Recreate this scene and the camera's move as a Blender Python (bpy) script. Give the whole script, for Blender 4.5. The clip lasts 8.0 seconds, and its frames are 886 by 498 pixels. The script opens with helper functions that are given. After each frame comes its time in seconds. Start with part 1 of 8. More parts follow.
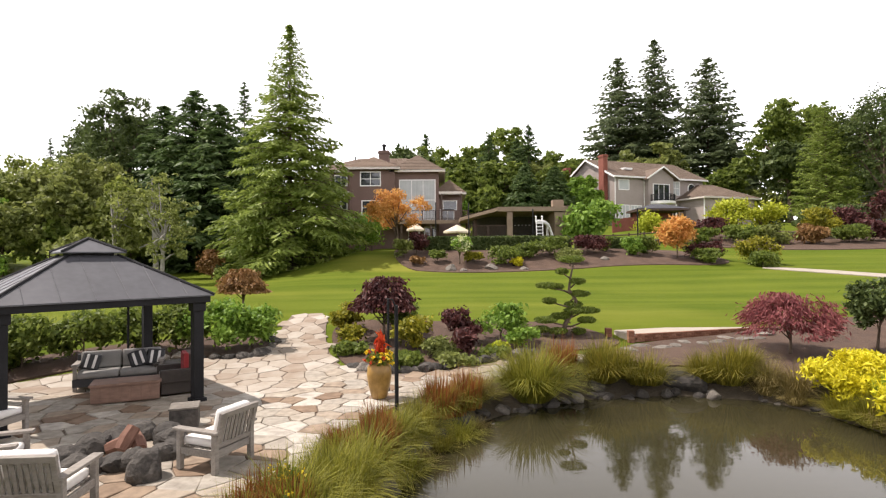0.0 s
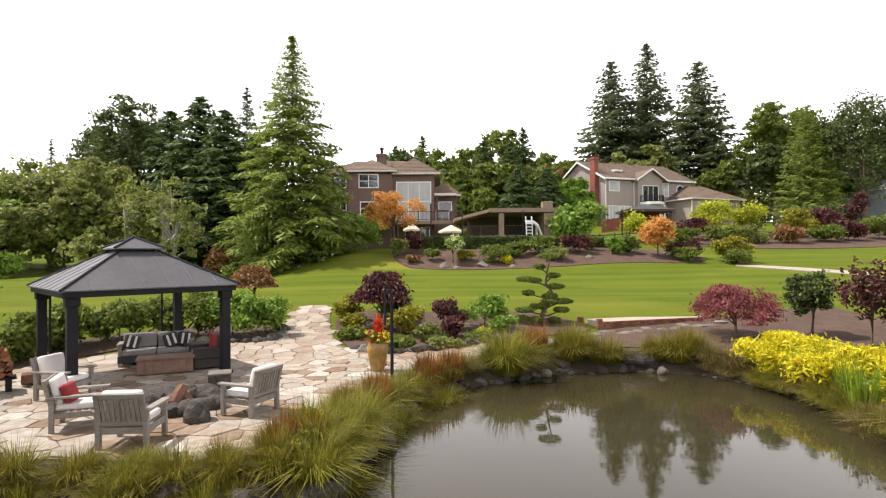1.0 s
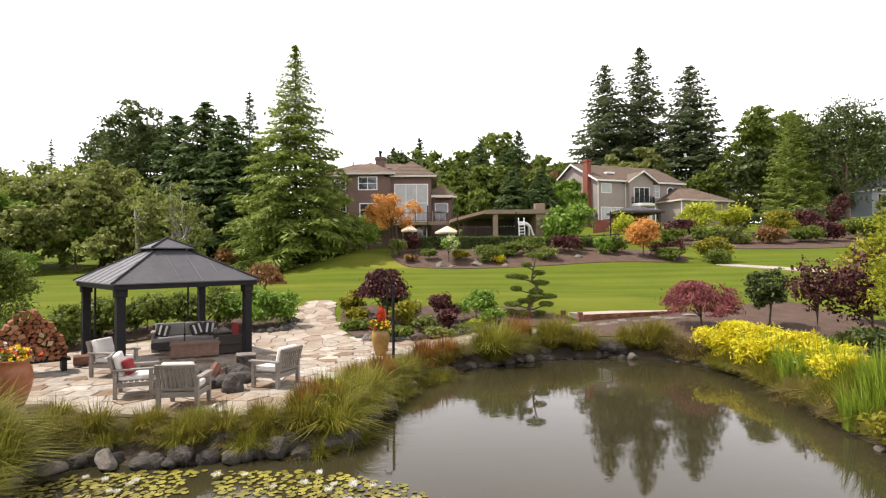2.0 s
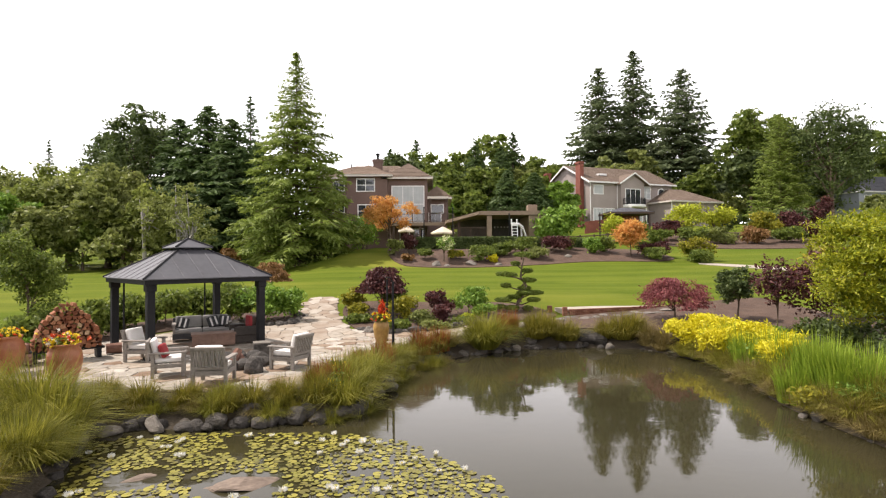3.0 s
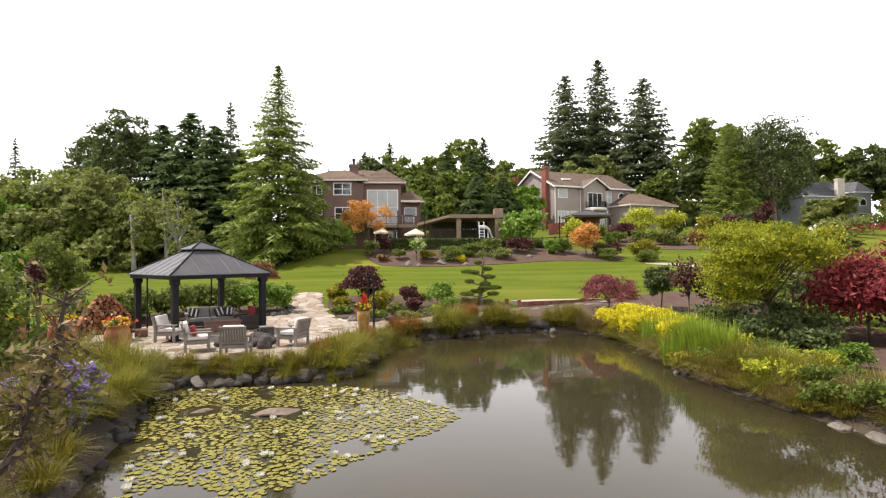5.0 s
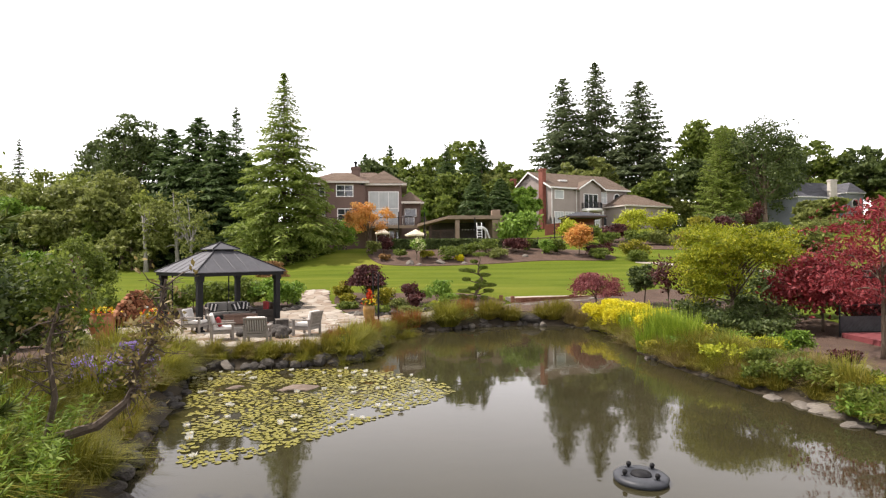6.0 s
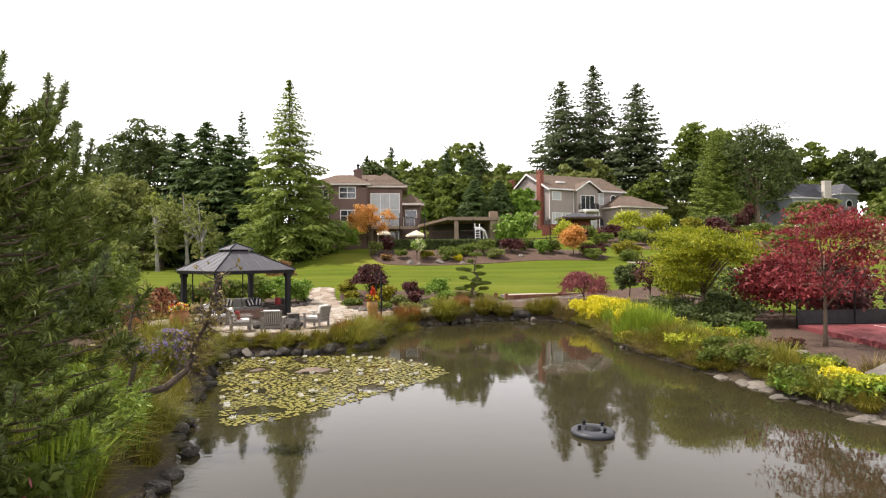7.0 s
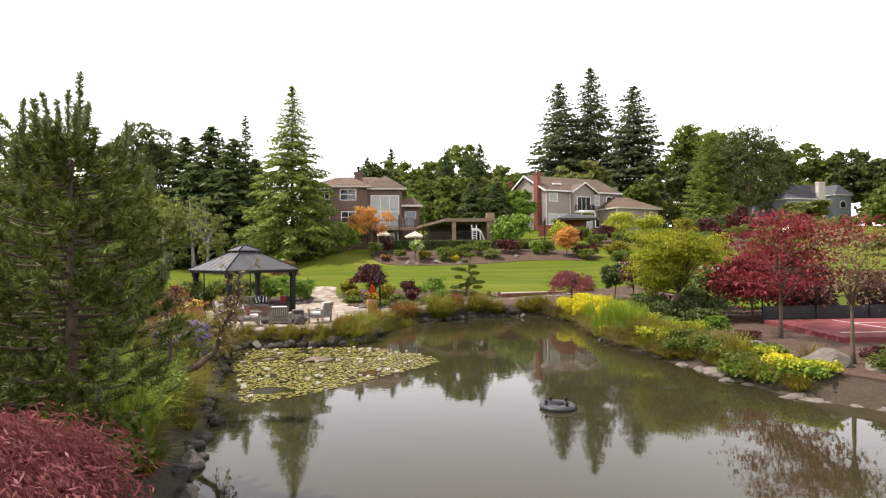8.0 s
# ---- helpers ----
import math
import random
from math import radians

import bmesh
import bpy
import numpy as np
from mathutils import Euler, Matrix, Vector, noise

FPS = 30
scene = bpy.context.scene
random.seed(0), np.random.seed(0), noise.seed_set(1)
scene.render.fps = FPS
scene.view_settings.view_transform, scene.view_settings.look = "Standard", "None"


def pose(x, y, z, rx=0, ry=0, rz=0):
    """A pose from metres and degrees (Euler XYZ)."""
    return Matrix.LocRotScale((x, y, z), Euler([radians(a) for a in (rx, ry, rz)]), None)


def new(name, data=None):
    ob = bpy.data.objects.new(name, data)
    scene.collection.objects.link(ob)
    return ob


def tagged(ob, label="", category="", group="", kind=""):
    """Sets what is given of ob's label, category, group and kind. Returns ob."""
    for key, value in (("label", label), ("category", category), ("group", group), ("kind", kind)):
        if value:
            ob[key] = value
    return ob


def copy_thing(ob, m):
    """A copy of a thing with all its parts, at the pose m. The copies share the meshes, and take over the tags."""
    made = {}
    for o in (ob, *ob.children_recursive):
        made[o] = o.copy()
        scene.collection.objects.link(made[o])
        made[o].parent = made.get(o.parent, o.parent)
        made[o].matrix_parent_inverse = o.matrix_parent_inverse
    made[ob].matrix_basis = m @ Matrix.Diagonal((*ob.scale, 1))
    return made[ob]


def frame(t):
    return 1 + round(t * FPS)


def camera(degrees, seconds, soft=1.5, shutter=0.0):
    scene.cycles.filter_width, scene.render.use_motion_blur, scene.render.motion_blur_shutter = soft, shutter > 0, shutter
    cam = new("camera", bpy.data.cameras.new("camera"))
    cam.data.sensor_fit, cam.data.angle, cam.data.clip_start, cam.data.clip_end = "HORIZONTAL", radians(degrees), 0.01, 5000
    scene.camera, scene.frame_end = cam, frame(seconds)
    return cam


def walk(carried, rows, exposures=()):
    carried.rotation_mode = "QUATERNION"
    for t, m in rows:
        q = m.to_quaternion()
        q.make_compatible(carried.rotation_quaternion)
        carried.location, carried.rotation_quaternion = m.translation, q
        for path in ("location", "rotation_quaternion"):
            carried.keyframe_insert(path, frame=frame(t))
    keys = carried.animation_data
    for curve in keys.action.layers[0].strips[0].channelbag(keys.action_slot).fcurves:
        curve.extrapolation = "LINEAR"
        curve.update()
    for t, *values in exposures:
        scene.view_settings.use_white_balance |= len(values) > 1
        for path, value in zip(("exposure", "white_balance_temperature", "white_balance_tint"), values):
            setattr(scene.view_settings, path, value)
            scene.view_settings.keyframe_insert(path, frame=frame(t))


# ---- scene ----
from mathutils.geometry import delaunay_2d_cdt

# camera and its way
cam = camera(78.0, 8.0, soft=1.2)
METRES, EYE, TILT, LEAN, TURN = 17.0, 3.3, 0.87, 0.4, 0.0
ROWS = [
    (0.0, 0.0, 0.0, 0.0, 0.0, 0.0, -0.0),
    (0.5, 0.0084, -0.0743, -0.0019, -0.08, -0.01, 0.01),
    (1.0, 0.0159, -0.1454, -0.0053, -0.24, 0.01, 0.01),
    (1.5, 0.0182, -0.2127, -0.0058, -0.4, 0.02, -0.0),
    (3.0, 0.0217, -0.3841, -0.0078, -0.93, 0.04, -0.03),
    (3.5, 0.022, -0.4393, -0.007, -1.22, 0.04, -0.02),
    (4.0, 0.0235, -0.4981, -0.006, -1.6, 0.04, -0.04),
    (4.2, 0.0234, -0.5235, -0.0055, -2.12, 0.04, -0.05),
    (4.4, 0.0231, -0.5495, -0.005, -3.12, 0.05, -0.07),
    (4.5, 0.023, -0.5625, -0.0047, -3.55, 0.05, -0.08),
    (4.7, 0.0224, -0.5885, -0.0046, -3.74, 0.05, -0.07),
    (6.0, 0.0156, -0.7559, -0.0045, -3.78, 0.04, -0.05),
    (6.5, 0.0149, -0.8218, -0.0044, -3.74, 0.04, -0.05),
    (7.0, 0.0172, -0.8858, -0.0034, -3.68, 0.04, -0.05),
    (7.5, 0.0214, -0.9438, -0.0024, -3.64, 0.07, -0.02),
    (8.0, 0.0282, -0.998, -0.0017, -3.62, 0.07, -0.02),
]
walk(cam, [(t, pose(0, 0, EYE, TILT, LEAN, TURN) @ pose(METRES * x, METRES * y, METRES * z, 90 + pitch, roll, yaw)) for t, x, y, z, yaw, pitch, roll in ROWS],
     exposures=[(0.0, 0.26, 6650, 16), (8.0, 0.26, 6650, 16)])

# sun and bright, thinly clouded sky
TO_SUN = Vector((-0.5, 0.1, 0.86)).normalized()
sun = new("sun", bpy.data.lights.new("sun", "SUN"))
sun.data.energy, sun.data.angle, sun.data.color = 5.2, radians(0.6), (1.0, 0.95, 0.87)
sun.rotation_euler = TO_SUN.to_track_quat("Z", "Y").to_euler()
world = bpy.data.worlds.new("sky")
scene.world = world
world.use_nodes = True
wn = world.node_tree
wn.nodes.clear()
w_out = wn.nodes.new("ShaderNodeOutputWorld")
w_bg = wn.nodes.new("ShaderNodeBackground")
w_sky = wn.nodes.new("ShaderNodeTexSky")
w_sky.sky_type, w_sky.sun_disc = "NISHITA", False
w_sky.sun_elevation, w_sky.sun_rotation = math.asin(TO_SUN.z), math.atan2(TO_SUN.x, TO_SUN.y)
w_sky.air_density, w_sky.dust_density = 1.0, 2.0
w_co = wn.nodes.new("ShaderNodeTexCoord")
w_map = wn.nodes.new("ShaderNodeMapping")
w_map.inputs["Scale"].default_value = (1.0, 1.0, 3.0)
w_noise = wn.nodes.new("ShaderNodeTexNoise")
w_noise.inputs["Scale"].default_value, w_noise.inputs["Detail"].default_value = 1.6, 5.0
w_ramp = wn.nodes.new("ShaderNodeValToRGB")
w_ramp.color_ramp.elements[0].position, w_ramp.color_ramp.elements[1].position = 0.30, 0.46
w_ramp.color_ramp.elements[0].color = (0.55, 0.55, 0.55, 1)
w_mix = wn.nodes.new("ShaderNodeMixRGB")
w_mix.inputs["Color2"].default_value = (10.5, 10.6, 10.9, 1)
wn.links.new(w_co.outputs["Generated"], w_map.inputs["Vector"])
wn.links.new(w_map.outputs["Vector"], w_noise.inputs["Vector"])
wn.links.new(w_noise.outputs["Fac"], w_ramp.inputs["Fac"])
wn.links.new(w_ramp.outputs["Color"], w_mix.inputs["Fac"])
wn.links.new(w_sky.outputs["Color"], w_mix.inputs["Color1"])
# haze: the veil of cloud is brighter low in the sky
w_sep = wn.nodes.new("ShaderNodeSeparateXYZ")
w_haze = wn.nodes.new("ShaderNodeMapRange")
w_haze.inputs["From Min"].default_value, w_haze.inputs["From Max"].default_value = 0.0, 0.95
w_haze.inputs["To Min"].default_value, w_haze.inputs["To Max"].default_value = 2.8, 0.26
w_mul = wn.nodes.new("ShaderNodeVectorMath")
w_mul.operation = "SCALE"
wn.links.new(w_co.outputs["Generated"], w_sep.inputs["Vector"])
wn.links.new(w_sep.outputs["Z"], w_haze.inputs["Value"])
wn.links.new(w_mix.outputs["Color"], w_mul.inputs[0])
wn.links.new(w_haze.outputs["Result"], w_mul.inputs["Scale"])
wn.links.new(w_mul.outputs["Vector"], w_bg.inputs["Color"])
w_bg.inputs["Strength"].default_value = 0.078
wn.links.new(w_bg.outputs["Background"], w_out.inputs["Surface"])


# ---- materials ----
def shader(name):
    m = bpy.data.materials.new(name)
    m.use_nodes = True
    nt = m.node_tree
    return m, nt, nt.nodes["Principled BSDF"]


def ramp(nt, source, stops):
    r = nt.nodes.new("ShaderNodeValToRGB")
    e = r.color_ramp.elements
    while len(e) < len(stops):
        e.new(0.5)
    for el, (p, c) in zip(e, stops):
        el.position, el.color = p, (*c, 1)
    nt.links.new(source, r.inputs["Fac"])
    return r.outputs["Color"]


def noise_of(nt, scale, detail=4.0, coords="Object", stretch=(1, 1, 1), rough=0.55):
    co = nt.nodes.new("ShaderNodeTexCoord")
    mp = nt.nodes.new("ShaderNodeMapping")
    mp.inputs["Scale"].default_value = stretch
    n = nt.nodes.new("ShaderNodeTexNoise")
    n.inputs["Scale"].default_value, n.inputs["Detail"].default_value, n.inputs["Roughness"].default_value = scale, detail, rough
    nt.links.new(co.outputs[coords], mp.inputs["Vector"])
    nt.links.new(mp.outputs["Vector"], n.inputs["Vector"])
    return n.outputs["Fac"]


def mixed(nt, a, b, fac, mode="MIX"):
    m = nt.nodes.new("ShaderNodeMixRGB")
    m.blend_type = mode
    for sock, v in (("Color1", a), ("Color2", b), ("Fac", fac)):
        if isinstance(v, (int, float)):
            m.inputs[sock].default_value = v
        elif isinstance(v, tuple):
            m.inputs[sock].default_value = (*v, 1)
        else:
            nt.links.new(v, m.inputs[sock])
    return m.outputs["Color"]


def bumped(nt, bsdf, height, strength=0.3, distance=0.02):
    b = nt.nodes.new("ShaderNodeBump")
    b.inputs["Strength"].default_value, b.inputs["Distance"].default_value = strength, distance
    nt.links.new(height, b.inputs["Height"])
    nt.links.new(b.outputs["Normal"], bsdf.inputs["Normal"])


def surface(name, dark, light, fine=18.0, broad=1.2, rough=0.8, metal=0.0, bump=0.25, depth=0.01, stretch=(1, 1, 1), per_object=0.0, spec=0.4):
    """A worn surface: two colours mixed by coarse and fine noise, with relief."""
    m, nt, b = shader(name)
    f, g = noise_of(nt, fine, 5, stretch=stretch), noise_of(nt, broad, 3)
    c = mixed(nt, ramp(nt, f, [(0.3, dark), (0.7, light)]), ramp(nt, g, [(0.3, dark), (0.72, light)]), 0.5)
    if per_object:
        info = nt.nodes.new("ShaderNodeObjectInfo")
        k = 1 - per_object
        c = mixed(nt, c, ramp(nt, info.outputs["Random"], [(0, (k, k, k)), (1, (1, 1, 1))]), 1.0, "MULTIPLY")
    nt.links.new(c, b.inputs["Base Color"])
    b.inputs["Roughness"].default_value, b.inputs["Metallic"].default_value = rough, metal
    b.inputs["Specular IOR Level"].default_value = spec
    bumped(nt, b, f, bump, depth)
    return m


def leafy(name, dark, mid, light, glow=0.3, rough=0.55, patch=0.6):
    """Leaves, each of its own tint, letting some light through."""
    m, nt, b = shader(name)
    geo = nt.nodes.new("ShaderNodeNewGeometry")
    c = ramp(nt, geo.outputs["Random Per Island"], [(0.0, dark), (0.5, mid), (1.0, light)])
    c = mixed(nt, c, ramp(nt, noise_of(nt, patch, 3), [(0.32, dark), (0.68, light)]), 0.35)
    nt.links.new(c, b.inputs["Base Color"])
    b.inputs["Roughness"].default_value, b.inputs["Specular IOR Level"].default_value = rough, 0.25
    tr = nt.nodes.new("ShaderNodeBsdfTranslucent")
    nt.links.new(c, tr.inputs["Color"])
    mx = nt.nodes.new("ShaderNodeMixShader")
    mx.inputs["Fac"].default_value = glow
    nt.links.new(b.outputs["BSDF"], mx.inputs[1])
    nt.links.new(tr.outputs["BSDF"], mx.inputs[2])
    nt.links.new(mx.outputs["Shader"], nt.nodes["Material Output"].inputs["Surface"])
    return m


def tinted(name, stops, rough=0.85, fine=14.0, bump=0.35, depth=0.01):
    """Pieces that each take a colour of their own, grained by noise."""
    m, nt, b = shader(name)
    info = nt.nodes.new("ShaderNodeObjectInfo")
    c = ramp(nt, info.outputs["Random"], stops)
    f = noise_of(nt, fine, 6)
    c = mixed(nt, c, ramp(nt, f, [(0.28, (0.62, 0.6, 0.58)), (0.65, (1.06, 1.05, 1.03))]), 1.0, "MULTIPLY")
    nt.links.new(c, b.inputs["Base Color"])
    b.inputs["Roughness"].default_value, b.inputs["Specular IOR Level"].default_value = rough, 0.3
    bumped(nt, b, f, bump, depth)
    return m


M = {}
M["bark"] = surface("bark", (0.07, 0.05, 0.035), (0.19, 0.14, 0.1), 22, 2, 0.9, bump=0.6, depth=0.03, stretch=(1, 1, 0.25))
M["pale_bark"] = surface("pale_bark", (0.16, 0.15, 0.13), (0.36, 0.34, 0.31), 14, 2, 0.85, stretch=(1, 1, 0.4))
M["dead_wood"] = surface("dead_wood", (0.05, 0.035, 0.026), (0.15, 0.115, 0.09), 30, 3, 0.9, bump=0.5)
M["spruce"] = leafy("spruce_needles", (0.11, 0.16, 0.03), (0.21, 0.28, 0.055), (0.33, 0.39, 0.09), 0.42)
M["fir"] = leafy("fir_needles", (0.07, 0.095, 0.05), (0.13, 0.165, 0.08), (0.2, 0.24, 0.11), 0.4)
M["dark_conifer"] = leafy("dark_conifer_needles", (0.055, 0.095, 0.035), (0.1, 0.155, 0.05), (0.16, 0.22, 0.075), 0.4)
M["pine"] = leafy("pine_needles", (0.032, 0.048, 0.012), (0.1, 0.14, 0.03), (0.27, 0.32, 0.07), 0.16)
M["pine_candle"] = leafy("pine_candle_needles", (0.1, 0.14, 0.05), (0.17, 0.23, 0.085), (0.27, 0.33, 0.13), 0.25)
M["stem_leaf"] = leafy("narrow_stem_leaves", (0.08, 0.15, 0.02), (0.17, 0.28, 0.035), (0.32, 0.42, 0.07), 0.4)
M["green"] = leafy("green_leaves", (0.06, 0.095, 0.016), (0.135, 0.185, 0.032), (0.25, 0.3, 0.058), 0.45)
M["wood_green"] = leafy("olive_wood_leaves", (0.085, 0.115, 0.022), (0.185, 0.225, 0.045), (0.32, 0.36, 0.08), 0.45)
M["deep_green"] = leafy("deep_green_leaves", (0.038, 0.06, 0.02), (0.082, 0.118, 0.034), (0.15, 0.19, 0.055), 0.3)
M["grey_green"] = leafy("grey_green_leaves", (0.1, 0.125, 0.036), (0.2, 0.23, 0.062), (0.33, 0.36, 0.1), 0.45)
M["bright_green"] = leafy("bright_green_leaves", (0.08, 0.16, 0.02), (0.16, 0.28, 0.035), (0.27, 0.4, 0.06), 0.35)
M["lime"] = leafy("lime_leaves", (0.22, 0.28, 0.02), (0.4, 0.44, 0.03), (0.58, 0.58, 0.06), 0.35)
M["yellow"] = leafy("yellow_leaves", (0.42, 0.37, 0.012), (0.68, 0.6, 0.02), (0.85, 0.78, 0.05), 0.35)
M["gold_maple"] = leafy("golden_green_leaves", (0.11, 0.125, 0.014), (0.25, 0.25, 0.022), (0.42, 0.36, 0.035), 0.35)
M["olive_maple"] = leafy("olive_gold_leaves", (0.07, 0.11, 0.008), (0.25, 0.31, 0.017), (0.5, 0.47, 0.032), 0.42)
M["orange"] = leafy("orange_leaves", (0.45, 0.18, 0.045), (0.68, 0.32, 0.085), (0.78, 0.5, 0.15), 0.42)
M["dark_red"] = leafy("dark_red_leaves", (0.035, 0.012, 0.014), (0.085, 0.026, 0.026), (0.16, 0.06, 0.05), 0.25)
M["crimson"] = leafy("crimson_leaves", (0.1, 0.012, 0.016), (0.23, 0.026, 0.034), (0.37, 0.07, 0.07), 0.36)
M["red_maple"] = leafy("rosy_maple_leaves", (0.12, 0.028, 0.035), (0.24, 0.06, 0.065), (0.36, 0.13, 0.12), 0.3)
M["rust"] = leafy("rust_leaves", (0.14, 0.07, 0.025), (0.26, 0.13, 0.05), (0.36, 0.22, 0.08), 0.25)
M["dry_rust"] = leafy("dry_rust_leaves", (0.11, 0.07, 0.035), (0.2, 0.13, 0.06), (0.3, 0.22, 0.1), 0.25)
M["grass_blade"] = leafy("clump_grass_blades", (0.07, 0.075, 0.01), (0.18, 0.172, 0.02), (0.37, 0.3, 0.05), 0.38)
M["light_grass"] = leafy("pale_grass_blades", (0.075, 0.09, 0.01), (0.21, 0.215, 0.024), (0.4, 0.36, 0.06), 0.38)
M["red_grass"] = leafy("red_grass_blades", (0.17, 0.035, 0.016), (0.28, 0.08, 0.026), (0.34, 0.21, 0.05), 0.3)
M["reed"] = leafy("reed_blades", (0.11, 0.19, 0.015), (0.23, 0.35, 0.03), (0.42, 0.5, 0.06), 0.3)
M["brown_grass"] = leafy("brown_grass_blades", (0.12, 0.09, 0.03), (0.22, 0.17, 0.06), (0.34, 0.27, 0.1), 0.25)
M["lily_pad"] = leafy("lily_pad", (0.085, 0.072, 0.014), (0.19, 0.185, 0.03), (0.34, 0.3, 0.055), 0.05, 0.4, 1.2)
M["white_petal"] = leafy("white_petals", (0.65, 0.65, 0.6), (0.78, 0.78, 0.74), (0.85, 0.85, 0.82), 0.3)
M["yellow_petal"] = leafy("yellow_petals", (0.6, 0.38, 0.01), (0.8, 0.58, 0.02), (0.85, 0.7, 0.06), 0.3)
M["red_petal"] = leafy("red_petals", (0.4, 0.02, 0.012), (0.6, 0.05, 0.02), (0.7, 0.16, 0.04), 0.3)
M["purple_petal"] = leafy("purple_petals", (0.28, 0.17, 0.55), (0.4, 0.28, 0.7), (0.55, 0.44, 0.8), 0.3)
M["cream_petal"] = leafy("cream_petals", (0.5, 0.52, 0.2), (0.66, 0.68, 0.36), (0.78, 0.78, 0.55), 0.3)

M["mulch"] = surface("bark_mulch", (0.05, 0.03, 0.021), (0.135, 0.085, 0.06), 40, 1.5, 0.95, bump=0.9, depth=0.03)
M["soil"] = surface("bank_soil", (0.03, 0.024, 0.016), (0.085, 0.066, 0.044), 16, 1.2, 0.95, bump=0.8, depth=0.04)
M["rock"] = surface("basalt_rock", (0.03, 0.027, 0.024), (0.13, 0.115, 0.1), 9, 2.2, 0.85, bump=0.7, depth=0.05, per_object=0.45)
M["pale_rock"] = surface("pale_fieldstone", (0.12, 0.105, 0.09), (0.28, 0.25, 0.21), 9, 2.2, 0.85, bump=0.6, depth=0.04, per_object=0.35)
M["brown_rock"] = surface("brown_pond_rock", (0.11, 0.08, 0.06), (0.26, 0.2, 0.155), 9, 2.2, 0.75, bump=0.6, depth=0.04)
M["grout"] = surface("sandy_joint", (0.14, 0.105, 0.08), (0.24, 0.19, 0.15), 30, 1.5, 0.95, bump=0.5)
M["flagstone"] = tinted("flagstone", [(0, (0.2, 0.13, 0.085)), (0.12, (0.28, 0.21, 0.15)), (0.4, (0.38, 0.335, 0.275)), (0.7, (0.34, 0.31, 0.265)), (1, (0.5, 0.465, 0.41))], 0.8, 5, 0.4, 0.012)
M["brick"] = tinted("brick", [(0, (0.2, 0.085, 0.055)), (0.5, (0.29, 0.13, 0.085)), (1, (0.36, 0.19, 0.13))], 0.85, 30)
M["concrete"] = surface("pale_concrete", (0.3, 0.26, 0.21), (0.42, 0.37, 0.31), 20, 1.5, 0.9, bump=0.2)
M["black_metal"] = surface("black_painted_metal", (0.009, 0.009, 0.01), (0.02, 0.02, 0.022), 30, 2, 0.6, bump=0.08, spec=0.2)
M["roof_metal"] = surface("charcoal_roof_panel", (0.075, 0.075, 0.082), (0.115, 0.115, 0.125), 6, 1.0, 0.5, 0.2, bump=0.06)
M["teak"] = surface("weathered_teak", (0.16, 0.14, 0.12), (0.33, 0.3, 0.265), 26, 3, 0.8, bump=0.35, stretch=(0.3, 1, 1))
M["cushion"] = surface("white_cushion", (0.66, 0.63, 0.6), (0.8, 0.78, 0.75), 120, 3, 0.95, bump=0.15)
M["grey_cushion"] = surface("grey_cushion", (0.2, 0.19, 0.18), (0.31, 0.3, 0.28), 120, 3, 0.95, bump=0.15)
M["red_cloth"] = surface("red_cloth", (0.22, 0.02, 0.025), (0.36, 0.05, 0.05), 60, 3, 0.95, bump=0.15)
M["charcoal_cloth"] = surface("charcoal_cloth", (0.03, 0.03, 0.032), (0.07, 0.07, 0.072), 90, 3, 0.95, bump=0.2)
M["wicker"] = surface("dark_wicker", (0.02, 0.016, 0.013), (0.07, 0.055, 0.045), 70, 3, 0.6, bump=0.6, stretch=(1, 1, 3))
M["chest"] = surface("brown_table_wood", (0.14, 0.085, 0.06), (0.28, 0.17, 0.125), 20, 2, 0.7, bump=0.3, stretch=(0.3, 1, 1))
M["terracotta"] = surface("terracotta_glaze", (0.24, 0.075, 0.03), (0.4, 0.16, 0.07), 10, 2, 0.45, bump=0.2)
M["ochre"] = surface("ochre_glaze", (0.2, 0.11, 0.025), (0.4, 0.24, 0.07), 6, 3, 0.35, bump=0.15)
M["firewood_end"] = tinted("split_firewood", [(0, (0.17, 0.06, 0.03)), (0.6, (0.3, 0.12, 0.06)), (0.9, (0.38, 0.19, 0.1)), (1, (0.55, 0.4, 0.25))], 0.9, 30)
M["log"] = surface("log_wood", (0.12, 0.055, 0.038), (0.26, 0.14, 0.1), 22, 3, 0.9, bump=0.5, stretch=(0.3, 1, 1))
M["white_plastic"] = surface("white_plastic", (0.72, 0.72, 0.7), (0.8, 0.8, 0.79), 20, 2, 0.35, bump=0.02)
M["grey_plastic"] = surface("grey_plastic", (0.035, 0.038, 0.045), (0.07, 0.075, 0.085), 14, 2, 0.5, bump=0.05)
M["court"] = surface("red_court", (0.165, 0.036, 0.04), (0.225, 0.056, 0.058), 60, 0.8, 0.85, bump=0.1)
M["court_line"] = surface("court_line_paint", (0.68, 0.66, 0.64), (0.78, 0.76, 0.75), 60, 2, 0.8, bump=0.1)
M["brown_siding"] = surface("brown_siding", (0.125, 0.08, 0.066), (0.175, 0.115, 0.096), 8, 0.5, 0.8, bump=0.2, stretch=(0.15, 0.15, 6))
M["grey_siding"] = surface("warm_grey_siding", (0.26, 0.22, 0.2), (0.35, 0.3, 0.275), 8, 0.5, 0.8, bump=0.2, stretch=(0.15, 0.15, 6))
M["cream_siding"] = surface("blue_grey_siding", (0.2, 0.22, 0.25), (0.29, 0.31, 0.34), 8, 0.5, 0.8, bump=0.2, stretch=(0.15, 0.15, 6))
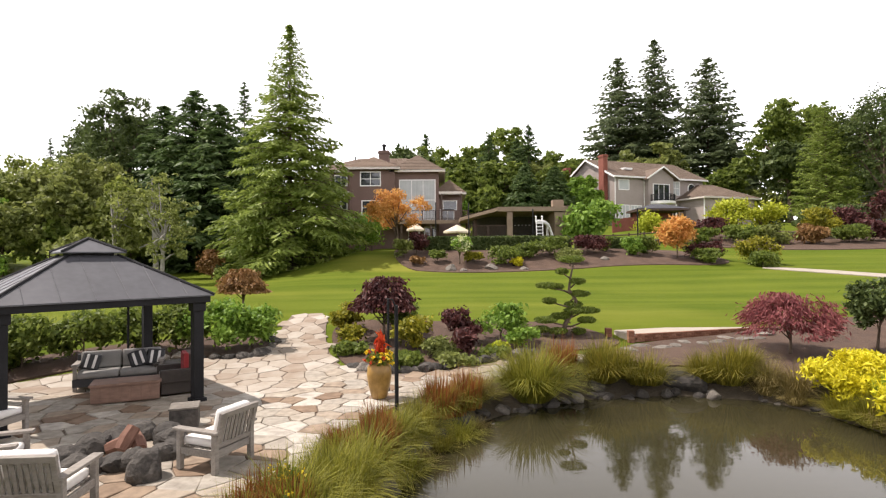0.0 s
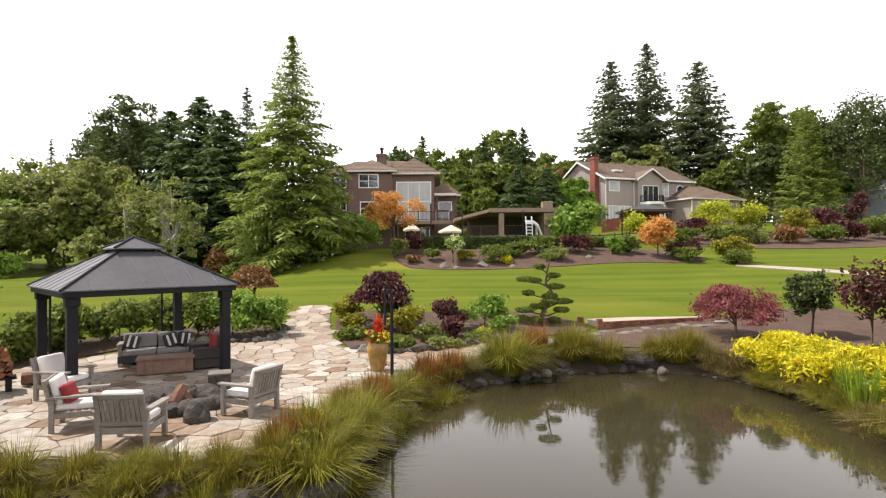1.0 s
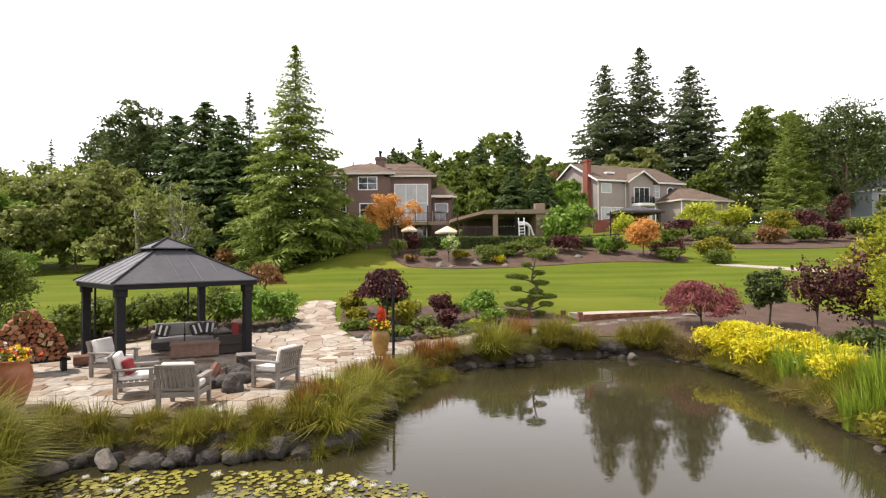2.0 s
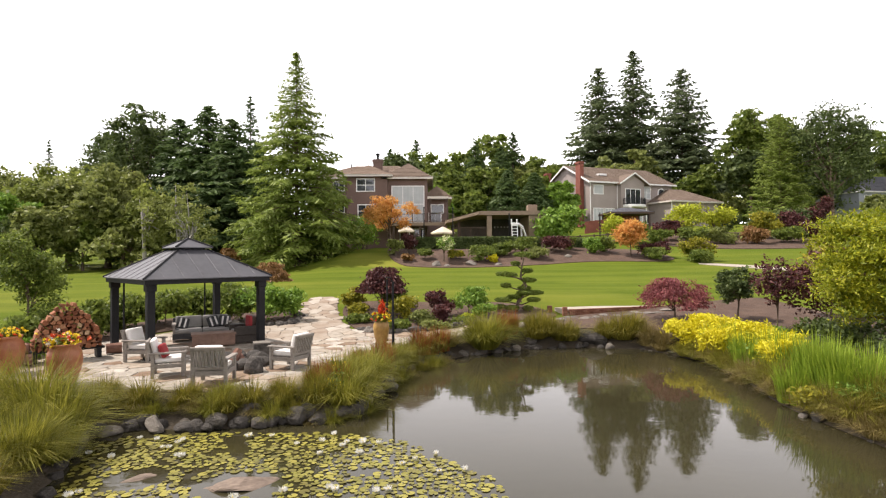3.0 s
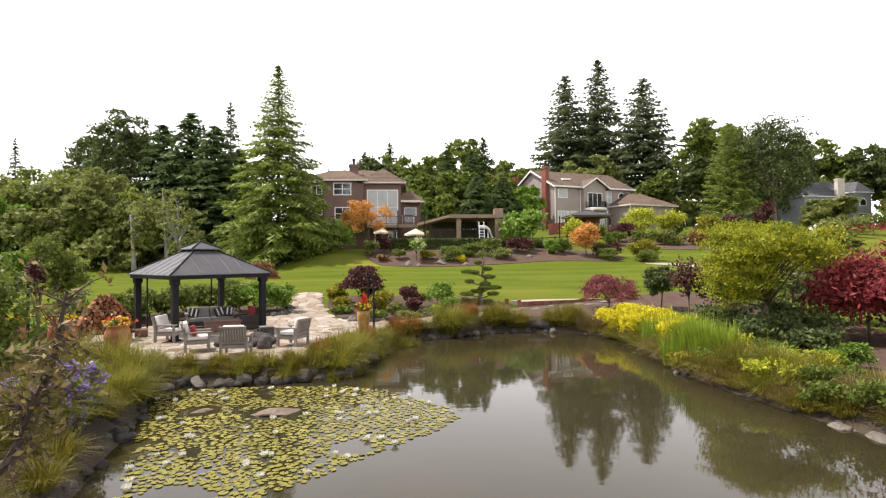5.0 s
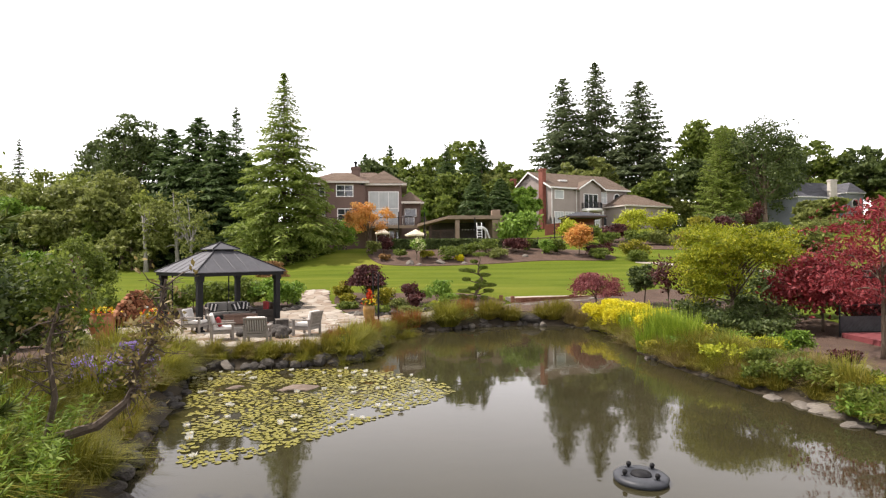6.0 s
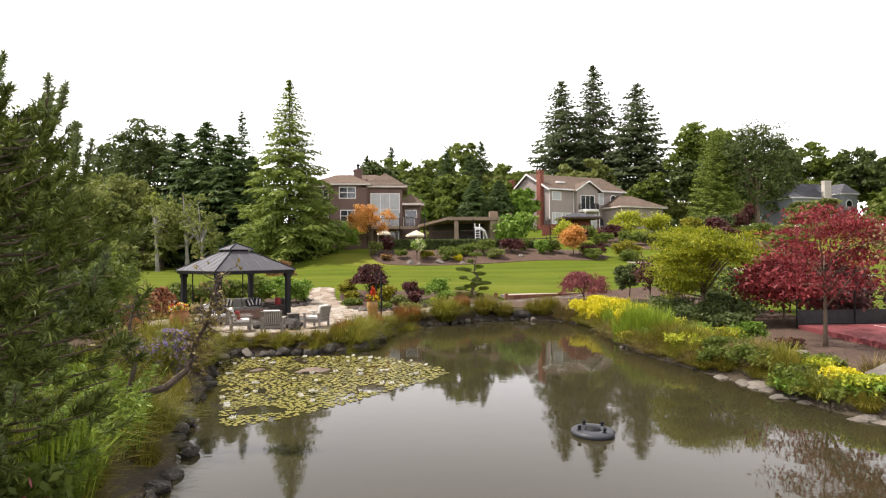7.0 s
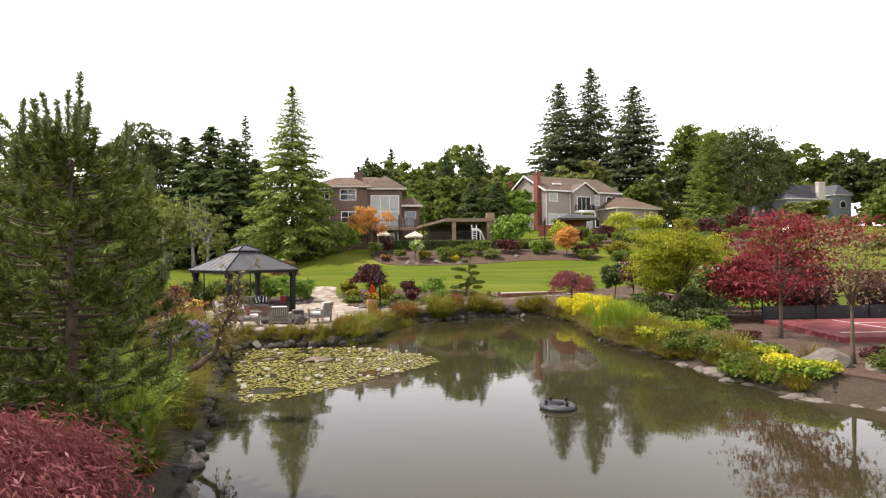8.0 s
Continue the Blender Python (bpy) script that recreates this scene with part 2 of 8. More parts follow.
M["trim"] = surface("cream_trim", (0.55, 0.5, 0.44), (0.68, 0.63, 0.57), 20, 2, 0.7, bump=0.05)
M["white_trim"] = surface("white_trim", (0.72, 0.71, 0.69), (0.8, 0.79, 0.77), 20, 2, 0.6, bump=0.05)
M["tan_trim"] = surface("tan_fascia", (0.2, 0.145, 0.1), (0.29, 0.22, 0.16), 20, 2, 0.8, bump=0.1)
M["shingle"] = surface("brown_roof_tile", (0.13, 0.09, 0.065), (0.25, 0.185, 0.14), 12, 1.2, 0.9, bump=0.5, depth=0.03, per_object=0.35)
M["grey_shingle"] = surface("grey_roof_shingle", (0.07, 0.072, 0.082), (0.13, 0.13, 0.145), 12, 1.2, 0.9, bump=0.5, depth=0.03)
M["house_brick"] = surface("red_house_brick", (0.16, 0.05, 0.035), (0.28, 0.1, 0.07), 20, 1.5, 0.9, bump=0.4)
M["dark_wood"] = surface("dark_stained_wood", (0.05, 0.03, 0.022), (0.1, 0.065, 0.05), 20, 2, 0.7, bump=0.2)
M["canvas"] = surface("cream_canvas", (0.55, 0.47, 0.36), (0.68, 0.6, 0.48), 60, 2, 0.9, bump=0.1)
M["interior"] = surface("dim_interior", (0.05, 0.045, 0.04), (0.1, 0.09, 0.08), 5, 0.7, 0.9, bump=0.05)
# pale window panes with upright streaks
M["pale_pane"] = surface("pale_window_pane", (0.34, 0.36, 0.36), (0.52, 0.54, 0.54), 3, 1.0, 0.9, bump=0.3, stretch=(6, 1, 0.1))
m, nt, b = shader("window_glass")
b.inputs["Base Color"].default_value, b.inputs["Roughness"].default_value = (0.02, 0.025, 0.03, 1), 0.04
b.inputs["Specular IOR Level"].default_value = 0.9
nt.links.new(ramp(nt, noise_of(nt, 0.9, 2), [(0.3, (0.012, 0.015, 0.018)), (0.7, (0.05, 0.055, 0.06))]), b.inputs["Base Color"])
M["glass"] = m
m, nt, b = shader("clear_glass")
b.inputs["Base Color"].default_value, b.inputs["Roughness"].default_value, b.inputs["Transmission Weight"].default_value = (0.92, 0.95, 0.95, 1), 0.02, 1.0
M["clear_glass"] = m

# lawn: mown grass with dry patches and long mowing stripes
m, nt, b = shader("lawn_grass")
fine, broad, dry = noise_of(nt, 55, 6), noise_of(nt, 0.35, 4), noise_of(nt, 0.09, 4, stretch=(0.5, 1.4, 1))
stripe = noise_of(nt, 0.8, 2, stretch=(0.06, 1.0, 1))
c = ramp(nt, fine, [(0.3, (0.06, 0.085, 0.008)), (0.7, (0.125, 0.155, 0.017))])
c = mixed(nt, c, ramp(nt, broad, [(0.3, (0.062, 0.096, 0.009)), (0.7, (0.12, 0.152, 0.017))]), 0.45)
c = mixed(nt, c, ramp(nt, stripe, [(0.38, (0.066, 0.105, 0.009)), (0.62, (0.145, 0.172, 0.022))]), 0.4)
c = mixed(nt, c, (0.28, 0.26, 0.05), ramp(nt, dry, [(0.52, (0, 0, 0)), (0.72, (0.5, 0.5, 0.5))]))
nt.links.new(c, b.inputs["Base Color"])
b.inputs["Roughness"].default_value, b.inputs["Specular IOR Level"].default_value = 0.95, 0.05
bumped(nt, b, fine, 0.7, 0.03)
M["lawn"] = m

# murky pond water with small ripples
m, nt, b = shader("pond_water")
r1, r2 = noise_of(nt, 1.5, 2, stretch=(1, 1.6, 1)), noise_of(nt, 7.0, 2)
murk = noise_of(nt, 0.25, 3)
nt.links.new(ramp(nt, murk, [(0.3, (0.03, 0.027, 0.013)), (0.7, (0.042, 0.037, 0.019))]), b.inputs["Base Color"])
b.inputs["Roughness"].default_value, b.inputs["IOR"].default_value, b.inputs["Specular IOR Level"].default_value = 0.035, 1.33, 0.5
bumped(nt, b, mixed(nt, r1, r2, 0.25), 0.05, 0.03)
M["water"] = m


# ---- mesh helpers ----
def mesh_of(name, verts, faces, material, smooth=False):
    me = bpy.data.meshes.new(name)
    me.from_pydata([tuple(v) for v in verts], [], [tuple(f) for f in faces])
    me.materials.append(material)
    if smooth:
        me.polygons.foreach_set("use_smooth", [True] * len(me.polygons))
    me.update()
    return me


def quads_of(name, v, material):
    """A mesh of loose quads from an array (n, 4, 3)."""
    n = len(v)
    me = bpy.data.meshes.new(name)
    me.vertices.add(n * 4)
    me.vertices.foreach_set("co", np.ascontiguousarray(v, dtype=np.float32).ravel())
    me.loops.add(n * 4)
    me.loops.foreach_set("vertex_index", np.arange(n * 4, dtype=np.int32))
    me.polygons.add(n)
    me.polygons.foreach_set("loop_start", np.arange(0, n * 4, 4, dtype=np.int32))
    me.materials.append(material)
    me.update(calc_edges=True)
    return me


def thing(name, label, category, m=None, group="", kind=""):
    ob = new(name)
    ob.matrix_basis = m or Matrix()
    return tagged(ob, label, category, group, kind)


def part(name, bm, material, parent, label="", smooth=False, m=None):
    """Links a bmesh or a mesh as one mesh object under a thing or part."""
    if isinstance(bm, bmesh.types.BMesh):
        me = bpy.data.meshes.new(name)
        bm.to_mesh(me)
        bm.free()
        me.materials.append(material)
        if smooth:
            me.polygons.foreach_set("use_smooth", [True] * len(me.polygons))
    else:
        me = bm
    ob = new(name, me)
    if parent:
        ob.parent = parent
    if m:
        ob.matrix_basis = m
    return tagged(ob, label)


def box(bm, x0, x1, y0, y1, z0, z1, bevel=0.0, m=None):
    mat = Matrix.LocRotScale(((x0 + x1) / 2, (y0 + y1) / 2, (z0 + z1) / 2), None, (x1 - x0, y1 - y0, z1 - z0))
    made = bmesh.ops.create_cube(bm, size=1, matrix=(m or Matrix()) @ mat)["verts"]
    if bevel:
        edges = list({e for v in made for e in v.link_edges})
        bmesh.ops.bevel(bm, geom=edges, offset=bevel, segments=2, profile=0.6, affect="EDGES")
    return bm


def boxed(x0, x1, y0, y1, z0, z1, bevel=0.0, m=None):
    return box(bmesh.new(), x0, x1, y0, y1, z0, z1, bevel, m)


def tube(bm, points, radii, sides=7):
    """A tapered tube along points."""
    rings = []
    pts = [Vector(p) for p in points]
    for i, p in enumerate(pts):
        d = (pts[min(i + 1, len(pts) - 1)] - pts[max(i - 1, 0)]).normalized()
        u = d.cross(Vector((0, 0, 1)) if abs(d.z) < 0.9 else Vector((1, 0, 0))).normalized()
        w = d.cross(u)
        rings.append([bm.verts.new(p + radii[i] * (math.cos(a) * u + math.sin(a) * w)) for a in (2 * math.pi * k / sides for k in range(sides))])
    for a, b2 in zip(rings, rings[1:]):
        for k in range(sides):
            bm.faces.new((a[k], a[(k + 1) % sides], b2[(k + 1) % sides], b2[k]))
    bm.faces.new(list(reversed(rings[0])))
    bm.faces.new(rings[-1])
    return bm


def lathe(profile, sides=24):
    """A turned shape from (radius, height) pairs."""
    bm = bmesh.new()
    rings = [[bm.verts.new((r * math.cos(2 * math.pi * k / sides), r * math.sin(2 * math.pi * k / sides), z)) for k in range(sides)] for r, z in profile]
    for a, b2 in zip(rings, rings[1:]):
        for k in range(sides):
            bm.faces.new((a[k], a[(k + 1) % sides], b2[(k + 1) % sides], b2[k]))
    bm.faces.new(list(reversed(rings[0])))
    bm.faces.new(rings[-1])
    return bm


def prism(bm, outline, z0, z1, m=None):
    """An upright slab over a plan outline."""
    m = m or Matrix()
    lo = [bm.verts.new(m @ Vector((x, y, z0))) for x, y in outline]
    hi = [bm.verts.new(m @ Vector((x, y, z1))) for x, y in outline]
    n = len(outline)
    for k in range(n):
        bm.faces.new((lo[k], lo[(k + 1) % n], hi[(k + 1) % n], hi[k]))
    bm.faces.new(list(reversed(lo)))
    bm.faces.new(hi)
    bmesh.ops.recalc_face_normals(bm, faces=bm.faces)
    return bm

# ---- land ----
WATER = -0.48
POND = [(-6.6, 5.0), (-5.4, 5.1), (-4.0, 5.05), (-2.75, 5.35), (-1.8, 5.55), (-1.25, 6.3), (-1.12, 8.0), (-0.9, 9.1), (-0.45, 10.5), (0.25, 11.9), (1.3, 13.1), (2.2, 13.6), (3.5, 14.5),
        (5.0, 14.7), (6.4, 14.85), (8.0, 14.4), (8.8, 13.6), (9.25, 12.0), (9.35, 10.0), (9.0, 8.0), (8.55, 6.2), (8.6, 4.6), (8.75, 3.0), (9.1, 0.8), (9.5, -1.2), (9.6, -3.0), (10.2, -4.5),
        (11.4, -5.6), (12.8, -8.0), (13.4, -12.0), (12.5, -18.0), (8.0, -23.0), (2.0, -24.5), (-2.2, -21.0), (-2.6, -16.0), (-2.1, -12.5), (-2.4, -10.0), (-3.0, -8.2), (-3.5, -6.2), (-4.3, -3.4),
        (-5.1, -0.6), (-5.5, 1.5), (-6.1, 3.2)]


def rounded(outline, rounds=2):
    """Cuts the corners of a closed outline."""
    for _ in range(rounds):
        outline = [q for a, c in zip(outline, outline[1:] + outline[:1]) for q in
                   ((0.75 * a[0] + 0.25 * c[0], 0.75 * a[1] + 0.25 * c[1]), (0.25 * a[0] + 0.75 * c[0], 0.25 * a[1] + 0.75 * c[1]))]
    return outline


SHORE = np.array(rounded(POND))


def inside(outline, x, y):
    o = np.asarray(outline)
    x, y = np.atleast_1d(x), np.atleast_1d(y)
    a, c = o, np.roll(o, -1, axis=0)
    hit = np.zeros(len(x), bool)
    for (x0, y0), (x1, y1) in zip(a, c):
        if y0 != y1:
            hit ^= ((y0 > y) != (y1 > y)) & (x < (x1 - x0) * (y - y0) / (y1 - y0) + x0)
    return hit


def away(outline, x, y):
    """Distance from points to a closed outline."""
    o = np.asarray(outline)
    p = np.stack([np.atleast_1d(x), np.atleast_1d(y)], 1)
    best = np.full(len(p), 1e9)
    for a, c in zip(o, np.roll(o, -1, axis=0)):
        d = c - a
        t = np.clip(((p - a) @ d) / (d @ d + 1e-12), 0, 1)
        best = np.minimum(best, np.hypot(*(p - a - t[:, None] * d).T))
    return best


def smooth(a, b2, x):
    t = np.clip((x - a) / (b2 - a), 0, 1)
    return t * t * (3 - 2 * t)


MID_Y = [-40, 15, 17, 19.5, 22, 28, 38, 40.5, 43.5, 50, 56, 62, 80, 95, 130, 200, 400, 3000]
MID_Z = [0.05, -0.03, 0.2, 0.4, 0.95, 1.4, 2.4, 3.2, 3.85, 3.95, 4.1, 4.6, 7.5, 8.6, 13, 21, 30, 45]
LEFT_Y = [-40, 5, 8, 14, 18, 25, 42, 55, 90, 150, 400, 3000]
LEFT_Z = [0.25, 0.15, 0.0, 0.0, 0.6, 1.25, 1.85, 2.5, 4.0, 8, 22, 45]
RIGHT_Y = [-40, 4, 14, 20, 30, 38, 46, 62, 80, 110, 200, 400, 3000]
RIGHT_Z = [0.1, 0.12, 0.25, 0.6, 1.6, 2.6, 3.6, 6.0, 7.8, 10, 15, 26, 45]


def land(x, y):
    """Height of the land, arrays in and out, without the pond."""
    x, y = np.asarray(x, float), np.asarray(y, float)
    mid, left, right = np.interp(y, MID_Y, MID_Z), np.interp(y, LEFT_Y, LEFT_Z), np.interp(y, RIGHT_Y, RIGHT_Z)
    wl, wr = smooth(-6, -15, x), smooth(12, 24, x)
    z = mid * (1 - wl - wr) + left * wl + right * wr
    return z + 0.05 * np.sin(0.31 * x + 1.1) * np.sin(0.27 * y) * smooth(18, 26, y)


def ground_z(x, y):
    """Height of the ground with the pond cut in."""
    x, y = np.atleast_1d(np.asarray(x, float)), np.atleast_1d(np.asarray(y, float))
    z = land(x, y)
    near = (x > -20) & (x < 25) & (y > -35) & (y < 25)
    if near.any():
        xs, ys = x[near], y[near]
        d, ins = away(SHORE, xs, ys), inside(SHORE, xs, ys)
        bank = WATER + 0.04 + (z[near] - WATER - 0.04) * smooth(0.0, 0.95, d) ** 0.8
        z[near] = np.where(ins, WATER - 0.06 - 0.9 * smooth(0, 2.2, d), bank)
    return z


def gz(x, y):
    return float(ground_z(x, y)[0])


grow = np.cumsum(1.5 * 1.22 ** np.arange(30))
xs = np.concatenate([-62 - grow[::-1], np.arange(-62, -14, 1.5), np.arange(-14, 17, 0.38), np.arange(17, 80, 1.5), 80 + grow])
ys = np.concatenate([-40 - grow[::-1], np.arange(-40, -26, 1.5), np.arange(-26, 24, 0.38), np.arange(24, 60, 0.7), np.arange(60, 130, 2.5), 130 + grow])
gx, gy = np.meshgrid(xs, ys)
gzz = ground_z(gx.ravel(), gy.ravel())
nx, ny = len(xs), len(ys)
idx = np.arange(nx * ny).reshape(ny, nx)
faces = np.stack([idx[:-1, :-1], idx[:-1, 1:], idx[1:, 1:], idx[1:, :-1]], -1).reshape(-1, 4)
me = mesh_of("ground", np.stack([gx.ravel(), gy.ravel(), gzz], 1).tolist(), faces.tolist(), M["lawn"], True)
me.materials.append(M["soil"])
fc = np.stack([gx.ravel(), gy.ravel()], 1)[faces].mean(1)
near = (fc[:, 0] > -12) & (fc[:, 0] < 18) & (fc[:, 1] > -28) & (fc[:, 1] < 18)
soil = np.zeros(len(faces), np.int32)
soil[near] = (inside(SHORE, *fc[near].T) | (away(SHORE, *fc[near].T) < 1.3)).astype(np.int32)
me.polygons.foreach_set("material_index", soil)
tagged(new("ground", me), "sloping mown lawn with soil banks round the pond", "ground", kind="structure")


def sheet(name, outline, material, label, category, lift=0.04, step=0.6, flat=None, thick=0.12):
    """A covering draped on the land over a plan outline, with a turned-down rim."""
    o = np.array(outline)
    lo, hi = o.min(0), o.max(0)
    px, py = np.meshgrid(np.arange(lo[0], hi[0], step), np.arange(lo[1], hi[1], step))
    px, py = px.ravel(), py.ravel()
    keep = inside(o, px, py) & (away(o, px, py) > step * 0.4)
    pts = [Vector(p) for p in outline] + [Vector(p) for p in zip(px[keep], py[keep])]
    n = len(outline)
    v, _, f, orig, _, _ = delaunay_2d_cdt(pts, [(k, (k + 1) % n) for k in range(n)], [list(range(n))], 1, 1e-4)
    vx, vy = np.array([p.x for p in v]), np.array([p.y for p in v])
    z = np.full(len(vx), flat) if flat is not None else ground_z(vx, vy) + lift
    verts = [(a, c, d) for a, c, d in zip(vx, vy, z)]
    count = {}
    for t in f:
        for a, c in zip(t, t[1:] + t[:1]):
            count[(a, c)] = 1
    faces2 = [tuple(t) for t in f]
    low = {}
    for a, c in [e for e in count if (e[1], e[0]) not in count]:
        for k in (a, c):
            if k not in low:
                low[k] = len(verts)
                verts.append((verts[k][0], verts[k][1], verts[k][2] - thick))
        faces2.append((c, a, low[a], low[c]))
    ob = new(name, mesh_of(name, verts, faces2, material, False))
    return tagged(ob, label, category, kind="structure")


sheet("water", [tuple(p) for p in SHORE], M["water"], "still murky olive-brown pond water mirroring trees and sky", "pond water", flat=WATER, step=1.2, thick=0.02)

BED_ISLAND = rounded([(-3.0, 16.2), (-2.2, 15.75), (-1.2, 15.5), (0.2, 15.9), (1.6, 16.7), (2.8, 17.3), (4.0, 17.6), (5.6, 18.0), (6.2, 19.0), (5.2, 20.6), (3.0, 21.3), (0.5, 21.2), (-1.8, 21.4), (-3.6, 21.5), (-4.2, 20.5), (-3.7, 18.4)])
BED_UPPER = rounded([(-4.0, 43.0), (-3.0, 38.5), (0.5, 36.6), (5.0, 36.8), (10, 38.2), (15.0, 38.8), (20.0, 38.4), (21.5, 41.0), (20.0, 46.5), (14.0, 46.0), (5.0, 45.2), (-3.5, 46.0)])
BED_RIGHT = rounded([(5.4, 16.0), (8.4, 15.8), (9.6, 14.4), (10.1, 12.0), (10.2, 9.0), (9.6, 6.0), (9.8, 2.5), (10.4, -2.0), (11.6, -4.6), (14.0, -8.5), (16.5, -8.5), (16.0, 0.2), (16.4, 4.5), (18.6, 9.0), (19.0, 14.0), (17.8, 21.6), (16.6, 21.7), (11.5, 20.1), (6.6, 18.6), (5.2, 17.4)])
BED_HEDGE = rounded([(-12.4, 13.0), (-10.8, 15.6), (-8.2, 17.0), (-6.0, 16.8), (-5.6, 18.0), (-6.0, 19.6), (-7.5, 20.0), (-10.0, 18.8), (-13.0, 16.0), (-15.5, 13.6), (-15.0, 9.0), (-12.6, 8.6)])
BED_LEFT = rounded([(-7.4, 5.6), (-6.4, 3.5), (-6.0, 0.0), (-4.9, -3.6), (-4.0, -7.0), (-3.1, -10.0), (-3.0, -15.0), (-8.0, -17.0), (-14.0, -8.0), (-13.5, 4.0), (-12.5, 8.4), (-9.5, 6.6)])
for nm, o in (("island", BED_ISLAND), ("upper", BED_UPPER), ("right", BED_RIGHT), ("hedge", BED_HEDGE), ("left", BED_LEFT)):
    sheet("garden_bed", o, M["mulch"], "planting bed covered with brown bark mulch", "garden bed", lift=0.05, step=0.7)
BED_FAR = rounded([(24, 48), (30, 46.5), (40, 47), (52, 50), (54, 60), (40, 62), (30, 62), (24, 56)])
sheet("garden_bed", BED_FAR, M["mulch"], "raised planting bed along the upper lawn", "garden bed", lift=0.06, step=2.0)

PATIO = rounded([(-12.2, 8.0), (-10.5, 6.9), (-8.5, 6.4), (-6.0, 6.3), (-3.8, 6.1), (-2.5, 6.5), (-2.1, 8.0), (-1.95, 9.6), (-1.6, 11.2), (-0.7, 12.9), (0.6, 14.4), (2.0, 15.1), (3.6, 16.0), (4.6, 16.6), (4.2, 17.3), (3.0, 17.1),
                 (1.8, 16.5), (0.3, 15.7), (-1.2, 15.3), (-2.3, 15.6), (-3.2, 16.2), (-3.9, 18.3), (-4.4, 20.4), (-4.7, 22.4), (-6.1, 22.5), (-6.1, 20.4), (-5.6, 18.2), (-6.0, 16.9), (-8.2, 16.8), (-10.6, 15.4), (-12.3, 12.8)], 1)
patio = sheet("pavement", PATIO, M["grout"], "flagstone patio and path with sandy joints", "patio", lift=0.035, step=0.5)

# red sports court and its surround beyond the bank
COURT = [(15.0, 0.5), (36.0, 0.5), (36.0, 5.7), (15.7, 5.7)]
court_z = 0.24
court = sheet("court", COURT, M["court"], "red painted sports court with white lines", "sports court", flat=court_z, step=3.0, thick=0.25)
part("line", boxed(15.8, 36, 1.6, 1.66, court_z + 0.002, court_z + 0.006), M["court_line"], court, "white painted line")
part("line", boxed(18.4, 18.46, 1.67, 5.2, court_z + 0.002, court_z + 0.006), M["court_line"], court, "white painted line")
part("line", boxed(18.47, 36, 4.2, 4.26, court_z + 0.002, court_z + 0.006), M["court_line"], court, "white painted line")

# pale walk with a brick edge along the near side of the lawn
A, B = Vector((6.5, 18.75)), Vector((17.0, 21.9))
along = (B - A).normalized()
across = Vector((-along.y, along.x))
walk_z = 0.62
path_o = [tuple(p) for p in (A + 0.14 * across, B + 0.14 * across, B + 1.15 * across, A + 1.15 * across)]
lawn_walk = sheet("walkway", path_o, M["concrete"], "pale stone walk with a brick edge beside the lawn", "walkway", flat=walk_z, step=1.0, thick=0.5)
walk2_o = rounded([(21.0, 36.5), (22.3, 37.4), (30.0, 31.5), (38.0, 27.2), (37.5, 26.0), (29.0, 30.2)])
sheet("walkway", walk2_o, M["concrete"], "narrow concrete path crossing the upper lawn", "walkway", lift=0.05, step=1.0)

# ---- plants ----
def unit(v):
    return v / (np.linalg.norm(v, axis=-1, keepdims=True) + 1e-9)


def leaf_quads(rng, c, size, aspect=1.6, up=0.4, axis=None, spread=0.5, face=None):
    """Lozenge leaves at c; axis: a direction for each along which it lies; face: where each leaf turns."""
    n = len(c)
    nrm = unit(rng.normal(size=(n, 3)) * (1.0 if face is None else 0.75) + np.array([0, 0, up * 2]) + (0 if face is None else face))
    a = rng.normal(size=(n, 3)) if axis is None else axis + spread * rng.normal(size=(n, 3))
    a = unit(a)
    s = unit(np.cross(a, nrm))
    size = (size * rng.uniform(0.65, 1.3, n))[:, None]
    a, s = a * size * aspect * 0.5, s * size * 0.5
    return np.stack([c - a, c + s * 0.9 - a * 0.1, c + a, c - s * 0.9 - a * 0.1], 1)


def lobes_of(rng, w, h, z0, count, flat=0.7):
    """Sub-crowns spread through an ellipsoid of width w from z0 up to h."""
    out = []
    cz, rz = (z0 + h) / 2, (h - z0) / 2
    for k in range(count):
        d = unit(rng.normal(size=3))
        f = rng.uniform(0.3, 0.68)
        c = np.array([d[0] * w / 2 * f, d[1] * w / 2 * f, cz + d[2] * rz * f])
        r = rng.uniform(0.4, 0.58)
        out.append((c, np.array([w / 2 * r, w / 2 * r, rz * r * flat + 0.05 * w])))
    return out


def cloud(rng, lobes, clumps, per, sigma, flat=0.6, shell=0.55):
    """Leaf places: clumps on the shells of the lobes, leaves about each clump."""
    vol = np.array([r[0] * r[2] for _, r in lobes])
    which = rng.choice(len(lobes), clumps, p=vol / vol.sum())
    c = np.array([lobes[k][0] for k in which])
    r = np.array([lobes[k][1] for k in which])
    d = unit(rng.normal(size=(clumps, 3)) + np.array([0, 0, 0.25]))
    c = c + d * r * (shell + (1 - shell) * rng.uniform(0, 1, (clumps, 1)) ** 0.6)
    p = np.repeat(c, per, 0) + np.clip(rng.normal(size=(clumps * per, 3)), -1.7, 1.7) * np.array([1, 1, flat]) * sigma * np.repeat(rng.uniform(0.6, 1.3, (clumps, 1)), per, 0)
    return p, c, np.repeat(d, per, 0)


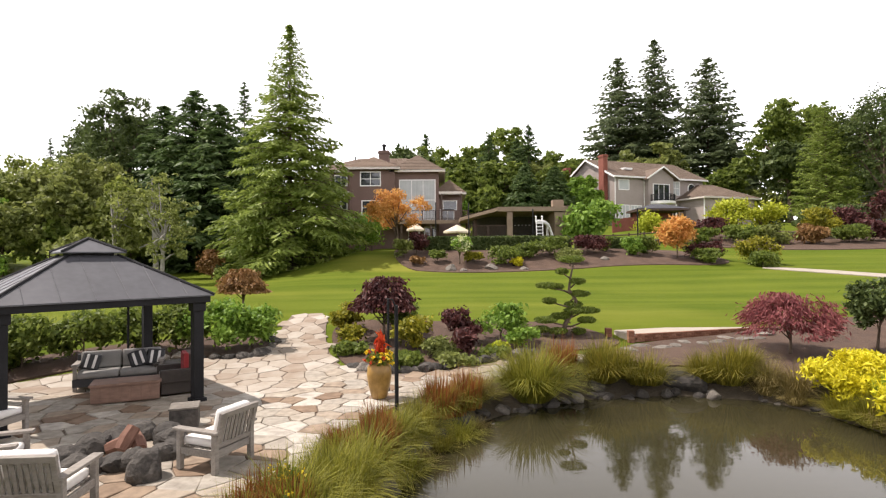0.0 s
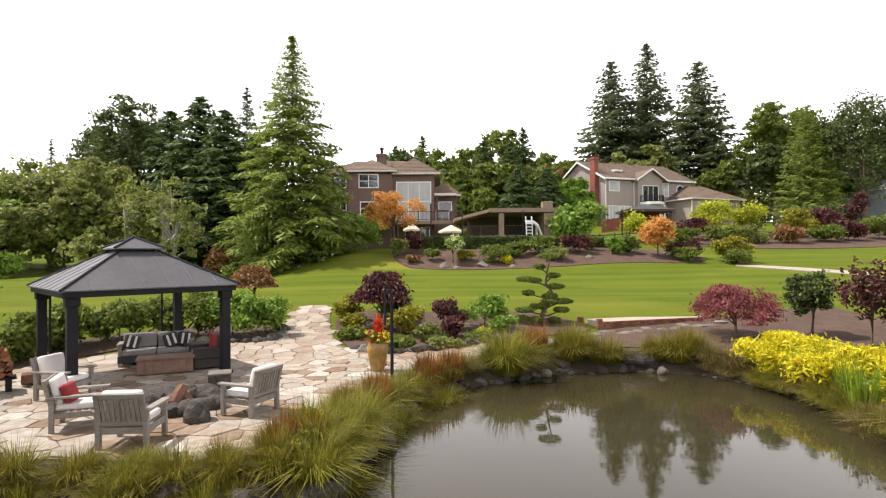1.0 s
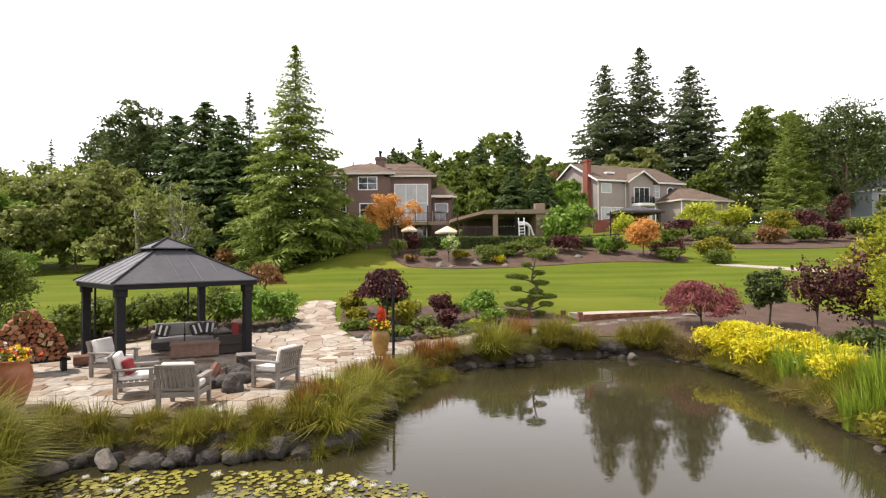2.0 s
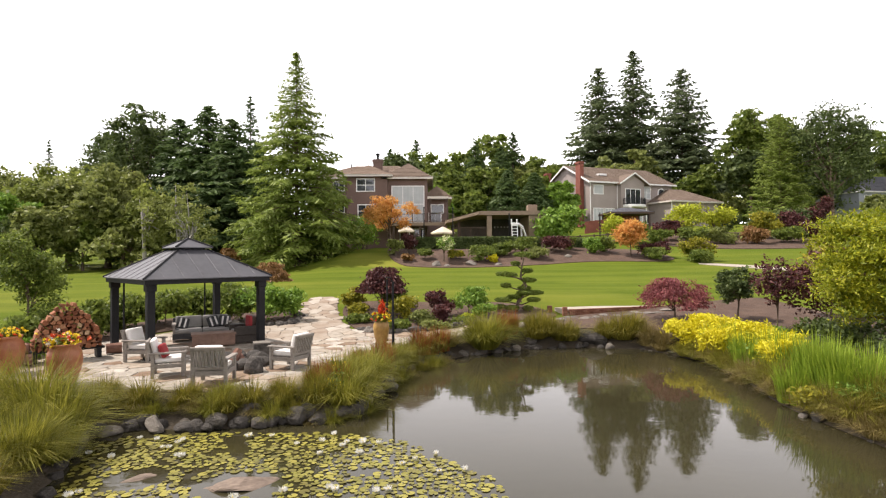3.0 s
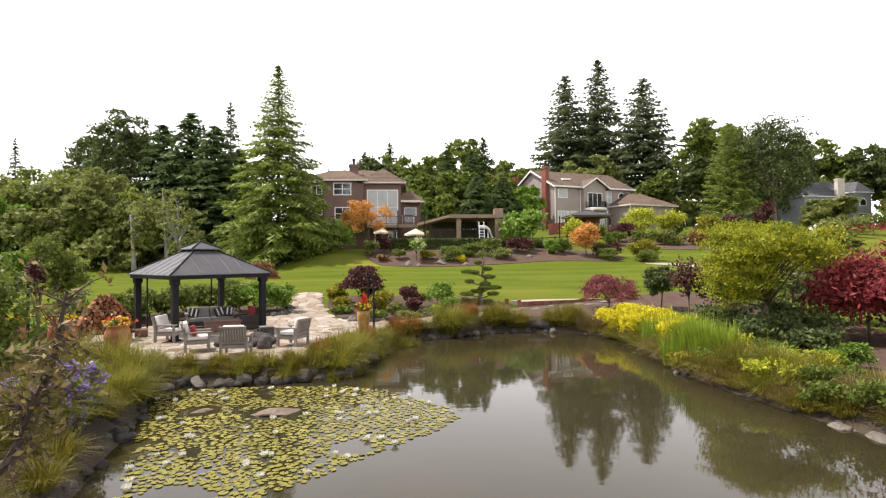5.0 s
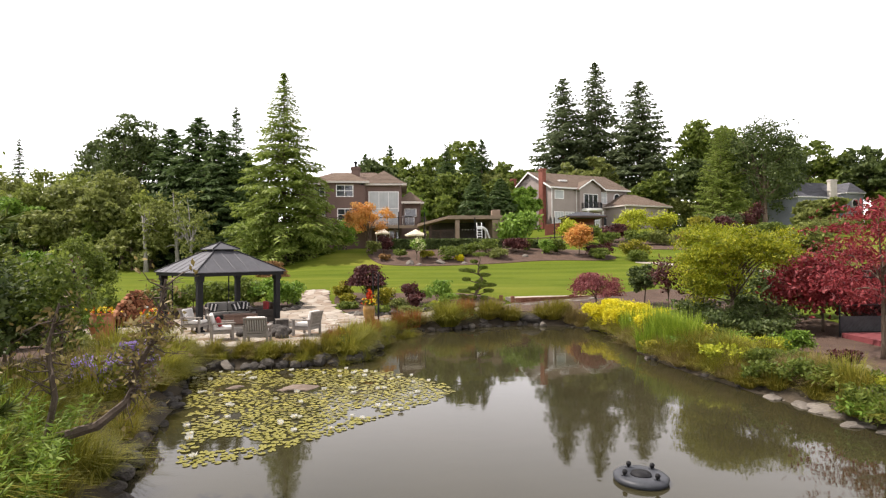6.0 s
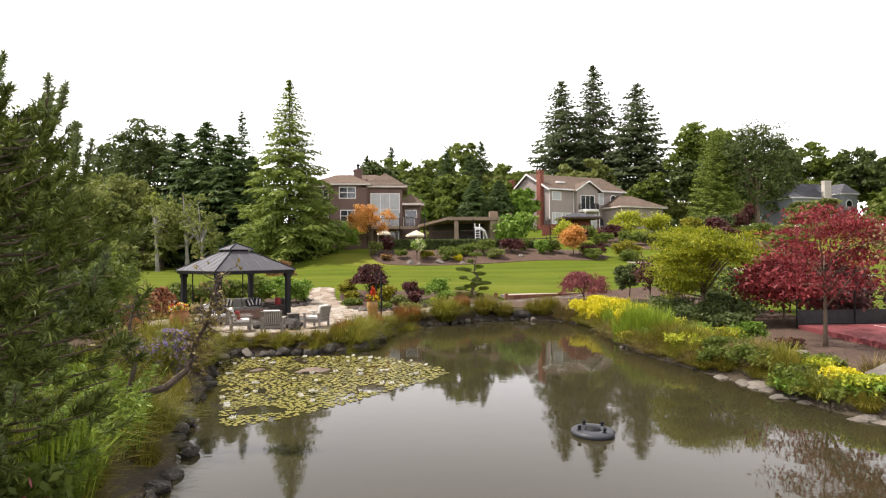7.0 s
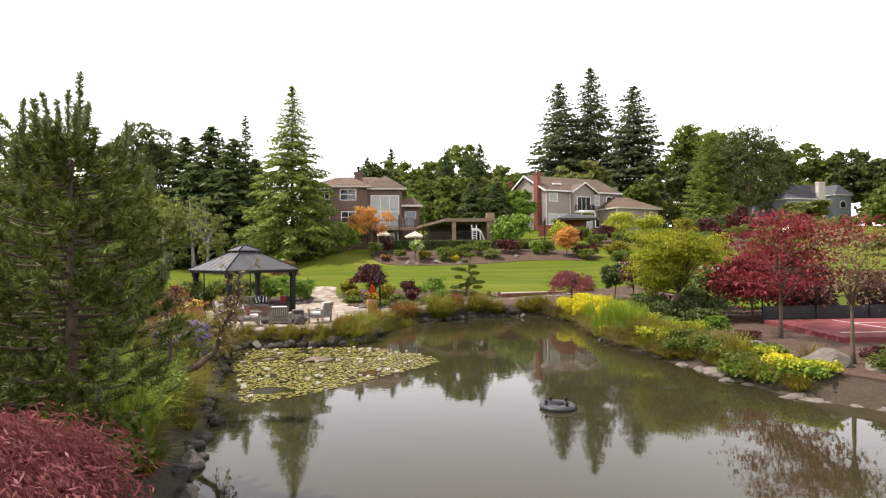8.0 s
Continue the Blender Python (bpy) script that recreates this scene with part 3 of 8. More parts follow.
def split_lobes(rng, lobes, count, size=0.5):
    """Breaks each sub-crown into smaller bosses on its upper and outer side."""
    out = []
    for c, r in lobes:
        for _ in range(count):
            d = unit(rng.normal(size=3) + np.array([0, 0, 0.35]) + 0.6 * unit(c * np.array([1, 1, 0])))
            k = size * rng.uniform(0.65, 1.2)
            out.append((c + d * r * rng.uniform(0.6, 1.0), r * k))
    return out


def trunk_mesh(rng, height, radius, ends, lean=0.04, sides=8):
    bm = bmesh.new()
    n = 5
    px, py = rng.normal() * lean * height, rng.normal() * lean * height
    pts = [(px * (k / n) ** 1.5, py * (k / n) ** 1.5, -0.12 + (height + 0.12) * k / n) for k in range(n + 1)]
    tube(bm, pts, [radius * (1.35 if k == 0 else 1 - 0.75 * k / n) for k in range(n + 1)], sides)
    for e in ends:
        f = rng.uniform(0.35, 0.9)
        i = min(int(f * n), n - 1)
        s = Vector(pts[i]).lerp(Vector(pts[i + 1]), f * n - i)
        e = Vector(e)
        mid = s.lerp(e, 0.5) + Vector((0, 0, 0.1 * (e - s).length))
        tube(bm, [s, mid, e], [radius * 0.5 * (1.1 - f * 0.6), radius * 0.28, radius * 0.06], 5)
    return bm


def broadleaf(name, label, category, x, y, h, w, mat, rng_seed, clumps=220, per=26, leaf=0.16, z0=None, lobes=9, trunk=None, bark="bark", sigma=None, flat=0.6, up=0.4, group="", z=None, fruit=None, aspect=1.6, lobe_flat=0.7, bosses=0, limbs=False):
    per, leaf = max(7, int(per * 0.58)), leaf * 1.16
    rng = np.random.default_rng(rng_seed)
    z0 = 0.25 * h if z0 is None else z0
    L = lobes_of(rng, w, h, z0, lobes, lobe_flat)
    if bosses:
        L = split_lobes(rng, L, bosses)
    p, c, face = cloud(rng, L, clumps, per, sigma or 0.09 * w, flat, 0.3 if bosses else 0.55)
    top = p[:, 2].max()
    p[:, 2] = np.minimum(p[:, 2], h + 0.3 * (p[:, 2] - h)) if top > h else p[:, 2]
    p[:, 2] = np.maximum(p[:, 2], 0.03)
    t = thing(name, label, category, pose(x, y, gz(x, y) if z is None else z), group)
    ends = [tuple(c[k]) for k in rng.choice(len(c), min(14, len(c)), replace=False)]
    girth = trunk or 0.022 * h + 0.02
    stem = part("trunk", trunk_mesh(rng, h * 0.6, girth, () if limbs else ends, 0.0 if limbs else 0.04), M[bark], t, smooth=True)
    for e in ends if limbs else ():
        foot = Vector((0, 0, h * 0.6 * rng.uniform(0.4, 0.9)))
        e = Vector(e)
        mid = foot.lerp(e, 0.5) + Vector((0, 0, 0.08 * (e - foot).length))
        part("limb", tube(bmesh.new(), [foot, mid, e], [girth * 0.45, girth * 0.27, girth * 0.06], 6), M[bark], stem, smooth=True)
    part("crown", quads_of("crown", leaf_quads(rng, p, leaf, aspect, up, face=face), M[mat]), M[mat], t)
    if fruit:
        q = c[rng.choice(len(c), fruit[1])] + rng.normal(size=(fruit[1], 3)) * 0.05
        q = np.repeat(q, fruit[2], 0) + rng.normal(size=(fruit[1] * fruit[2], 3)) * fruit[3]
        part("blossom", quads_of("blossom", leaf_quads(rng, q, fruit[4], 1.1, 0.8), M[fruit[0]]), M[fruit[0]], t)
    return t


def shrub(name, label, category, x, y, h, w, mat, rng_seed, clumps=90, per=22, leaf=0.09, group="", lobes=6, z=None, fruit=None, aspect=1.7, up=0.5):
    return broadleaf(name, label, category, x, y, h, w, mat, rng_seed, clumps, per, leaf, 0.02 * h, lobes, 0.015 * h + 0.012, sigma=0.1 * w, group=group, z=z, fruit=fruit, aspect=aspect, up=up, bosses=3)


def conifer(name, label, category, x, y, h, r, mat, rng_seed, levels=30, around=9, step=0.35, leaf=0.34, droop=0.25, lift=0.15, start=0.04, power=0.9, group="", z=None, ragged=0.25, width=0.32, side=0.55, trunk=None):
    """Separate boughs on a straight trunk, each a flat plume of side twigs with needle sprays."""
    step, leaf = step * 1.75, leaf * 0.82
    rng = np.random.default_rng(rng_seed)
    c, ax, sz, limbs = [], [], [], bmesh.new()
    tr = trunk or 0.011 * h + 0.03
    tube(limbs, [(0, 0, -0.15), (0, 0, h * 0.5), (0, 0, h * 0.985)], [tr, tr * 0.55, tr * 0.08], 8)
    count = int(levels * around * 0.78)
    for k in range(count):
        f = start + (0.985 - start) * min(max((k + rng.normal() * 0.6 * around) / count, 0.0), 1.0)
        a = 2.39996 * k + rng.normal() * 0.35
        ln = r * (1 - f) ** power * (1 - ragged * 1.2 * rng.uniform() ** 1.8) * rng.uniform(0.92, 1.1) + 0.012 * h * (1 - f) + 0.05
        rise = lift + 0.3 * f * f + rng.normal() * 0.06
        dr = droop * rng.uniform(0.75, 1.3)
        m = max(3, int(ln / step))
        s = np.linspace(0.16, 1, m)
        out, across_b = np.array([np.cos(a), np.sin(a), 0.0]), np.array([-np.sin(a), np.cos(a), 0.0])
        q = s[:, None] * ln * out + np.stack([0 * s, 0 * s, f * h + ln * (rise * s - dr * s * s + 0.14 * dr * s ** 5)], 1)
        d = out + np.stack([0 * s, 0 * s, rise - 2 * dr * s + 0.7 * dr * s ** 4], 1)
        if k % 3 == 0 and ln > 1.0:
            tube(limbs, [(0, 0, f * h), tuple(q[m // 2]), tuple(q[-1])], [0.012 * ln + 0.012, 0.007 * ln + 0.006, 0.006], 4)
        c.append(q + rng.normal(size=q.shape) * 0.02 * ln)
        ax.append(d)
        k_size = 0.42 + 0.58 * min(1.0, ln / (0.62 * r))
        sz.append(np.full(m * 7, k_size))
        reach = side * 0.62 * ln * (1.02 - s) ** 0.8 * (0.35 + 0.65 * np.minimum(1, s / 0.4)) + 0.3 * leaf * k_size
        for sg in (-1, 1):
            t_ax = 0.62 * d + sg * 0.8 * across_b + np.array([0, 0, -0.1])
            for u in (0.3, 0.65, 1.0):
                p = q + (u * reach)[:, None] * t_ax + np.array([0, 0, -0.12]) * (u * u * reach)[:, None]
                c.append(p + rng.normal(size=p.shape) * np.array([1, 1, 0.6]) * (0.05 + 0.018 * ln))
                ax.append(t_ax + np.array([0, 0, -0.2 * u]))
    n = 14
    c.append(np.stack([np.zeros(n), np.zeros(n), h * np.linspace(0.94, 1.0, n)], 1))
    ax.append(np.array([0.0, 0.0, 1.0]) + rng.normal(size=(n, 3)) * 0.3)
    sz.append(np.full(n, 0.4))
    c, ax = np.concatenate(c), unit(np.concatenate(ax))
    t = thing(name, label, category, pose(x, y, gz(x, y) if z is None else z), group)
    part("trunk", limbs, M["bark"], t, smooth=True)
    part("crown", quads_of("crown", leaf_quads(rng, c, leaf * width * 1.6 * np.concatenate(sz), 1 / width, 0.75, ax, 0.25), M[mat]), M[mat], t)
    return t


def blades(rng, n, length, width, spread, upright, base):
    """Arching grass blades of three segments."""
    a = rng.uniform(0, 6.283, n)
    ln = length * rng.uniform(0.6, 1.1, n)
    out = rng.uniform(0.05, 1, n) ** 0.7 * (1 - upright)
    b0 = np.stack([np.cos(a), np.sin(a)], 1) * (base * np.sqrt(rng.uniform(0, 1, n)))[:, None]
    s = np.array([0, 0.55, 1.0])
    dx = np.stack([np.cos(a + rng.normal(size=n) * 0.4), np.sin(a + rng.normal(size=n) * 0.4)], 1)
    p = np.zeros((n, 3, 3))
    p[:, :, :2] = b0[:, None] + dx[:, None] * (ln * out * spread)[:, None, None] * (s ** 1.5)[None, :, None]
    p[:, :, 2] = ln[:, None] * (s[None] * (1 - 0.25 * out[:, None]) - 0.62 * out[:, None] * s[None] ** 2.6)
    w = np.stack([-dx[:, 1], dx[:, 0], np.zeros(n)], 1)[:, None] * (width * np.array([1, 0.8, 0.08]))[None, :, None]
    l, r = p - w, p + w
    q = np.concatenate([np.stack([l[:, k], r[:, k], r[:, k + 1], l[:, k + 1]], 1) for k in range(2)])
    return q


def grass_mesh(seed, n, length, mat, width=0.007, spread=0.9, upright=0.15, base=0.13):
    return quads_of("tuft", blades(np.random.default_rng(seed), int(n * 0.95), length, width * 0.8, spread, upright, base), M[mat])


TUFTS = {}
for key, mat, n, ln, wd, sp, upr, bs in (("green", "grass_blade", 520, 0.85, 0.008, 0.95, 0.1, 0.22), ("pale", "light_grass", 620, 0.95, 0.008, 1.0, 0.05, 0.25), ("red", "red_grass", 460, 0.66, 0.009, 0.5, 0.45, 0.26),
                                         ("reed", "reed", 260, 1.15, 0.014, 0.55, 0.5, 0.3), ("brown", "brown_grass", 460, 0.75, 0.008, 1.0, 0.05, 0.2), ("long", "light_grass", 900, 1.35, 0.009, 1.0, 0.1, 0.35)):
    TUFTS[key] = [grass_mesh(900 + 7 * k + len(key) + ord(key[0]), n, ln, mat, wd, sp, upr, bs) for k in range(3)]
WORDS = {"green": "olive-green arching ornamental grass clump on the pond bank", "pale": "pale yellow-green fountain grass clump on the bank", "red": "red-tipped upright ornamental grass clump",
         "reed": "tall bright green iris reeds at the water", "brown": "straw-brown drooping sedge clump at the water", "long": "large yellow-green grass mound on the pond bank"}


def tuft(kind, x, y, s=1.0, sz=None, tip=False):
    t = thing("grass_clump", WORDS[kind], "ornamental grass", Matrix.Translation((x, y, gz(x, y) - 0.03)) @ Matrix.Rotation(random.uniform(0, 6.28), 4, "Z") @ Matrix.Diagonal((s, s, sz or s, 1)), group=kind + " grass clumps")
    part("tuft", random.choice(TUFTS[kind]), None, t)
    if tip:
        part("red_tuft", random.choice(TUFTS["red"]), None, t, "red upright blades", m=Matrix.Diagonal((1.1, 1.1, 1.38, 1)))
    return t


# rocks: six rough boulders, shared
def boulder(seed):
    rng = random.Random(seed)
    bm = bmesh.new()
    bmesh.ops.create_icosphere(bm, subdivisions=3, radius=0.5)
    o = Vector((rng.uniform(0, 50), rng.uniform(0, 50), 0))
    cuts = [(Vector((rng.gauss(0, 1), rng.gauss(0, 1), rng.gauss(0, 0.7))).normalized(), rng.uniform(0.28, 0.42)) for _ in range(7)]
    for v in bm.verts:
        for n2, d in cuts:
            k = v.co.dot(n2) - d
            if k > 0:
                v.co -= n2 * k * 0.85
        v.co *= 1 + 0.16 * noise.noise(v.co * 2.6 + o) + 0.07 * noise.noise(v.co * 7 + o)
    return bm


ROCKS = []
for k in range(6):
    me = bpy.data.meshes.new("boulder")
    bm = boulder(40 + k)
    bm.to_mesh(me)
    bm.free()
    me.materials.append(M["rock"])
    ROCKS.append(me)
PALE_ROCKS = []
for me in ROCKS[:3]:
    m2 = me.copy()
    m2.materials[0] = M["pale_rock"]
    PALE_ROCKS.append(m2)


BROWN_ROCK = ROCKS[1].copy()
BROWN_ROCK.materials[0] = M["brown_rock"]


def rock(x, y, sx, sy, sz, z=None, pale=False, mesh=None, label="rough dark basalt boulder at the water's edge", group="shore boulders"):
    ob = new("rock", mesh or random.choice(PALE_ROCKS if pale else ROCKS))
    zz = gz(x, y) if z is None else z
    ob.matrix_basis = Matrix.Translation((x, y, zz + 0.22 * sz)) @ Matrix.Rotation(random.uniform(0, 6.28), 4, "Z") @ Matrix.Diagonal((sx, sy, sz, 1))
    return tagged(ob, label, "rock", group)


random.seed(5)
for k in range(len(SHORE)):
    x, y = SHORE[k]
    if y < -14 or (x > 11 and y < -6.5):
        continue
    nx2, ny2 = SHORE[(k + 1) % len(SHORE)] - SHORE[k - 1]
    ln = math.hypot(nx2, ny2) + 1e-9
    ox, oy = ny2 / ln, -nx2 / ln
    if inside(SHORE, x + 0.2 * ox, y + 0.2 * oy)[0]:
        ox, oy = -ox, -oy
    if x > 8 and 0.4 < y < 13.2 and k % 3:
        continue
    if x > 8 and y <= 0.4:
        for j in range(3):
            s = random.uniform(0.35, 0.7)
            rock(x + ox * random.uniform(0.05, 0.4) + random.uniform(-0.3, 0.3), y + oy * 0.2 + random.uniform(-0.3, 0.3), s * 1.3, s * 0.9, s * 0.42, z=WATER - 0.11 + random.uniform(0, 0.06), pale=True, label="flat grey ledge stone along the waterline", group="ledge stones")
        continue
    for j in range(2):
        d, s = random.uniform(0.0, 0.3), random.uniform(0.2, 0.42) * (0.75 if x > 8 else 1.45 if 4.5 < y < 9 and x < 0 else 1.0)
        rock(x + ox * d + random.uniform(-0.25, 0.25), y + oy * d + random.uniform(-0.25, 0.25), s * random.uniform(0.9, 1.5), s * random.uniform(0.8, 1.2), s * random.uniform(0.55, 0.9), z=WATER - 0.06 + random.uniform(0, 0.12), pale=random.random() < 0.12)
rock(6.6, 15.25, 1.35, 0.9, 0.8, z=-0.42)
rock(4.1, 15.0, 0.8, 0.6, 0.5, z=-0.4)
for x, y, s in ((-4.47, 2.45, 0.55), (-2.6, 2.2, 0.95), (-3.05, 2.05, 0.5)):
    rock(x, y, s * 1.1, s * 0.65, s * 0.24, z=WATER - 0.05, mesh=BROWN_ROCK, label="flat brown rock rising from the water among lily pads", group="pond rocks")
for x, y, s in ((11.6, -2.9, 1.0), (10.2, -1.6, 0.6), (11.9, 0.4, 0.5), (12.6, -3.6, 0.7)):
    rock(x, y, s * 1.2, s, s * 0.7, pale=True, label="weathered grey boulder in the planting bed", group="bed boulders")
# stones that edge the beds
for o, lo, hi, n in ((BED_ISLAND, 0, 22, 26), (BED_HEDGE, 6, 20, 16)):
    for k in range(n):
        f = lo + (hi - lo) * k / n
        a, c = o[int(f) % len(o)], o[(int(f) + 1) % len(o)]
        t = f - int(f)
        s = random.uniform(0.28, 0.5)
        rock(a[0] + (c[0] - a[0]) * t, a[1] + (c[1] - a[1]) * t, s * 1.25, s, s * 0.75, label="rough stone edging a planting bed", group="bed edge stones", pale=random.random() < 0.3)
for x, y, s in ((3.4, 38.2, 0.8), (9.3, 41.3, 0.9), (0.6, 38.0, 0.9), (11.8, 39.8, 0.6), (1.4, 37.6, 0.5), (5.6, 37.8, 0.6)):
    rock(x, y, s * 1.2, s, s * 0.7, pale=True, label="grey boulder among shrubs in the mulch", group="upper bed boulders")

for k in range(11):
    x = 6.0 + 0.55 * k
    y = 17.75 + 0.17 * k + 0.25 * math.sin(k * 2.0)
    rock(x, y, random.uniform(0.6, 0.85), random.uniform(0.45, 0.6), 0.16, pale=True, label="flat pale stepping stone before the brick edge", group="stepping stones")

# bank grasses
random.seed(11)
for kind, x, y, s, tip in (
        ("green", -7.0, 5.9, 0.85, 0), ("green", -6.1, 5.75, 0.9, 0), ("green", -5.2, 5.75, 0.9, 0), ("pale", -4.4, 5.7, 0.75, 0), ("green", -3.7, 5.75, 0.9, 0), ("green", -3.0, 5.9, 0.8, 0), ("green", -2.35, 6.0, 1.0, 0),
        ("pale", -1.75, 6.2, 1.05, 0), ("pale", -1.55, 7.1, 1.1, 0), ("long", -1.45, 8.0, 0.85, 0), ("pale", -1.35, 8.9, 1.1, 0), ("green", -1.15, 9.8, 1.05, 1), ("pale", -0.95, 10.6, 1.0, 0), ("green", -0.55, 11.4, 1.0, 0),
        ("green", -0.1, 12.2, 1.05, 1), ("green", 0.55, 12.95, 1.05, 1), ("brown", 0.95, 13.5, 0.9, 0), ("long", 2.15, 14.1, 0.95, 0), ("green", 2.9, 14.9, 1.0, 1), ("green", 3.3, 15.4, 0.85, 1), ("green", 4.4, 15.2, 1.15, 0),
        ("green", 4.9, 15.4, 1.15, 0), ("green", 5.4, 15.2, 1.0, 0), ("green", 7.2, 15.2, 1.05, 0), ("green", 7.8, 15.0, 1.1, 0), ("brown", 8.6, 14.6, 1.0, 0), ("brown", 9.0, 14.0, 0.9, 0), ("green", 8.3, 15.3, 0.95, 0),
        ("red", -2.3, 7.0, 1.15, 0), ("red", -2.45, 6.6, 1.05, 0), ("red", -1.75, 9.3, 0.9, 0), ("brown", 9.45, 11.2, 1.05, 0), ("reed", 9.75, 11.9, 0.95, 0), ("reed", 9.6, 9.6, 1.0, 0), ("brown", 9.2, 8.7, 1.0, 0),
        ("pale", 9.3, 7.6, 1.05, 0), ("brown", 8.95, 6.8, 1.05, 0), ("reed", 9.25, 6.2, 1.15, 0), ("reed", 9.6, 6.7, 1.1, 0), ("reed", 9.4, 5.5, 1.1, 0), ("pale", 9.5, 4.7, 1.0, 0), ("green", 9.4, 3.9, 0.95, 0),
        ("pale", 9.9, 3.0, 1.0, 0), ("pale", 10.0, 2.2, 0.8, 0), ("brown", 10.3, 0.3, 1.1, 0), ("brown", 10.1, 0.7, 0.9, 0), ("green", 9.9, 7.2, 1.0, 0), ("reed", 10.1, 8.6, 0.95, 0),
        ("long", -6.5, 2.9, 0.72, 0), ("long", -6.9, 3.9, 0.68, 0), ("long", -7.5, 3.3, 0.8, 0), ("green", -7.6, 4.9, 1.0, 0), ("pale", -8.2, 4.2, 1.0, 0), ("long", -6.4, 1.8, 0.7, 0), ("green", -7.0, 1.2, 1.0, 0),
        ("brown", -8.5, 2.2, 1.1, 0), ("brown", -7.9, 0.6, 1.1, 0), ("brown", -6.9, -0.6, 1.1, 0), ("brown", -8.2, -1.2, 1.2, 0), ("pale", -6.3, -1.6, 1.0, 0), ("green", -4.4, -7.9, 1.1, 0), ("long", -4.6, -8.4, 1.0, 0), ("reed", -3.9, -8.3, 1.1, 0), ("long", -5.4, -6.6, 1.1, 0), 
        ("green", -5.9, -5.4, 1.2, 0), ("green", -5.5, -6.4, 1.2, 0), ("brown", -4.6, -6.9, 1.2, 0), ("reed", -6.4, -4.0, 1.2, 0), ("long", -4.7, -4.6, 0.8, 0), ("brown", -6.4, -2.8, 1.3, 0),
        ("green", -4.3, -5.6, 0.9, 0), ("green", -4.0, -7.4, 0.9, 0), ("green", -3.5, -8.6, 0.9, 0), ("green", -5.0, -3.6, 0.8, 0)):
    s *= 1.32 if y > 12.5 and x > 1.5 else 1.0
    s *= 0.92 if y < 6.1 and x > -7.5 and x < -2 and y > 5 else 1.0
    tuft(kind, x, y, 1.1 * s * random.uniform(0.88, 1.12), None, bool(tip))
    if y < 6.5 or x < 9.3:
        tuft(kind, x + random.uniform(-0.45, 0.45), y + random.uniform(-0.3, 0.45), 1.0 * s * random.uniform(0.7, 1.1), None, bool(tip) and random.random() < 0.5)

for k in range(12):
    tuft(("green", "brown", "pale")[k % 3], -6.6 + 0.43 * k, 5.5 + 0.1 * math.sin(k * 2.3), 0.62 + 0.1 * math.sin(k * 1.7))
for k in range(9):
    tuft(("green", "pale", "brown")[k % 3], -1.5 + 0.12 * k + 0.02 * k * k, 6.9 + 0.66 * k, 0.72 + 0.1 * math.sin(k * 2.1))
# bank shrubs, right hand
rs = 300
for x, y, h, w in ((9.6, 13.2, 0.95, 1.5), (10.3, 12.6, 1.05, 1.6), (10.0, 11.2, 0.95, 1.4), (10.6, 10.6, 1.0, 1.5), (10.4, 9.4, 0.9, 1.4), (9.9, 8.2, 0.8, 1.2), (10.5, 13.6, 0.9, 1.3)):
    rs += 1
    shrub("yellow_shrub", "bright yellow-leaved spirea shrub on the bank", "shrub", x, y, h, w, "yellow", rs, 200, 40, 0.045, "yellow bank shrubs", aspect=3.2)
for x, y, h, w, mt, lb in ((11.8, 3.2, 0.85, 1.2, "bright_green", "rounded bright green shrub"), (10.0, 1.6, 0.5, 0.9, "green", "low broad-leaved green shrub"), (9.8, -2.1, 0.42, 1.0, "bright_green", "low lime-green ground cover mound"),
                           (10.6, -2.6, 0.36, 0.8, "yellow", "golden low shrub on the bank"), (10.7, -3.6, 0.36, 1.25, "lime", "spreading lime-yellow juniper on the bank"), (9.9, 4.2, 0.4, 1.4, "green", "trailing green ground cover on the bank"),
                           (9.6, 5.2, 0.4, 1.2, "bright_green", "trailing green ground cover on the bank"), (10.9, -1.4, 0.4, 1.0, "lime", "low lime-green ground cover mound"), (12.8, -4.2, 0.8, 1.3, "green", "rounded green bank shrub"),
                           (12.4, 1.6, 0.4, 0.7, "dark_red", "small dark red shrub on the bank"), (13.6, -2.3, 0.5, 1.0, "dark_red", "small dark red shrub on the bank"), (12.9, 13.6, 0.55, 0.9, "bright_green", "small bright green shrub"),
                           (12.0, 14.9, 0.6, 0.9, "green", "small green shrub in mulch"), (14.3, 13.8, 0.75, 1.2, "green", "leafy green shrub in mulch"), (11.6, 6.2, 0.5, 1.0, "green", "low green shrub under the maple")):
    rs += 1
    shrub("shrub", lb, "shrub", x, y, 0.85 * h, w, mt, rs, 120, 30, 0.05)

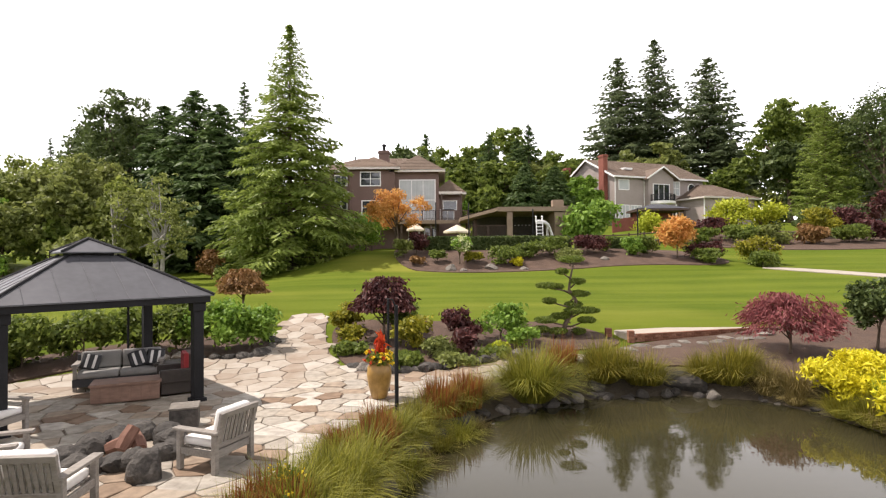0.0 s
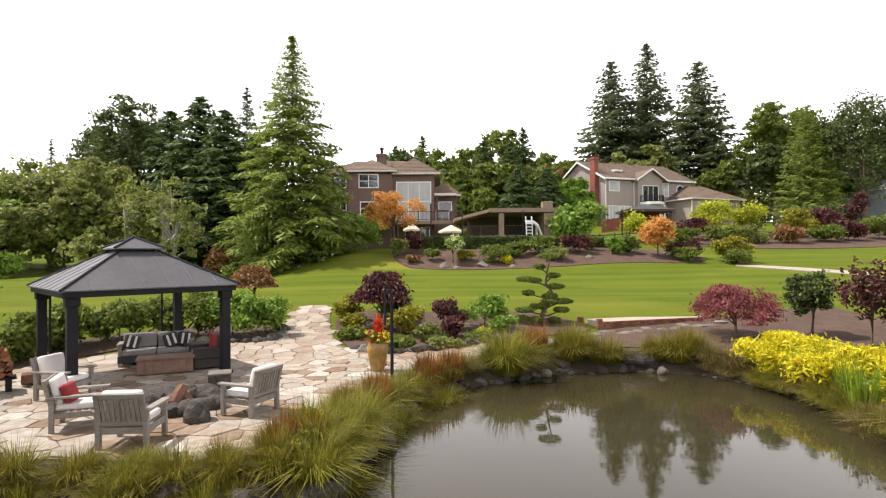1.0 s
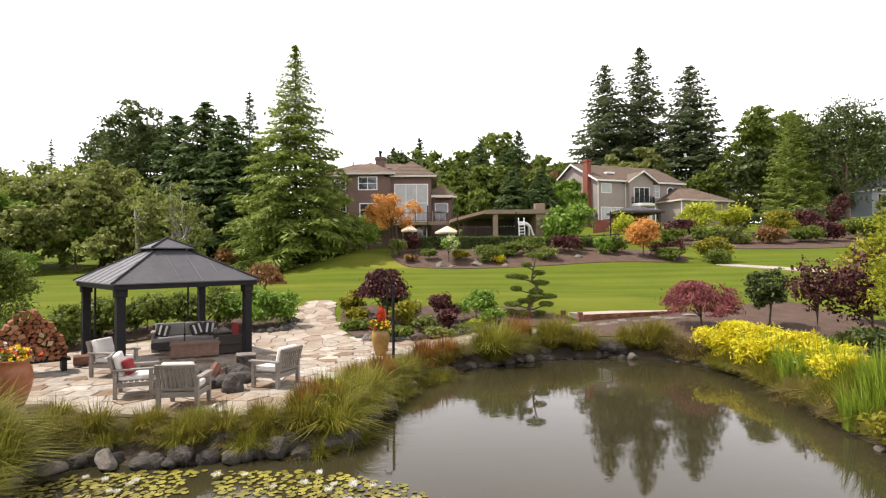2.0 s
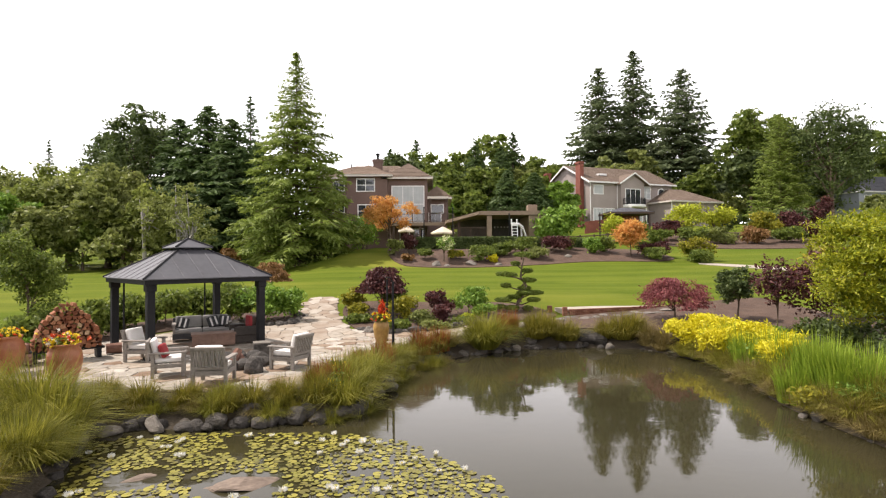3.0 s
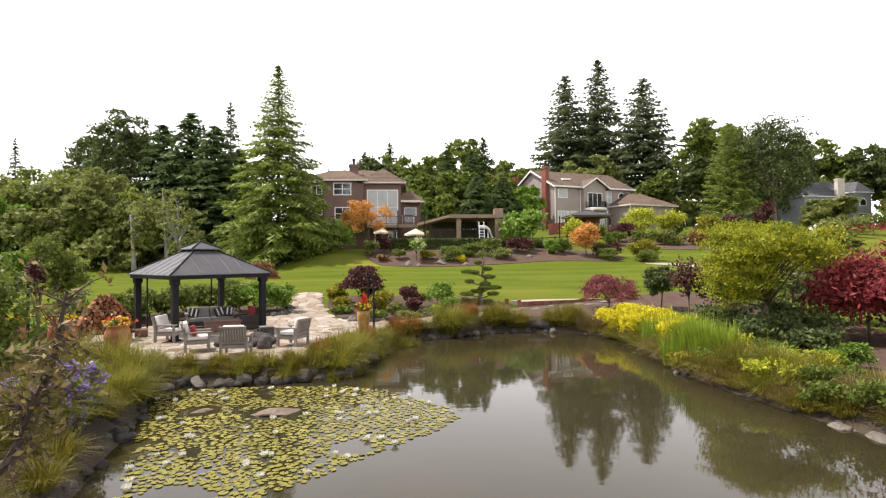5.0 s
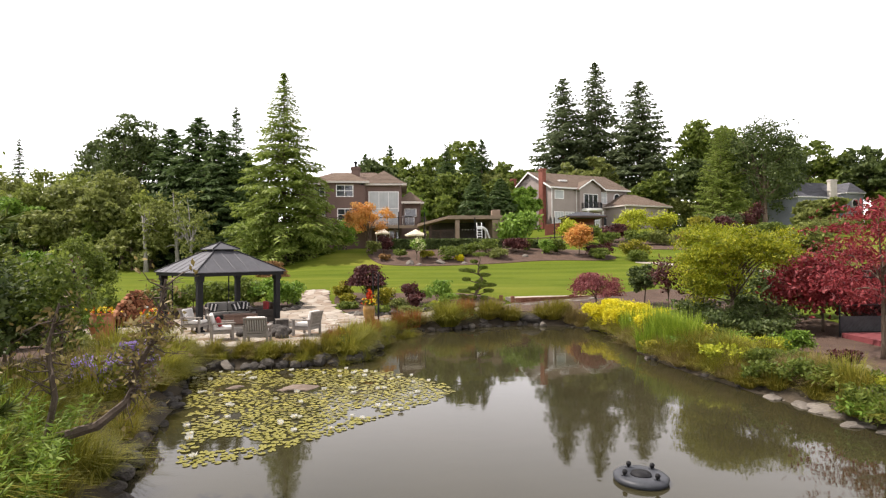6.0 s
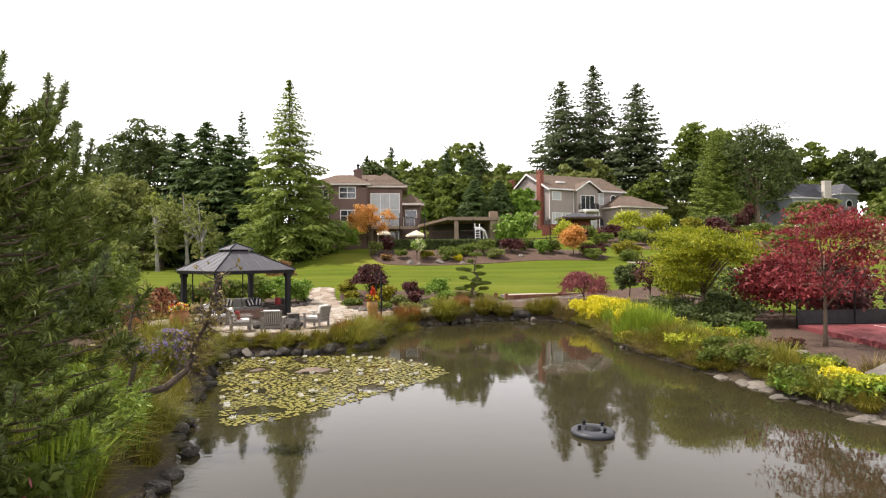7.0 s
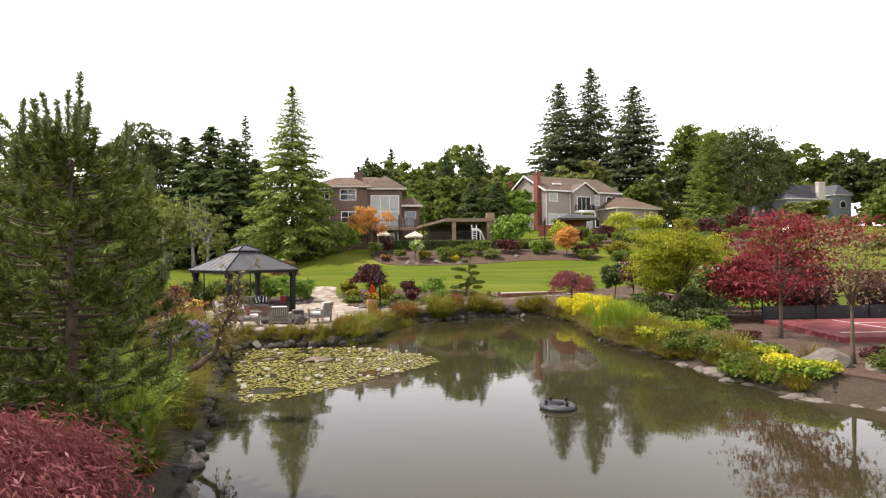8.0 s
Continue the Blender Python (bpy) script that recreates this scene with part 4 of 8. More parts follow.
# dense ground cover on the far bank, from the water up to the maples
random.seed(31)
COVER = (("pale", 9.2), ("green", 9.5), ("brown", 9.1), ("pale", 10.2), ("green", 10.6))
for k in range(60):
    y = -4.5 + 17.5 * (k + random.random()) / 60
    kind, _ = random.choice(COVER)
    shore_x = float(np.interp(y, [-5, -3, -1.2, 0.8, 3, 4.6, 6.2, 8, 10, 12, 13.6], [10.5, 9.7, 9.6, 9.2, 8.85, 8.7, 8.65, 9.1, 9.4, 9.3, 8.9]))
    x = shore_x + random.choice((0.25, 0.55, 0.9, 1.4, 2.0))
    if k % 3 == 2:
        rs += 1
        mt, lb = random.choice((("green", "spreading green ground cover on the far bank"), ("bright_green", "fresh green ground cover on the far bank"), ("lime", "lime-yellow ground cover on the far bank"), ("gold_maple", "olive-gold ground cover on the far bank")))
        shrub("shrub", lb, "shrub", x, y, random.uniform(0.3, 0.6), random.uniform(0.9, 1.5), mt, rs, 80, 26, 0.06)
    elif y > -2.5:
        tuft(kind, x, y, random.uniform(0.75, 1.15))
for k in range(64):
    y = -4.0 + 17.0 * (k + random.random()) / 64
    shore_x = float(np.interp(y, [-5, -3, -1.2, 0.8, 3, 4.6, 6.2, 8, 10, 12, 13.6], [10.5, 9.7, 9.6, 9.2, 8.85, 8.7, 8.65, 9.1, 9.4, 9.3, 8.9]))
    if y > 0.5 or k % 4 == 0:
        tuft(random.choice(("brown", "green", "pale", "brown")), shore_x + random.uniform(0.0, 0.28), y, random.uniform(0.65, 1.0))
for k in range(34):
    x, y = random.uniform(-9.5, -5.6), random.uniform(-4.0, 5.2)
    if not inside(SHORE, x, y)[0] and away(SHORE, x, y)[0] > 0.3:
        tuft(random.choice(("brown", "green", "pale", "long")), x, y, random.uniform(0.9, 1.25))
for x, y in ((-5.95, 1.3), (-5.3, -1.4), (-5.0, -2.3), (-6.3, 2.4), (-6.9, 4.6), (-6.9, 5.4)):
    tuft(random.choice(("green", "long")), x, y, random.uniform(0.8, 1.0))
for x, y, s in ((9.5, 5.9, 1.15), (9.9, 6.4, 1.25), (9.7, 5.2, 1.1), (10.2, 5.7, 1.2), (9.7, 7.9, 1.1), (10.1, 9.1, 1.1), (10.3, 11.6, 1.0), (9.9, 10.4, 1.05)):
    tuft("reed", x, y, s)
# shrubs in deep green, which paints in the shade below the golden maple
for x, y, h, w in ((12.4, 7.0, 1.0, 2.2), (13.6, 7.4, 1.1, 2.4), (12.6, 9.4, 1.1, 2.2), (14.4, 9.4, 1.2, 2.4), (13.2, 6.0, 0.8, 1.8)):
    rs += 1
    shrub("shrub", "shrub under the golden maple, its green darkened to stand for shade", "shrub", x, y, h, w, "deep_green", rs, 150, 28, 0.08)

shrub("coreopsis", "low plant with small yellow flowers beside red grass", "flower", -1.95, 6.55, 0.5, 0.8, "green", 398, 60, 18, 0.05, fruit=("yellow_petal", 60, 8, 0.03, 0.045))
shrub("coreopsis", "low plant with small yellow flowers beside red grass", "flower", -2.1, 7.3, 0.45, 0.7, "green", 399, 60, 18, 0.05, fruit=("yellow_petal", 46, 8, 0.03, 0.045))

# leafy shrubs among the grasses of the near bank and behind the court maple
for x, y, h, w, mt in ((-5.0, -7.2, 0.95, 1.2, "deep_green"), (-5.7, -5.9, 1.0, 1.3, "green"), (-4.75, -8.6, 0.9, 1.2, "deep_green"), (-6.3, -4.7, 1.1, 1.4, "deep_green"), (-5.0, -5.4, 0.8, 1.0, "green"), (-7.2, -3.2, 1.2, 1.5, "green")):
    rs += 1
    shrub("shrub", "dark green leafy shrub among bank grasses", "shrub", x, y, h, w, mt, rs, 130, 26, 0.055)
for x, y, h, w in ((16.8, 10.6, 2.3, 3.2), (19.2, 11.0, 2.4, 3.2)):
    rs += 1
    shrub("shrub", "dark green shrub behind the crimson maple", "shrub", x, y, h, w, "deep_green", rs, 150, 24, 0.11)

# island bed
for nm, lb, x, y, h, w, mt, cl in (("shrub", "yellow-green feathery shrub in the island bed", -1.0, 18.2, 1.25, 1.5, "gold_maple", 130), ("barberry", "dark red barberry shrub", 0.55, 18.6, 1.35, 1.25, "dark_red", 130),
                                   ("barberry", "small dark red barberry shrub", 0.5, 17.3, 0.75, 0.9, "dark_red", 90), ("shrub", "bright green leafy shrub", 1.95, 18.8, 1.3, 1.7, "bright_green", 150), ("shrub", "fresh green upright shrub", 2.55, 17.9, 0.95, 0.95, "bright_green", 100),
                                   ("shrub", "blue-green low shrub in the island bed", -0.1, 17.0, 0.6, 1.2, "grey_green", 90), ("shrub", "low yellow-green shrub near the path", -3.1, 18.6, 0.75, 1.0, "gold_maple", 90), ("shrub", "low green shrub near the path", -2.9, 17.3, 0.5, 0.9, "green", 80),
                                   ("shrub", "low green ground cover plant", -1.2, 16.2, 0.35, 1.2, "green", 80), ("shrub", "low green ground cover plant", 0.3, 16.4, 0.3, 1.3, "grey_green", 80), ("shrub", "small lime green plant in the island bed", 1.7, 17.2, 0.4, 0.7, "lime", 60),
                                   ("shrub", "low green ground cover plant", 1.6, 16.95, 0.3, 1.0, "green", 70), ("shrub", "tall yellow-green shrub by the lawn", -3.6, 20.2, 1.1, 1.3, "gold_maple", 110), ("shrub", "green shrub behind the weeping maple", -1.6, 20.4, 1.2, 1.6, "green", 120)):
    rs += 1
    shrub(nm, lb, "shrub", x, y, h, w, mt, rs, cl, 24, 0.085)


def weeping(name, label, x, y, h, w, mat, seed, clumps=260, per=26, leaf=0.11, stem=0.06, low=0.28, aspect=2.2):
    """A low domed maple whose leaves hang from arching limbs."""
    rng = np.random.default_rng(seed)
    a, r = rng.uniform(0, 6.283, clumps), np.sqrt(rng.uniform(0, 1, clumps)) * w / 2
    top = h * (1 - 0.42 * (2 * r / w) ** 2.2) * (1 + 0.08 * np.sin(3 * a + seed) + 0.06 * np.sin(7 * a + 9 * r / w))
    c = np.stack([r * np.cos(a), r * np.sin(a), top - rng.uniform(0, 1, clumps) ** 1.6 * 0.36 * h], 1)
    p = np.repeat(c, per, 0) + rng.normal(size=(clumps * per, 3)) * np.array([0.06, 0.06, 0.035]) * w
    p[:, 2] = np.clip(p[:, 2], low * h, h * 1.02)
    out = np.stack([p[:, 0], p[:, 1], -0.55 * np.hypot(p[:, 0], p[:, 1]) - 0.15 * w], 1)
    t = thing(name, label, "tree", pose(x, y, gz(x, y)))
    ends = [tuple(c[k]) for k in rng.choice(clumps, 12, replace=False)]
    part("trunk", trunk_mesh(rng, h * 0.72, stem, ends, 0.05), M["bark"], t, smooth=True)
    part("crown", quads_of("crown", leaf_quads(rng, p, leaf, aspect, 0.5, unit(out), 0.5), M[mat]), M[mat], t)
    return t


weeping("weeping_maple", "dark red weeping maple with a mushroom crown in the island bed", -2.1, 19.3, 2.15, 2.0, "dark_red", 71, 230, 22, 0.085, low=0.52)
weeping("laceleaf_maple", "rosy red laceleaf maple on the mulch bank", 10.75, 17.0, 1.85, 2.7, "red_maple", 72, 170, 34, 0.05, low=0.34, aspect=3.4)
weeping("weeping_tree", "rust-brown mushroom-shaped weeping tree at the hedge", -8.4, 23.0, 1.75, 1.8, "rust", 73, 200, 26, 0.08, low=0.5)
weeping("laceleaf_maple", "crimson laceleaf maple mound on the near bank", -3.75, -11.85, 1.45, 2.9, "red_maple", 74, 480, 100, 0.019, low=0.15, aspect=5.5)

# cloud-pruned pine in the island bed
t = thing("cloud_pine", "cloud-pruned pine with flat green pads on a curved trunk", "tree", pose(4.25, 19.6, gz(4.25, 19.6)))
rng = np.random.default_rng(77)
bm = bmesh.new()
tube(bm, [(0, 0, -0.1), (0.12, 0, 0.5), (0.42, 0, 0.95), (0.5, 0, 1.3), (0.25, 0, 1.7), (0.3, 0, 2.1), (0.42, 0, 2.6)], [0.1, 0.085, 0.07, 0.06, 0.05, 0.04, 0.025], 8)
pads = [(0.35, 0, 2.78, 0.42), (0.02, 0.1, 2.35, 0.22), (0.55, -0.05, 2.0, 0.26), (-0.55, 0, 1.85, 0.36), (-0.15, 0.2, 1.8, 0.25), (0.65, 0.05, 1.55, 0.34), (-0.45, 0.05, 1.3, 0.24), (0.9, 0.1, 0.95, 0.42), (0.35, -0.1, 0.95, 0.3),
        (-0.05, 0.1, 0.75, 0.34), (-0.6, 0, 0.62, 0.36), (0.85, -0.1, 0.62, 0.3), (-0.75, 0.1, 0.28, 0.3), (-0.2, -0.2, 0.25, 0.3), (0.6, 0.1, 0.2, 0.24), (0.45, 0.2, 1.15, 0.3)]
for px, py, pz, pr in pads:
    tube(bm, [(0.3, 0, max(0.25, pz - 0.25)), (0.6 * px + 0.1, 0.6 * py, pz - 0.12), (px, py, pz - 0.03)], [0.035, 0.025, 0.012], 5)
part("trunk", bm, M["bark"], t, smooth=True)
for px, py, pz, pr in pads:
    n = int(900 * pr / 0.35)
    d = unit(rng.normal(size=(n, 3)))
    p = np.array([px, py, pz]) + d * np.array([1.15 * pr, 1.15 * pr, 0.12]) * rng.uniform(0.5, 1.0, (n, 1)) ** 0.5
    part("pad", quads_of("pad", leaf_quads(rng, p, 0.034, 3.0, 0.6), M["green"]), M["green"], t)

# hedge shrubs behind the gazebo
for k, (x, y, h, w) in enumerate(((-6.4, 18.3, 1.35, 1.9), (-7.5, 18.0, 1.4, 1.9), (-8.7, 17.8, 1.3, 1.8), (-9.8, 17.4, 1.25, 1.8), (-10.9, 16.6, 1.2, 1.8), (-12.0, 15.6, 1.2, 1.7), (-12.8, 14.4, 1.15, 1.7), (-13.5, 13.0, 1.1, 1.6))):
    shrub("laurel_shrub", "glossy green laurel shrub in the hedge behind the gazebo", "shrub", x, y, 1.25 * h, w, "bright_green" if k < 2 else "green", 340 + k, 210, 24, 0.095, "laurel hedge")
for x, y, h, w, mt, lb in ((-13.2, 9.6, 0.9, 1.3, "bright_green", "leafy green shrub beside the flower pots"), (-12.3, 10.6, 0.8, 1.1, "bright_green", "leafy green shrub beside the flower pots"), (-13.6, 8.2, 0.8, 1.2, "green", "leafy green shrub beside the flower pots"),
                           (-11.6, 6.4, 0.7, 1.1, "green", "low green shrub by the patio"), (-10.6, 5.4, 0.7, 1.2, "grey_green", "low grey-green shrub by the patio"), (-12.8, 5.6, 0.9, 1.3, "rust", "rust-tinted shrub by the patio")):
    rs += 1
    shrub("shrub", lb, "shrub", x, y, h, w, mt, rs, 100, 24, 0.1)
for k, (x, y) in enumerate(((-13.6, 17.8), (-14.0, 18.8))):
    tuft("pale", x, y, 1.1)

# upper bed
for nm, lb, x, y, h, w, mt, cl, lf in (("shrub", "green rhododendron shrub in mulch", 4.4, 39.4, 1.6, 2.3, "green", 150, 0.16), ("shrub", "green shrub in mulch", 6.1, 40.6, 1.5, 1.9, "green", 120, 0.16), ("shrub", "small golden shrub in mulch", 2.2, 39.6, 1.2, 1.5, "gold_maple", 90, 0.16),
                                       ("shrub", "bright yellow small shrub", 5.2, 38.6, 0.9, 0.8, "yellow", 70, 0.14), ("shrub", "dark green rounded shrub", 8.0, 41.0, 1.8, 2.6, "green", 150, 0.16), ("shrub", "grey-green shrub in mulch", 9.0, 39.6, 1.3, 2.0, "grey_green", 120, 0.16),
                                       ("maple_shrub", "dark red dome-shaped maple shrub", 10.9, 41.4, 1.75, 3.0, "dark_red", 170, 0.17), ("shrub", "fresh green shrub in mulch", 14.2, 41.2, 1.7, 2.0, "bright_green", 120, 0.16), ("shrub", "green shrub in mulch", 15.6, 41.8, 1.8, 2.0, "green", 120, 0.16),
                                       ("shrub", "rounded dark green shrub", 19.0, 39.4, 1.3, 2.3, "green", 140, 0.15), ("shrub", "dark red shrub beside the orange tree", 19.6, 40.8, 2.0, 2.6, "dark_red", 150, 0.17), ("shrub", "two-tier green shrub by the path", 22.2, 38.4, 2.6, 2.6, "gold_maple", 150, 0.17),
                                       ("shrub", "green shrub by the path", 22.0, 37.6, 1.4, 2.2, "green", 120, 0.16), ("shrub", "dark red shrub below the orange maple", -2.0, 41.8, 2.4, 1.9, "dark_red", 130, 0.17), ("shrub", "grey-green tall shrub in mulch", -3.0, 40.6, 1.8, 1.6, "grey_green", 110, 0.16),
                                       ("shrub", "low rust shrub at the bed's corner", -1.8, 39.2, 0.8, 1.2, "rust", 70, 0.15), ("shrub", "green shrub at the bed's corner", -0.4, 39.8, 1.2, 1.4, "green", 90, 0.15), ("shrub", "green shrub under the hedge", 12.6, 42.6, 1.4, 1.8, "green", 100, 0.16)):
    rs += 1
    shrub(nm, lb, "shrub", x, y, 0.78 * h, 0.84 * w, mt, rs, cl, 34, 0.65 * lf)
broadleaf("hydrangea_tree", "small hydrangea tree with creamy white flower heads", "tree", 1.2, 39.3, 2.2, 1.8, "bright_green", 81, 60, 22, 0.15, 0.9, 5, fruit=("cream_petal", 34, 30, 0.12, 0.12))
broadleaf("orange_maple", "orange-leaved maple tree in the upper bed", "tree", -3.6, 43.6, 5.0, 4.6, "orange", 82, 260, 40, 0.1, 1.2, 11, sigma=0.22, bosses=3, trunk=0.1, aspect=2.2)
broadleaf("orange_maple", "small golden-orange maple in the upper bed", "tree", 17.4, 40.6, 3.5, 2.9, "orange", 83, 190, 40, 0.12, 0.6, 9, sigma=0.22, trunk=0.07, aspect=2.2)
broadleaf("green_maple", "fresh green maple behind the hedge", "tree", 12.6, 47.5, 4.6, 4.3, "bright_green", 84, 230, 26, 0.24, 1.0, 8, trunk=0.09)


# clipped hedge below the terrace: a leafy slab
def hedge(x0, x1, y, h, d, seed, label):
    rng = np.random.default_rng(seed)
    n = int((x1 - x0) * 900)
    x = rng.uniform(x0, x1, n)
    f = rng.uniform(0, 1, n)
    front = f < 0.62
    yy = np.where(front, y + rng.normal(size=n) * 0.04, y + rng.uniform(0, d, n))
    zz = np.where(front, rng.uniform(0, h, n), h + rng.normal(size=n) * 0.04)
    p = np.stack([x, yy, zz + 0 * x], 1)
    base = gz((x0 + x1) / 2, y + d / 2)
    t = thing("hedge", label, "hedge", pose(0, 0, base - 0.1))
    part("foliage", quads_of("foliage", leaf_quads(rng, p, 0.12, 1.5, 0.4), M["deep_green"]), M["deep_green"], t)
    part("inner_stems", boxed(x0 + 0.06, x1 - 0.06, y + 0.1, y + d - 0.05, 0, h - 0.08), M["deep_green"], t)


hedge(-1.4, 10.2, 43.6, 1.15, 1.2, 91, "long clipped dark green hedge below the terrace")
hedge(10.8, 16.5, 44.2, 1.0, 1.2, 92, "clipped dark green hedge below the fence")

# ---- trees ----
conifer("spruce_tree", "tall light green spruce with layered drooping boughs on the lawn", "tree", -12.0, 43.0, 19.6, 7.0, "spruce", 101, 54, 13, 0.2, 0.46, 0.36, 0.16, 0.02, 0.98, ragged=0.45)
conifer("spruce_tree", "slender dark spruce behind the big spruce", "tree", -22.5, 62.0, 20.8, 4.6, "dark_conifer", 102, 44, 10, 0.3, 0.5, 0.3, 0.15, ragged=0.3)
for k, (x, y, h, r) in enumerate(((-20.6, 50.5, 15.4, 6.0), (-24.0, 53.0, 17.4, 6.6), (-28.0, 55.0, 16.4, 6.0), (-18.6, 53.0, 13.2, 5.0))):
    conifer("cedar_tree", "dense dark green conifer in the tree line", "tree", x, y, h, r, "dark_conifer", 110 + k, 46, 12, 0.3, 0.74, 0.32, 0.16, 0.02, 0.72, "tree line conifers")
conifer("fir_tree", "distant slender dark fir above the tree line", "tree", -140, 195, 37, 6.0, "dark_conifer", 120, 34, 8, 0.6, 1.1, 0.3, 0.15, 0.1, 0.9, ragged=0.35)
conifer("fir_tree", "distant slender dark fir above the tree line", "tree", -168, 200, 32, 6.0, "dark_conifer", 121, 34, 8, 0.6, 1.1, 0.3, 0.15, 0.1, 0.9, ragged=0.35)
# three tall firs behind the grey house
for k, (x, y, h, r, p) in enumerate(((41.6, 128.5, 39.4, 12.6, 0.72), (51.0, 130.5, 44.2, 12.4, 0.74), (58.9, 121.0, 36.8, 13.4, 0.72))):
    conifer("fir_tree", "very tall dark fir behind the grey house", "tree", x, y, h, r, "fir", 130 + k, 50, 13, 0.55, 1.1, 0.24, 0.14, 0.05, p, "three tall firs", ragged=0.45, width=0.36)


# broad trees of the woods: shared crowns, turned and scaled
def wood_tree(x, y, h, w, mat, seed, name="deciduous_tree", label="broad leafy green tree in the woods", clumps=420, per=28, leaf=0.34, z0=None, group="wood trees", bark="bark", lobes=10):
    return broadleaf(name, label, "tree", x, y, h, w, mat, seed, int(1.15 * clumps), per, leaf * 0.92, z0 if z0 is not None else 0.1 * h, lobes, bark=bark, group=group, sigma=0.034 * w, bosses=6, flat=0.5)


for k, (x, y, h, w, mt) in enumerate((
        (-33.0, 50.0, 11.5, 9.5, "grey_green"), (-39.0, 53.0, 12.5, 10.5, "wood_green"), (-46.0, 55.0, 12.0, 10.5, "wood_green"), (-53.0, 60.0, 12.5, 11.0, "grey_green"), (-62.0, 62.0, 12.5, 12.0, "wood_green"), (-30.0, 47.5, 10.2, 7.5, "grey_green"),
        (-33.5, 58.0, 18.0, 11.0, "deep_green"), (-39.0, 63.0, 17.5, 10.0, "deep_green"), (-26.5, 46.5, 8.5, 6.0, "wood_green"), (-70.0, 56.0, 12.0, 12.0, "wood_green"), (-80.0, 60.0, 13.0, 13.0, "grey_green"), (-42.0, 46.0, 7.5, 7.5, "bright_green"),
        (-36.0, 44.5, 6.0, 6.0, "grey_green"), (-50.0, 48.0, 8.0, 8.0, "wood_green"), (-58.0, 50.0, 9.0, 9.0, "grey_green"), (-28.0, 70.0, 15.0, 11.0, "wood_green"), (-48.0, 75.0, 15.0, 13.0, "wood_green"))):
    wood_tree(x, y, h, w, mt, 150 + k, clumps=640 if y < 64 else 300, leaf=0.26 if y < 64 else 0.32)
for k, (x, y, h, w, mt) in enumerate((
        (-2.0, 108, 15.5, 12.0, "green"), (6.0, 112, 16.8, 13.0, "green"), (13.0, 110, 18.8, 13.0, "green"), (20.0, 114, 15.0, 13.0, "green"), (28.0, 118, 13.5, 14.0, "grey_green"), (4.0, 84, 10.0, 8.0, "green"),
        (9.0, 82, 10.0, 8.0, "green"), (13.0, 88, 11.0, 8.0, "green"), (-6.0, 96, 15.0, 10.0, "deep_green"), (34.0, 104, 14.0, 12.0, "grey_green"), (0.5, 74, 7.0, 6.0, "bright_green"), (20.0, 104, 12.0, 9.0, "grey_green"), (1.0, 98, 12.0, 9.0, "green"), (24.0, 103, 12.5, 10.0, "green"), (29.0, 106, 13.0, 10.0, "green"), (-8.5, 104, 11.5, 10.0, "grey_green"), (17.0, 84, 9.0, 7.0, "green"), (6.0, 78, 7.0, 6.0, "green"), (20.5, 80, 7.0, 6.0, "bright_green"))):
    wood_tree(x, y, h, w, mt, 180 + k, label="leafy green tree on the hill behind the houses", group="hill trees", leaf=0.5, clumps=320)
for k, (x, y, h, r) in enumerate(((8.5, 100, 16.5, 5.0), (16.5, 104, 19.0, 4.8), (12.5, 92, 15, 4.5), (-9.0, 112, 17.5, 4.4), (-3.5, 116, 18.5, 4.6), (16.0, 78.0, 9.0, 4.2), (11.5, 76, 9.5, 4.2))):
    conifer("conifer_tree", "dark green conifer on the hill behind the houses", "tree", x, y, h, r, "dark_conifer", 200 + k, 34, 10, 0.5, 0.75, 0.25, 0.1, 0.04, 0.8, "hill conifers")
